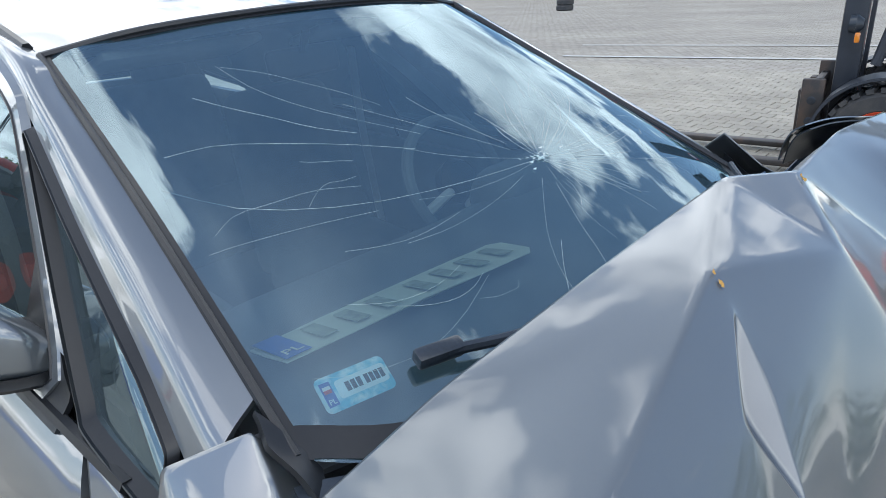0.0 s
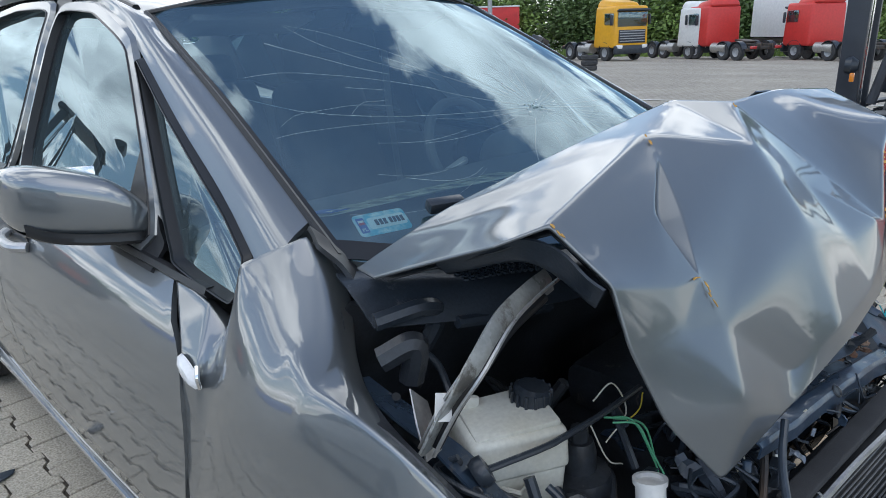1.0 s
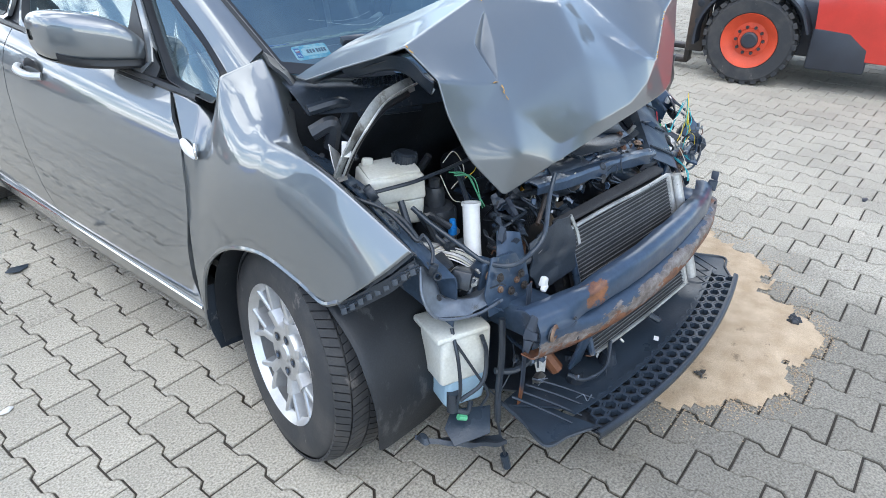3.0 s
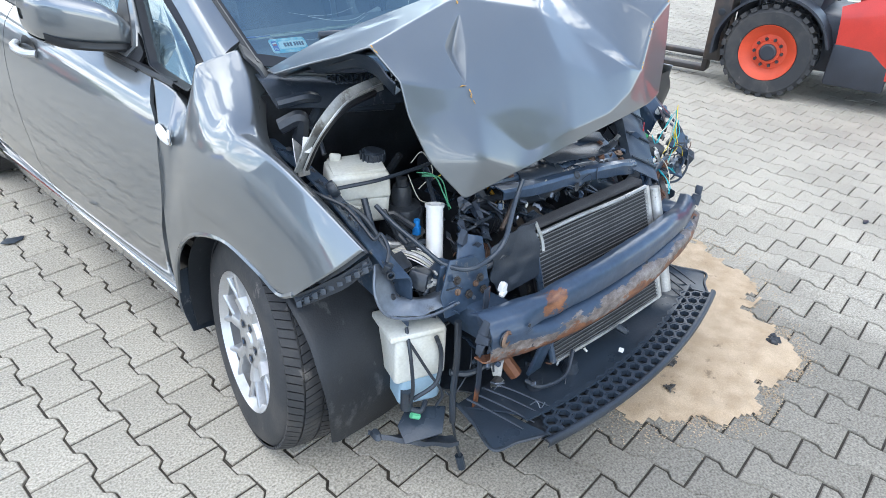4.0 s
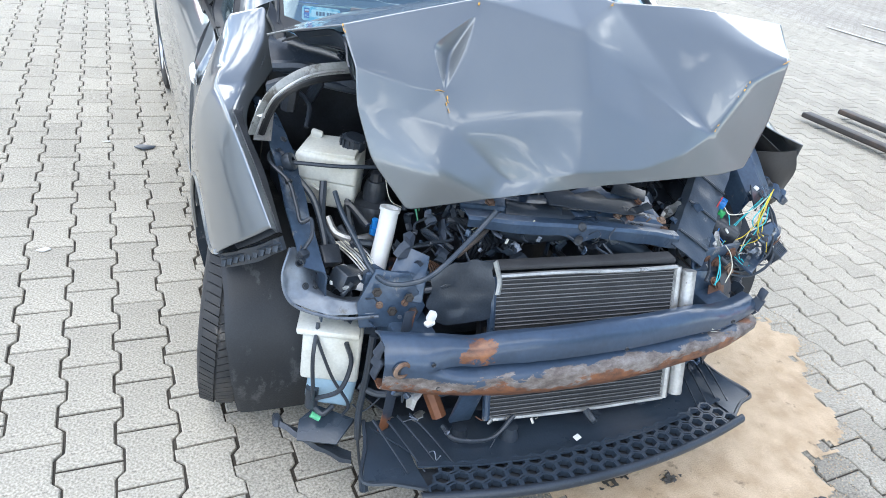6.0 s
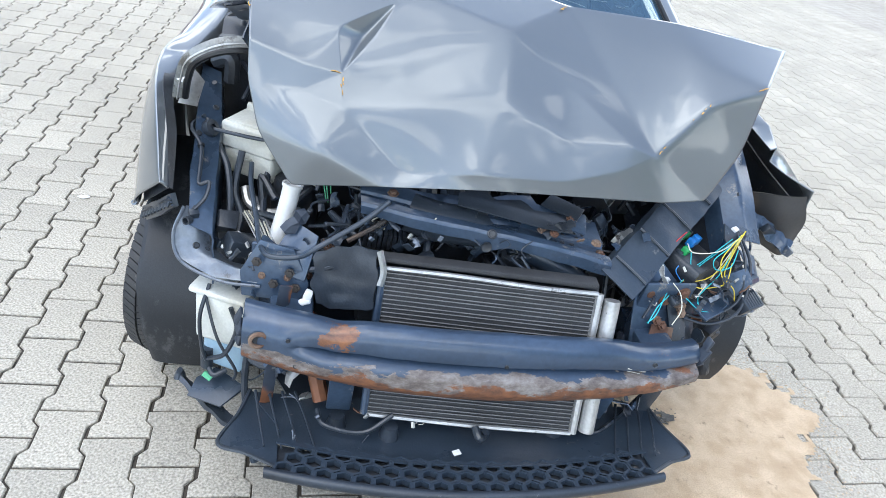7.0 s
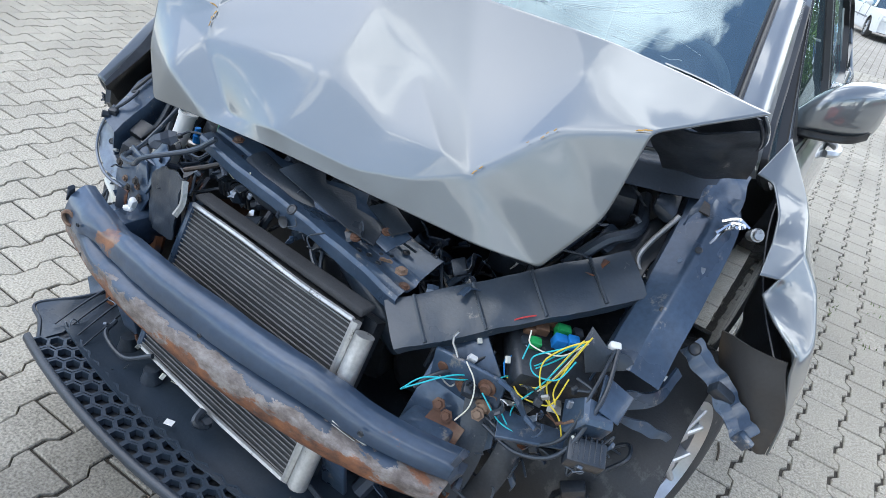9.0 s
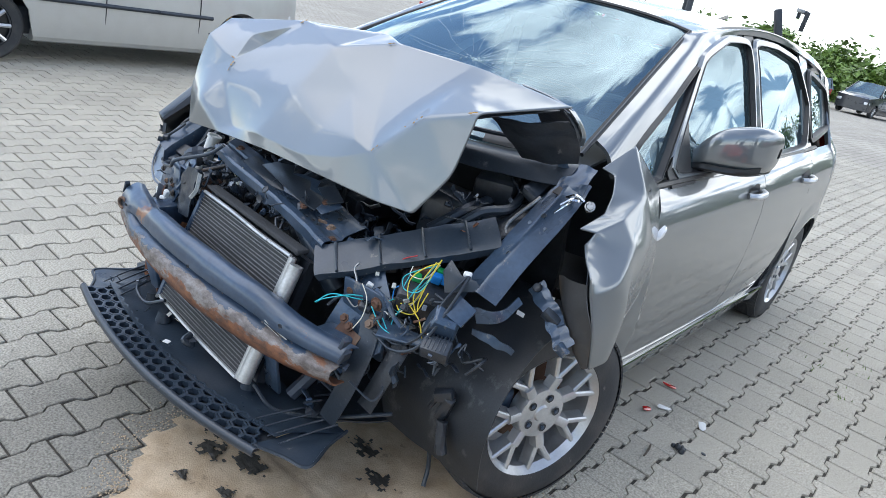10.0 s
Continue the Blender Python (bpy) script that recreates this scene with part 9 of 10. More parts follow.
# ---- parked cars ----
def build_car(name, label, paint, length=4.3, width=1.76, height=1.5, bonnet=0.95, van=False):
    """A parked car facing local +y, centred, standing on z = 0."""
    root = thing(name, label, "van" if van else "car")
    hl, hw = length / 2, width / 2
    fa, ra = hl - 0.85, -hl + 0.75
    belt_z = height * 0.62
    for s in (-1, 1):
        P = np.zeros((14, 90, 3))
        for i, y in enumerate(np.linspace(-hl, hl, 90)):
            low = 0.24
            for ax in (fa, ra):
                d = abs(y - ax)
                if d < 0.36:
                    low = max(low, 0.31 + math.sqrt(0.36 ** 2 - d * d))
            top = belt_z - (0.16 * max(0.0, (y - (hl - 1.25)) / 1.25) ** 1.5)
            k = 1 - 0.16 * (abs(y) / hl) ** 6
            for j in range(14):
                z = low + (top - low) * j / 13
                P[j, i] = (s * hw * k * (1 - 0.12 * abs((z - 0.62) / 0.62) ** 2.2), y, z)
        part("side_panel", sheet(P, 0.02), paint, root)
        part("side_moulding", tube([(s * (hw + 0.004) * (1 - 0.16 * (abs(y) / hl) ** 6), y, 0.58) for y in np.linspace(ra + 0.4, fa - 0.4, 8)], 0.022, 6, 20), PLAST, root, "black side moulding")
        for y in (fa, ra):
            w = part("wheel", lathe([(0.19, -0.08), (0.20, -0.095), (0.28, -0.095), (0.305, -0.07), (0.31, 0.0), (0.305, 0.07), (0.28, 0.095), (0.19, 0.08)], 40, (s * (hw - 0.13), y, 0.31), (0, 90, 0)), RUBBER, root)
            rim = part("rim", lathe([(0.0, 0.07), (0.04, 0.07), (0.05, 0.05), (0.19, 0.055), (0.205, 0.09), (0.2, 0.05), (0, 0.03)], 32, (s * (hw - 0.13), y, 0.31), (0, 90 * s, 0)), TRIM, w)
            for k in range(9):
                a = 2 * math.pi * k / 9
                part("spoke", tube([(s * (hw - 0.05), y + 0.03 * math.cos(a), 0.31 + 0.03 * math.sin(a)), (s * (hw - 0.045), y + 0.195 * math.cos(a), 0.31 + 0.195 * math.sin(a))], 0.018, 6, 3), ALLOY, rim)
        for y in ((fa - 0.62, fa - 1.65) if not van else (fa - 0.55, fa - 1.55)):
            part("door_gap", tube([(s * (hw * 0.965), y, 0.30), (s * (hw + 0.002), y, 0.60), (s * hw * 0.985, y, belt_z)], 0.006, 5, 10), TRIM, root)
        part("door_handle", tube([(s * (hw + 0.02), fa - 1.40, belt_z - 0.10), (s * (hw + 0.03), fa - 1.50, belt_z - 0.10), (s * (hw + 0.02), fa - 1.60, belt_z - 0.10)], 0.014, 6, 8), paint, root)
        part("mirror", box((0.20, 0.10, 0.14), (s * (hw + 0.06), fa - 0.62, belt_z + 0.08), (0, 0, 0), 0.04), paint, root)
        part("tail_lamp", box((0.10, 0.12, 0.30), (s * (hw - 0.14), -hl + 0.08, belt_z - 0.12), (0, 0, 0), 0.03), RED_LENS, root)
        part("headlamp", box((0.28, 0.16, 0.14), (s * (hw - 0.24), hl - 0.14, 0.66), (0, 0, -s * 16), 0.04), LENS, root)
        part("sill", tube([(s * (hw * 0.88), y, 0.24) for y in (ra + 0.38, 0, fa - 0.38)], 0.055, 8, 10), paint, root)
    zf, zr = belt_z - 0.16, belt_z
    roof_f, roof_r = hl - bonnet - 0.75, -hl + (0.22 if van else 0.55)
    part("bonnet", loft([[(-hw * 0.80, hl - 0.10, zf - 0.06), (0, hl, zf - 0.02), (hw * 0.80, hl - 0.10, zf - 0.06)], [(-hw * 0.92, hl - 0.5, zf + 0.06), (0, hl - 0.5, zf + 0.12), (hw * 0.92, hl - 0.5, zf + 0.06)], [(-hw * 0.95, hl - bonnet, belt_z - 0.01), (0, hl - bonnet, belt_z + 0.05), (hw * 0.95, hl - bonnet, belt_z - 0.01)]], 16, 12, 0.02), paint, root)
    for (y, z0, z1) in ((hl, 0.26, zf), (-hl, 0.28, zr)):
        part("bumper", loft([[(-hw * 0.82, y - 0.10 * math.copysign(1, y), z0), (0, y, z0), (hw * 0.82, y - 0.10 * math.copysign(1, y), z0)], [(-hw * 0.84, y - 0.10 * math.copysign(1, y), z1), (0, y, z1), (hw * 0.84, y - 0.10 * math.copysign(1, y), z1)]], 14, 10, 0.03), paint, root)
    part("roof", loft([[(-hw * 0.72, y, height - 0.05 - 0.03 * (abs(y) / hl)), (0, y, height - 0.03 * (abs(y) / hl)), (hw * 0.72, y, height - 0.05 - 0.03 * (abs(y) / hl))] for y in (roof_f, (roof_f + roof_r) / 2, roof_r)], 14, 14, 0.03), paint, root)
    part("windscreen", loft([[(-hw * 0.90, hl - bonnet, belt_z), (0, hl - bonnet + 0.05, belt_z + 0.02), (hw * 0.90, hl - bonnet, belt_z)], [(-hw * 0.70, roof_f, height - 0.05), (0, roof_f + 0.03, height - 0.02), (hw * 0.70, roof_f, height - 0.05)]], 12, 8, 0.01), GLASS_S, root)
    part("rear_window", loft([[(-hw * 0.86, -hl + 0.10, belt_z), (0, -hl + 0.04, belt_z), (hw * 0.86, -hl + 0.10, belt_z)], [(-hw * 0.70, roof_r, height - 0.05), (0, roof_r - 0.02, height - 0.03), (hw * 0.70, roof_r, height - 0.05)]], 12, 8, 0.01), GLASS_S, root)
    for s in (-1, 1):
        part("side_window", loft([[(s * hw * 0.96, hl - bonnet - 0.1, belt_z), (s * hw * 0.97, 0, belt_z), (s * hw * 0.93, -hl + 0.18, belt_z)], [(s * hw * 0.73, roof_f, height - 0.06), (s * hw * 0.74, (roof_f + roof_r) / 2, height - 0.05), (s * hw * 0.72, roof_r, height - 0.06)]], 20, 8, 0.01), GLASS_S, root)
        for y0, y1 in ((hl - bonnet - 0.05, roof_f + 0.02), (fa - 1.65, fa - 1.68), (-hl + 0.14, roof_r - 0.02)):
            part("pillar", tube([(s * hw * 0.965, y0, belt_z), (s * hw * 0.735, y1, height - 0.05)], 0.035, 6, 5), paint, root)
    part("cabin_mass", box((width * 0.78, length * 0.6, 0.45), (0, -0.1, belt_z - 0.15), (0, 0, 0), 0.05), DARK, root)
    part("underbody", box((width * 0.86, length * 0.9, 0.25), (0, 0, 0.36), (0, 0, 0), 0.04), DARK, root)
    root_pose = root
    return root_pose


def put(ob, m):
    ob.matrix_basis = m
    return ob


put(build_car("silver_van", "silver estate van with black side moulding parked on the paving", SILVER, 4.15, 1.80, 1.80, 0.85, True), pose(-6.15, 1.63, 0, 0, 0, 4))
suv = put(build_car("parked_car", "dark grey sport utility car parked in a row", DKGREY, 4.5, 1.85, 1.70), pose(-5.4, 41.0, 0, 0, 0, 170))
put(build_car("parked_car", "dark blue hatchback parked in a row", DKBLUE, 4.1, 1.75, 1.5), pose(-8.2, 40.0, 0, 0, 0, 20))
white_car = put(build_car("parked_car", "white estate car parked on the yard", TRUCK_W, 4.6, 1.8, 1.5), pose(0.6, 27.5, 0, 0, 0, 195))
for k, (x, y, t) in enumerate(((-10.8, 43.0, 15), (-13.2, 46.0, 20), (-16.0, 47.5, 10), (3.6, 31.0, 190), (-2.6, 46.0, 170))):
    copy_thing((white_car, suv)[k % 2], pose(x, y, 0, 0, 0, t))


def build_tarp():
    tarp = thing("tarpaulin_heap", "crumpled blue tarpaulin heap on the yard", "tarpaulin", (-9.5, 12.5, 0))
    bm = bmesh.new()
    bmesh.ops.create_icosphere(bm, subdivisions=4, radius=1.0)
    for v in bm.verts:
        v.co = Vector((v.co.x * 1.5 - 9.5, v.co.y * 0.9 + 12.5, max(0.0, v.co.z) * 0.75))
    part("sheet", dented(bm, 0.18, 2.5), BLUETARP, tarp)
    tp = thing("marker_post", "thin red marker post", "post", (-7.9, 8.4, 0))
    part("post", tube([(-7.9, 8.4, 0), (-7.9, 8.4, 1.1)], 0.04, 8, 4), RED, tp)


build_tarp()


# ---- lorries ----
def build_lorry(name, label, paint, at, turn, sleeper=True, flat_nose=True, deflector=True):
    """A tractor unit facing local +y."""
    root = thing(name, label, "lorry")
    cab = part("cab", dented(join(box((2.45, 2.1, 2.35), (0, 1.6, 1.95), (0, 0, 0), 0.16, 0.95, 3), box((2.2, 1.6, 0.5), (0, 1.3, 3.2), (-10, 0, 0), 0.2, 0.85, 3)), 0.01, 1), paint, root)
    part("windscreen", box((2.1, 0.04, 0.85), (0, 2.63, 2.35), (-4, 0, 0), 0.05), GLASS_S, cab)
    part("sun_visor", box((2.2, 0.28, 0.12), (0, 2.72, 2.88), (15, 0, 0), 0.04), PLAST, cab)
    part("grille", box((1.9, 0.05, 0.75), (0, 2.66, 1.42), (0, 0, 0), 0.03), PLAST, cab)
    for k in range(5):
        part("grille_bar", box((1.8, 0.06, 0.05), (0, 2.68, 1.16 + 0.14 * k), (0, 0, 0), 0.015), GREYPL, cab)
    part("bumper", box((2.45, 0.22, 0.50), (0, 2.62, 0.68), (0, 0, 0), 0.08), PLAST, cab)
    for s in (-1, 1):
        part("headlamp", box((0.42, 0.10, 0.22), (s * 0.92, 2.70, 0.85), (0, 0, -s * 8), 0.05), LENS, cab)
        part("mirror", box((0.12, 0.16, 0.60), (s * 1.38, 2.45, 2.35), (0, 0, 0), 0.05), PLAST, cab)
        part("side_window", box((0.04, 0.85, 0.65), (s * 1.20, 2.0, 2.40), (0, s * 2, 0), 0.04), GLASS_S, cab)
        part("fuel_tank", tube([(s * 0.95, -1.1, 0.72), (s * 0.95, 0.2, 0.72)], 0.30, 14, 4), ALU, root)
        for y in (1.65, -2.0, -0.85):
            w = part("wheel", lathe([(0.26, -0.15), (0.46, -0.15), (0.50, -0.10), (0.51, 0.0), (0.50, 0.10), (0.46, 0.15), (0.26, 0.15)], 32, (s * 1.03, y, 0.51), (0, 90, 0)), RUBBER, root)
            part("rim", lathe([(0, 0.06), (0.12, 0.06), (0.14, 0.02), (0.26, 0.10), (0.28, 0.14), (0.2, 0.0)], 24, (s * 1.03, y, 0.51), (0, 90 * s, 0)), GREYPL, w)
            part("mudguard", loft([[(s * x, y + 0.60 * math.cos(t), 0.51 + 0.60 * math.sin(t)) for t in np.linspace(0.3, 2.85, 7)] for x in (0.85, 1.22)], 18, 3, 0.03), PLAST, root)
        part("chassis_rail", box((0.10, 5.0, 0.26), (s * 0.42, -0.6, 0.85), (0, 0, 0), 0.02), MAST, root)
    part("fifth_wheel", join(box((0.9, 0.9, 0.10), (0, -1.4, 1.10), (6, 0, 0), 0.04), box((1.0, 0.3, 0.2), (0, -1.4, 1.0), (0, 0, 0), 0.03)), MAST, root)
    part("rear_bar", box((2.3, 0.10, 0.18), (0, -2.95, 0.75), (0, 0, 0), 0.03), MAST, root)
    for s in (-1, 1):
        part("tail_lamp", box((0.45, 0.06, 0.16), (s * 0.85, -3.02, 0.78), (0, 0, 0), 0.02), RED_LENS, root)
    root.matrix_basis = pose(*at, 0, 0, turn)
    return root


def far(dx, dy, dist, eye=(-1.15, -0.51)):
    k = dist / math.hypot(dx, dy)
    x, y = eye[0] + dx * k, eye[1] + dy * k
    return (x, y, ground_z(min(x, 60), y))


build_lorry("lorry", "yellow tractor lorry parked at the edge of the yard", YELLOW, far(0.852, 0.520, 45), 158)
build_lorry("lorry", "white tractor lorry parked in front of trees", TRUCK_W, far(0.905, 0.427, 49), 155)
red_lorry = build_lorry("lorry", "red tractor lorry seen from behind", TRUCK_R, far(0.928, 0.378, 46), -28)
copy_thing(red_lorry, pose(*far(0.962, 0.262, 45), 0, 0, -30))
white_box = thing("box_body_lorry", "white box body on a parked lorry", "lorry", far(0.949, 0.300, 50))


def build_boxes():
    c = far(0.950, 0.300, 50)
    part("box_body", box((2.5, 6.0, 2.7), (c[0], c[1], c[2] + 2.65), (0, 0, -30), 0.05), TRUCK_W, white_box, "white box body")
    part("box_chassis", box((2.2, 6.0, 0.3), (c[0], c[1], c[2] + 1.1), (0, 0, -30), 0.03), MAST, white_box)
    for s in (-1, 1):
        for y in (-2.0, 1.8):
            o = Matrix.Rotation(radians(-30), 3, "Z") @ Vector((s * 1.0, y, 0))
            part("wheel", lathe([(0.0, 0.12), (0.45, 0.14), (0.50, 0.0), (0.45, -0.14), (0, -0.12)], 24, (c[0] + o.x, c[1] + o.y, c[2] + 0.5), (0, 90, -30)), RUBBER, white_box)
    # red curtain-sided trailer
    c = far(0.722, 0.692, 62)
    tr = thing("trailer", "red curtain-sided trailer with a white front", "trailer", c)
    part("curtain", dented(box((12.0, 2.5, 2.6), (c[0], c[1], c[2] + 2.6), (0, 0, -46), 0.06), 0.05, 0.7), CURTAIN, tr)
    part("trailer_roof", box((12.1, 2.55, 0.12), (c[0], c[1], c[2] + 3.95), (0, 0, -46), 0.03), TRUCK_W, tr)
    part("trailer_bed", box((12.1, 2.5, 0.25), (c[0], c[1], c[2] + 1.15), (0, 0, -46), 0.03), MAST, tr)
    for k in (-4.2, -3.0, -1.8):
        o = Matrix.Rotation(radians(-46), 3, "Z") @ Vector((k, -1.1, 0))
        part("wheel", lathe([(0.0, 0.12), (0.45, 0.14), (0.50, 0.0), (0.45, -0.14), (0, -0.12)], 24, (c[0] + o.x, c[1] + o.y, c[2] + 0.5), (90, 0, -46)), RUBBER, tr)
    c = far(0.668, 0.744, 60)
    v = thing("cab_lorry", "white lorry cab parked behind the trailer", "lorry", c)
    part("cab", box((2.4, 2.0, 2.4), (c[0], c[1], c[2] + 1.9), (0, 0, 30), 0.2), TRUCK_W, v)
    part("windscreen", box((2.0, 0.05, 0.8), (c[0] - 0.5, c[1] - 0.88, c[2] + 2.2), (0, 0, 30), 0.05), GLASS_S, v)
    for s in (-1, 1):
        part("wheel", lathe([(0.0, 0.14), (0.45, 0.14), (0.50, 0.0), (0.45, -0.14), (0, -0.14)], 24, (c[0] + s * 0.9, c[1] + s * 0.5, c[2] + 0.5), (0, 90, 30)), RUBBER, v)
    # tyres, scrap heap and lamp posts
    c = far(0.843, 0.536, 29)
    for k in range(3):
        ty = thing("old_tyre", "old black tyre stacked on the yard", "tyre", (c[0], c[1], c[2] + 0.2 * k), "stacked tyres")
        part("rubber", lathe([(0.20, -0.09), (0.30, -0.10), (0.34, -0.06), (0.34, 0.06), (0.30, 0.10), (0.20, 0.09)], 28, (c[0] + 0.03 * k, c[1], c[2] + 0.10 + 0.2 * k)), RUBBER, ty)
    c = far(0.795, 0.607, 48)
    scrap = thing("scrap_heap", "dark heap of crushed vehicle scrap", "scrap heap", c)
    rnd = random.Random(6)
    for k in range(26):
        part("scrap_piece", dented(box((rnd.uniform(0.3, 1.1), rnd.uniform(0.3, 0.9), rnd.uniform(0.2, 0.7)), (c[0] + rnd.uniform(-1.1, 1.6), c[1] + rnd.uniform(-1, 1), c[2] + rnd.uniform(0.15, 1.5) * (1 - 0.03 * k)), (rnd.uniform(0, 60), rnd.uniform(0, 60), rnd.uniform(0, 90)), 0.04), 0.08, 3, k), (DARK, MAST, PLAST_D, GREYPL)[k % 4], scrap)
    for (dx, dy, d) in ((0.761, 0.649, 52), (0.655, 0.755, 75)):
        c = far(dx, dy, d)
        lp = thing("lamp_post", "tall grey concrete lamp post", "lamp post", c)
        part("post", tube([(c[0], c[1], c[2]), (c[0], c[1], c[2] + 9)], 0.20, 10, 6, 0.11), GREYPL, lp)
        part("lamp_head", box((0.7, 0.25, 0.12), (c[0] - 0.5, c[1], c[2] + 9), (0, 0, 0), 0.04), GREYPL, lp)
    # painted lines
    for k, (a, b) in enumerate((((11.2, 6.9), (13.6, 0.2)), ((9.4, 6.2), (11.3, 0.1)))):
        d = Vector((b[0] - a[0], b[1] - a[1], 0)).normalized()
        nrm = Vector((-d.y, d.x, 0)) * 0.06
        P = np.zeros((2, 12, 3))
        for i in range(12):
            q = Vector((a[0] + (b[0] - a[0]) * i / 11, a[1] + (b[1] - a[1]) * i / 11, 0))
            for j, s in enumerate((-1, 1)):
                r = q + nrm * s
                P[j, i] = (r.x, r.y, ground_z(r.x, r.y) + 0.004)
        tagged(part("road_line", sheet(P, 0.003), LINE, None), "worn white painted bay line on the paving", "road marking", kind="structure")


build_boxes()


# ---- trees, hedge and grass ----
def crown_mesh(name, seed, radius, height, leaves, size, material, low=0.12):
    """A crown of many small leaves set in clumps round forking limbs, with gaps."""
    rnd = random.Random(seed)
    clumps = []
    for _ in range(46):
        a, r, h = rnd.uniform(0, 6.283), math.sqrt(rnd.random()), rnd.uniform(low, 1.0)
        w = math.sin(min(1.0, (1.02 - h) / (1.02 - low) * 1.5) * math.pi / 2) * (0.75 + 0.5 * rnd.random())
        clumps.append(Vector((radius * r * w * math.cos(a), radius * r * w * math.sin(a), height * h)))
    verts, faces = [], []
    for k in range(leaves):
        c = clumps[rnd.randrange(len(clumps))]
        p = c + Vector((rnd.gauss(0, 1), rnd.gauss(0, 1), rnd.gauss(0, 0.8))) * radius * 0.17
        u = Vector((rnd.uniform(-1, 1), rnd.uniform(-1, 1), rnd.uniform(-0.5, 0.5))).normalized()
        v = u.cross(Vector((rnd.uniform(-1, 1), rnd.uniform(-1, 1), rnd.uniform(-1, 1)))).normalized()
        s = size * rnd.uniform(0.6, 1.3)
        i = len(verts)
        verts += [tuple(p - u * s), tuple(p + v * s * 0.5), tuple(p + u * s), tuple(p - v * s * 0.5)]
        faces.append((i, i + 1, i + 2, i + 3))
    me = bpy.data.meshes.new(name)
    me.from_pydata(verts, [], faces)
    me.update()
    me.materials.append(material)
    return me, clumps


def build_tree(seed, height, radius, material, label):
    root = thing("tree", label, "tree")
    me, clumps = crown_mesh("crown", seed, radius, height, 5200, 0.24, material)
    crown = new("crown", me)
    crown.parent = root
    bms = [tube([(0, 0, 0), (0.1, 0.05, height * 0.3), (0.0, 0.1, height * 0.75)], 0.22, 9, 14, 0.06)]
    for c in clumps[:14]:
        bms.append(tube([(0.05, 0.05, height * 0.22 + c.z * 0.15), (c.x * 0.4, c.y * 0.4, c.z * 0.7), tuple(c)], 0.08, 6, 8, 0.02))
    part("trunk", join(*bms), BARK, root)
    return root


def plant():
    kinds = [build_tree(11, 11.0, 4.4, LEAF_D, "tall dark green broadleaf tree"), build_tree(12, 9.0, 4.0, LEAF, "bright green broadleaf tree"), build_tree(13, 13.0, 4.8, LEAF_D, "high dense dark green tree")]
    rnd = random.Random(9)
    spots = []
    for k in range(22):
        a = radians(70 - 62 * k / 21 + rnd.uniform(-1, 1))
        d = rnd.uniform(64, 78)
        spots.append((d * math.cos(a), d * math.sin(a)))
    spots += [(14, 62), (24, 60), (9, 70), (19, 74)]
    first = {}
    for k, (x, y) in enumerate(spots):
        i = k % 3
        m = pose(x, y, ground_z(min(x, 60), y), 0, 0, rnd.uniform(0, 360))
        if i not in first:
            first[i] = True
            kinds[i].matrix_basis = m
        else:
            copy_thing(kinds[i], m)
    # trees mirrored in the side windows
    for x, y in ((11, -6.5), (12.5, -9.0), (14, -3.5)):
        copy_thing(kinds[k % 3], pose(x, y - 14, 0, 0, 0, x * 40))
    # hedge behind the parked cars
    for j, (x, y, mt) in enumerate(((0, 57, LEAF_D), (6, 60, LEAF), (60, 8, LEAF_D), (60, 15, LEAF), (59, 22, LEAF_D), (56, 29, LEAF), (53, 35, LEAF_D), (49, 41, LEAF), (44, 47, LEAF_D), (38, 52, LEAF), (31, 56, LEAF_D), (23, 59, LEAF), (14, 60, LEAF_D))):
        me, _ = crown_mesh("leaves", 30 + j, 4.6, 4.2, 5200, 0.20, mt, 0.0)
        h = thing("hedge", "uneven bright green hedge along the yard", "hedge", (x, y, ground_z(min(x, 60), y)), "hedge bushes")
        ob = new("leaves", me)
        ob.parent = h
    # low bushes beyond the parked cars
    for j, (x, y) in enumerate(((-5, 55), (-10.5, 57), (-16, 56), (-22, 58), (-28, 57))):
        me, _ = crown_mesh("leaves", 60 + j, 4.2, 3.1, 8000, 0.26, LEAF, 0.0)
        h = thing("bush", "low bright green bushes beyond the parked cars", "bush", (x, y, 0.0), "bushes")
        ob = new("leaves", me)
        ob.parent = h
    # grass strip along the trees
    gv, gf = [], []
    for _ in range(9000):
        a = radians(rnd.uniform(6, 72))
        d = rnd.uniform(53, 62)
        x, y = d * math.cos(a), d * math.sin(a)
        z = ground_z(min(x, 60), y)
        h, w, t = rnd.uniform(0.15, 0.55), rnd.uniform(0.05, 0.14), rnd.uniform(0, 6.28)
        i = len(gv)
        gv += [(x - w * math.cos(t), y - w * math.sin(t), z - 0.02), (x + w * math.cos(t), y + w * math.sin(t), z - 0.02), (x + rnd.uniform(-0.1, 0.1), y + rnd.uniform(-0.1, 0.1), z + h)]
        gf.append((i, i + 1, i + 2))
    stuff("grass", gv, gf, GRASS, "rough green grass strip below the trees", "grass")
    # weeds in the joints
    wv, wf = [], []
    for (cx, cy) in ((1.25, 2.65), (1.42, 2.45), (1.20, 2.25), (1.65, 3.1), (1.38, 2.0)):
        for _ in range(9):
            x, y = cx + rnd.gauss(0, 0.03), cy + rnd.gauss(0, 0.05)
            h, t = rnd.uniform(0.006, 0.022), rnd.uniform(0, 6.28)
            i = len(wv)
            wv += [(x - 0.003, y, -0.004), (x + 0.003, y, -0.004), (x + 0.012 * math.cos(t), y + 0.012 * math.sin(t), h)]
            wf.append((i, i + 1, i + 2))
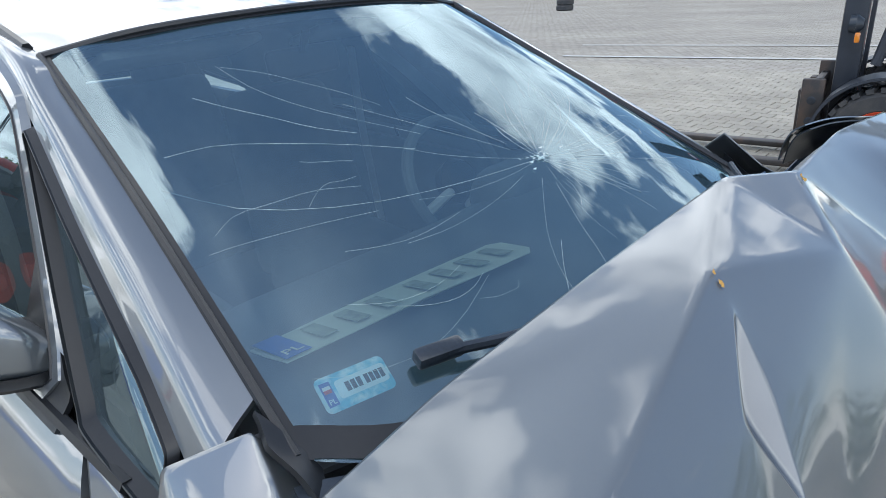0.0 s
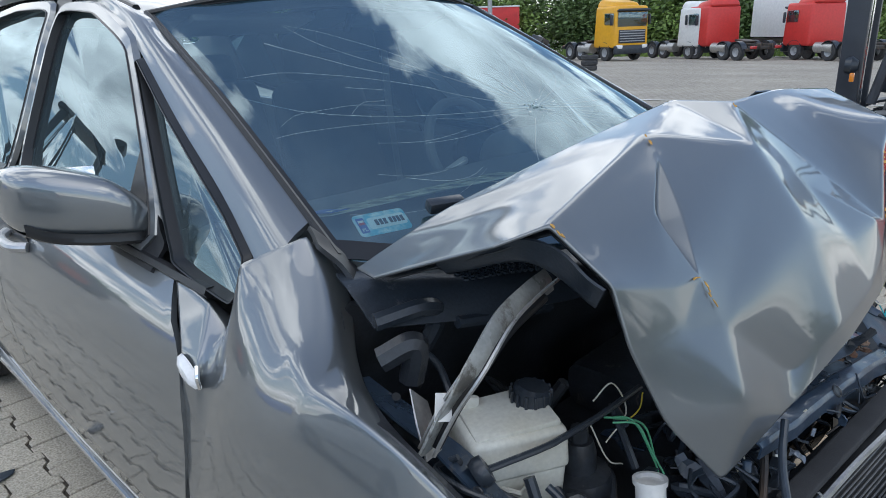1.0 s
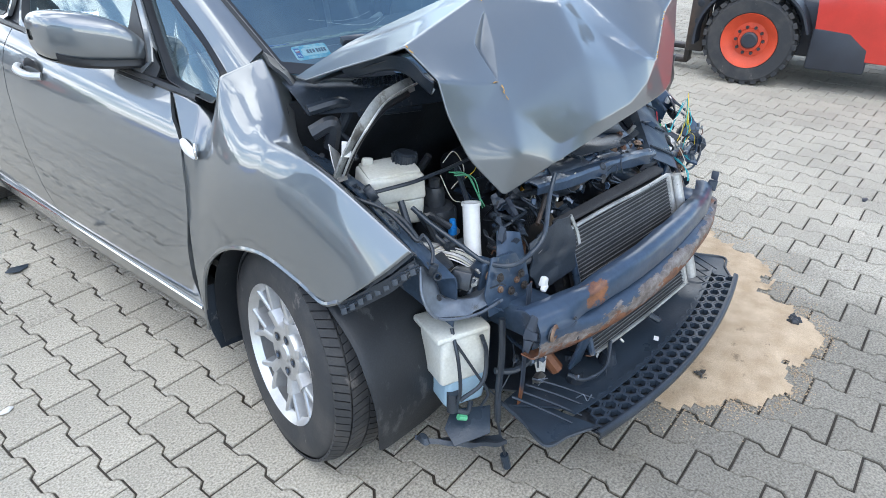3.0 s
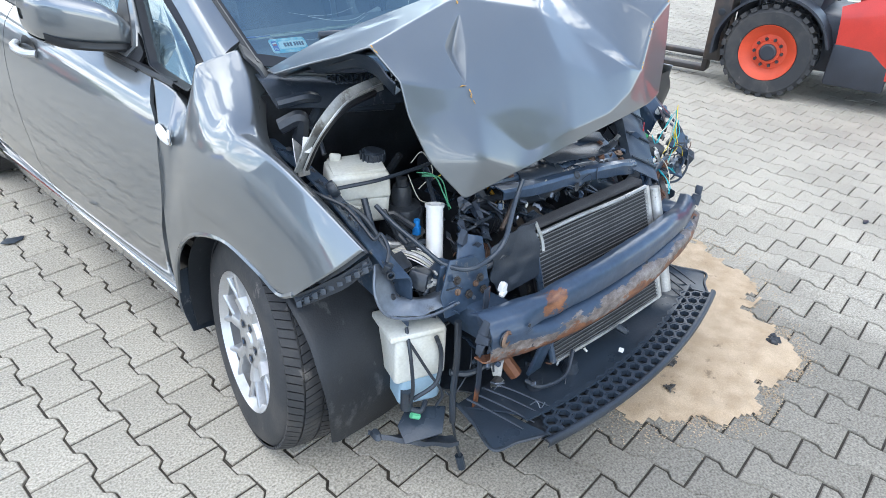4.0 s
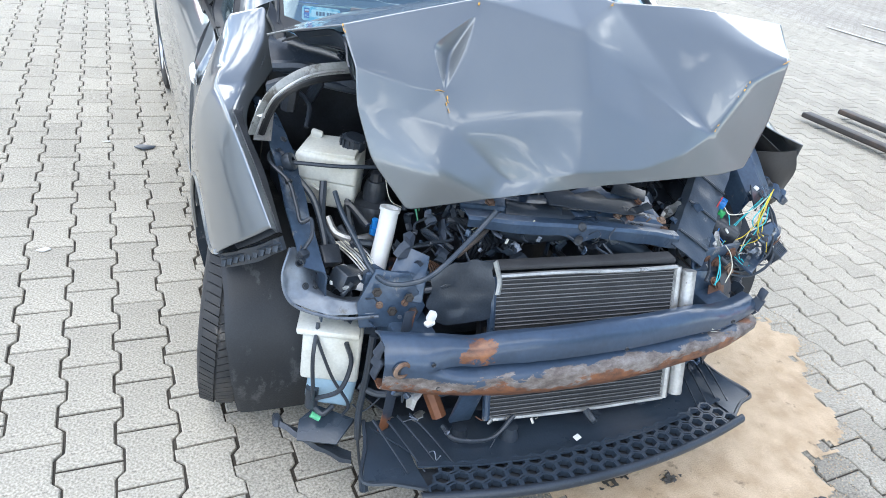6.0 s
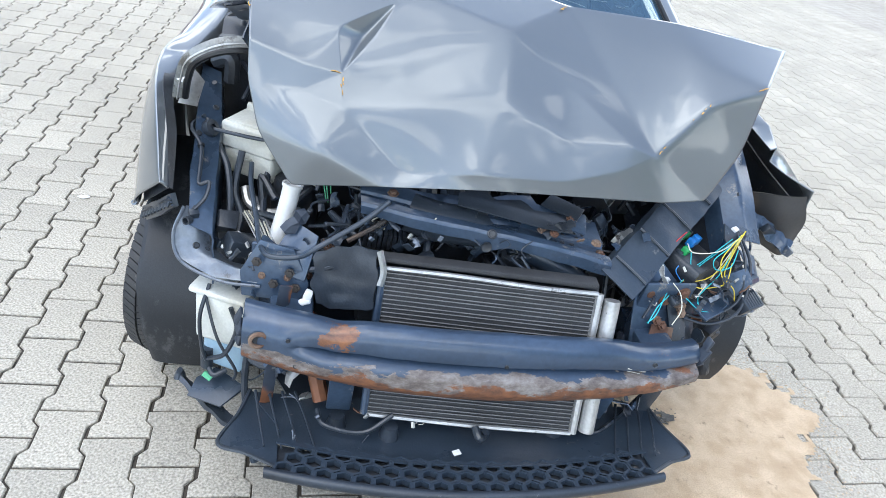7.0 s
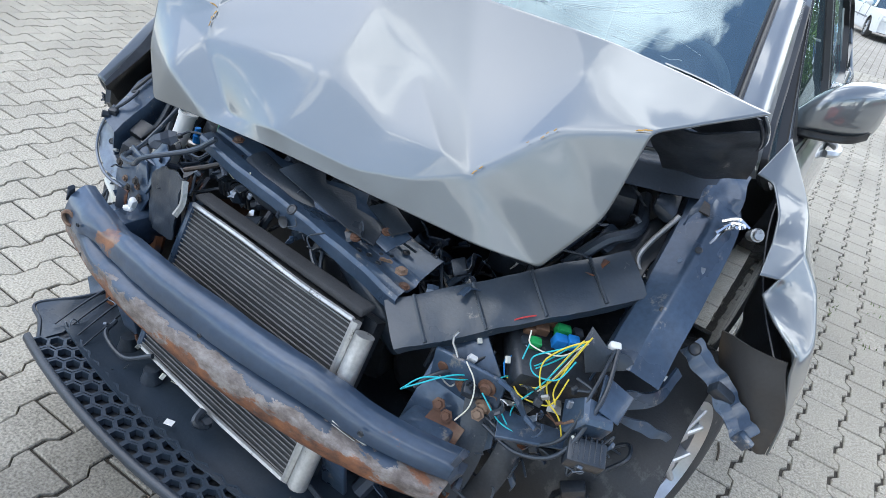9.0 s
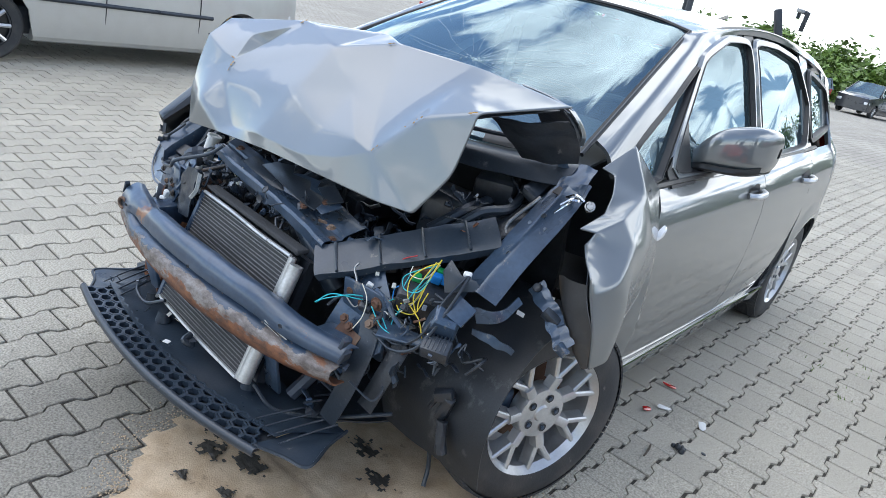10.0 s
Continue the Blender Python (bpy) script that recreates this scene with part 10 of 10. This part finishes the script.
    stuff("joint_weeds", wv, wf, GRASS, "tiny green weeds in the paving joints", "weeds")


plant()


# ---- loading machine mirrored in the side windows ----
def build_loader():
    root = thing("loader", "dark telescopic loader with a red engine cover", "loader")
    part("body", join(box((1.7, 2.6, 0.7), (0, 0, 0.95), (0, 0, 0), 0.12, 0.9, 3)), GREY_M, root)
    part("engine_cover", box((0.95, 1.5, 0.6), (-0.62, -0.2, 1.45), (0, 0, 0), 0.15, 0.85, 4), RED, root, "rounded red engine cover")
    cab = part("cab_frame", join(*[tube([(0.1 + 0.75 * i, -0.5 + 0.95 * j, 1.2), (0.15 + 0.65 * i, -0.45 + 0.85 * j, 2.55)], 0.05, 8, 4) for i in (0, 1) for j in (0, 1)], box((0.85, 1.05, 0.08), (0.47, -0.02, 2.58), (0, 0, 0), 0.03)), GREY_M, root)
    part("cab_seat", join(box((0.45, 0.45, 0.15), (0.47, -0.05, 1.45), (0, 0, 0), 0.05), box((0.45, 0.12, 0.5), (0.47, -0.28, 1.7), (0, 0, 0), 0.05)), FABRIC, cab)
    part("boom", join(tube([(0.0, -1.2, 1.35), (0.0, 0.4, 1.55), (0.0, 1.7, 1.75)], 0.13, 8, 10), box((0.12, 0.12, 0.60), (0, 1.95, 1.98), (20, 0, 0), 0.03)), GREY_M, root)
    part("boom_cylinder", tube([(0.15, 0.0, 1.3), (0.15, 1.1, 2.0)], 0.06, 8, 4), CHROME, root)
    part("tool_head", join(box((0.62, 0.07, 0.06), (0, 2.22, 2.30), (0, 6, 0), 0.015), box((0.05, 0.07, 0.30), (0.27, 2.24, 2.14), (0, 12, 0), 0.012), box((0.05, 0.06, 0.12), (-0.27, 2.24, 2.26), (0, 0, 0), 0.012)), GREY_M, root)
    for s in (-1, 1):
        for y in (-1.0, 1.05):
            w = part("wheel", lathe([(0.25, -0.16), (0.50, -0.17), (0.56, -0.10), (0.57, 0), (0.56, 0.10), (0.50, 0.17), (0.25, 0.16)], 32, (s * 0.92, y, 0.57), (0, 90, 0)), RUBBER, root)
            part("rim", lathe([(0, 0.08), (0.1, 0.08), (0.12, 0.02), (0.26, 0.12), (0.28, 0.15), (0.2, 0)], 24, (s * 0.92, y, 0.57), (0, 90 * s, 0)), RED_RIM, w)
    root.matrix_basis = pose(-3.85, 9.8, 0, 0, 0, -62)
    return root


build_loader()


# ---- paving blocks ----
def lay(x, y):
    """The courses drift a little across the yard: where a block lies and how far it is turned, in degrees."""
    run, ease = max(0.0, x + 1.03), min(1.0, max(0.0, x / 0.8))
    up = min(1.0, max(0.0, (y + 0.7) / 1.7))
    return x + 0.03 * ease * up, y + 0.0386 * min(run, 3.0) - 0.034 * ease * up, 2.2 if 0.0 < run < 3.0 else 0.0


def pave():
    pv, pf = paver_shape()
    me = bpy.data.meshes.new("paver")
    me.from_pydata(pv, [], pf)
    me.update()
    me.materials.append(PAVER)
    rnd = random.Random(21)
    verts, faces, n = [], [], 0
    base = np.array(pv)
    c0, c1 = int(-8.0 / PITCH_X), int(9.0 / PITCH_X)
    for c in range(c0, c1):
        column = -1.318 + PITCH_X * (c - round(-1.305 / PITCH_X))
        odd = (c - round(-1.305 / PITCH_X)) % 2
        for r in range(int(-2.6 / PITCH_Y), int(14.0 / PITCH_Y)):
            y = 0.05 + PITCH_Y * (r + 0.5 + (0.5 if odd else 0.0))
            x, y, drift = lay(column, y)
            if abs(x) < 0.6 and 0.4 < y < 2.9:
                continue
            dz, tx, ty, tz = rnd.uniform(-0.0025, 0.0015), rnd.uniform(-0.4, 0.4), rnd.uniform(-0.4, 0.4), rnd.uniform(-0.5, 0.5) + drift
            near = -1.75 < x < -0.86 and -0.85 < y < 1.30
            if near and n < 300:
                ob = new("paver", me)
                ob.parent = ground
                ob.matrix_basis = pose(x, y, dz, tx, ty, tz)
                n += 1
                continue
            m = np.array(pose(x, y, dz + ground_z(x, y), tx, ty, tz))
            i = len(verts)
            verts += [tuple(v) for v in base @ m[:3, :3].T + m[:3, 3]]
            faces += [tuple(i + q for q in f) for f in pf]
    stuff("paver_field", verts, faces, PAVER_S, "", "", ground)
    # dark dirt swept into the joints
    xs, ys = (-7.9, 7.0, 8.8), (-2.38, 13.7)
    stuff("joint_dirt", [(x, y, ground_z(x, y) - 0.0085) for y in ys for x in xs], quads(3, 2), JOINT, "", "", ground)


pave()
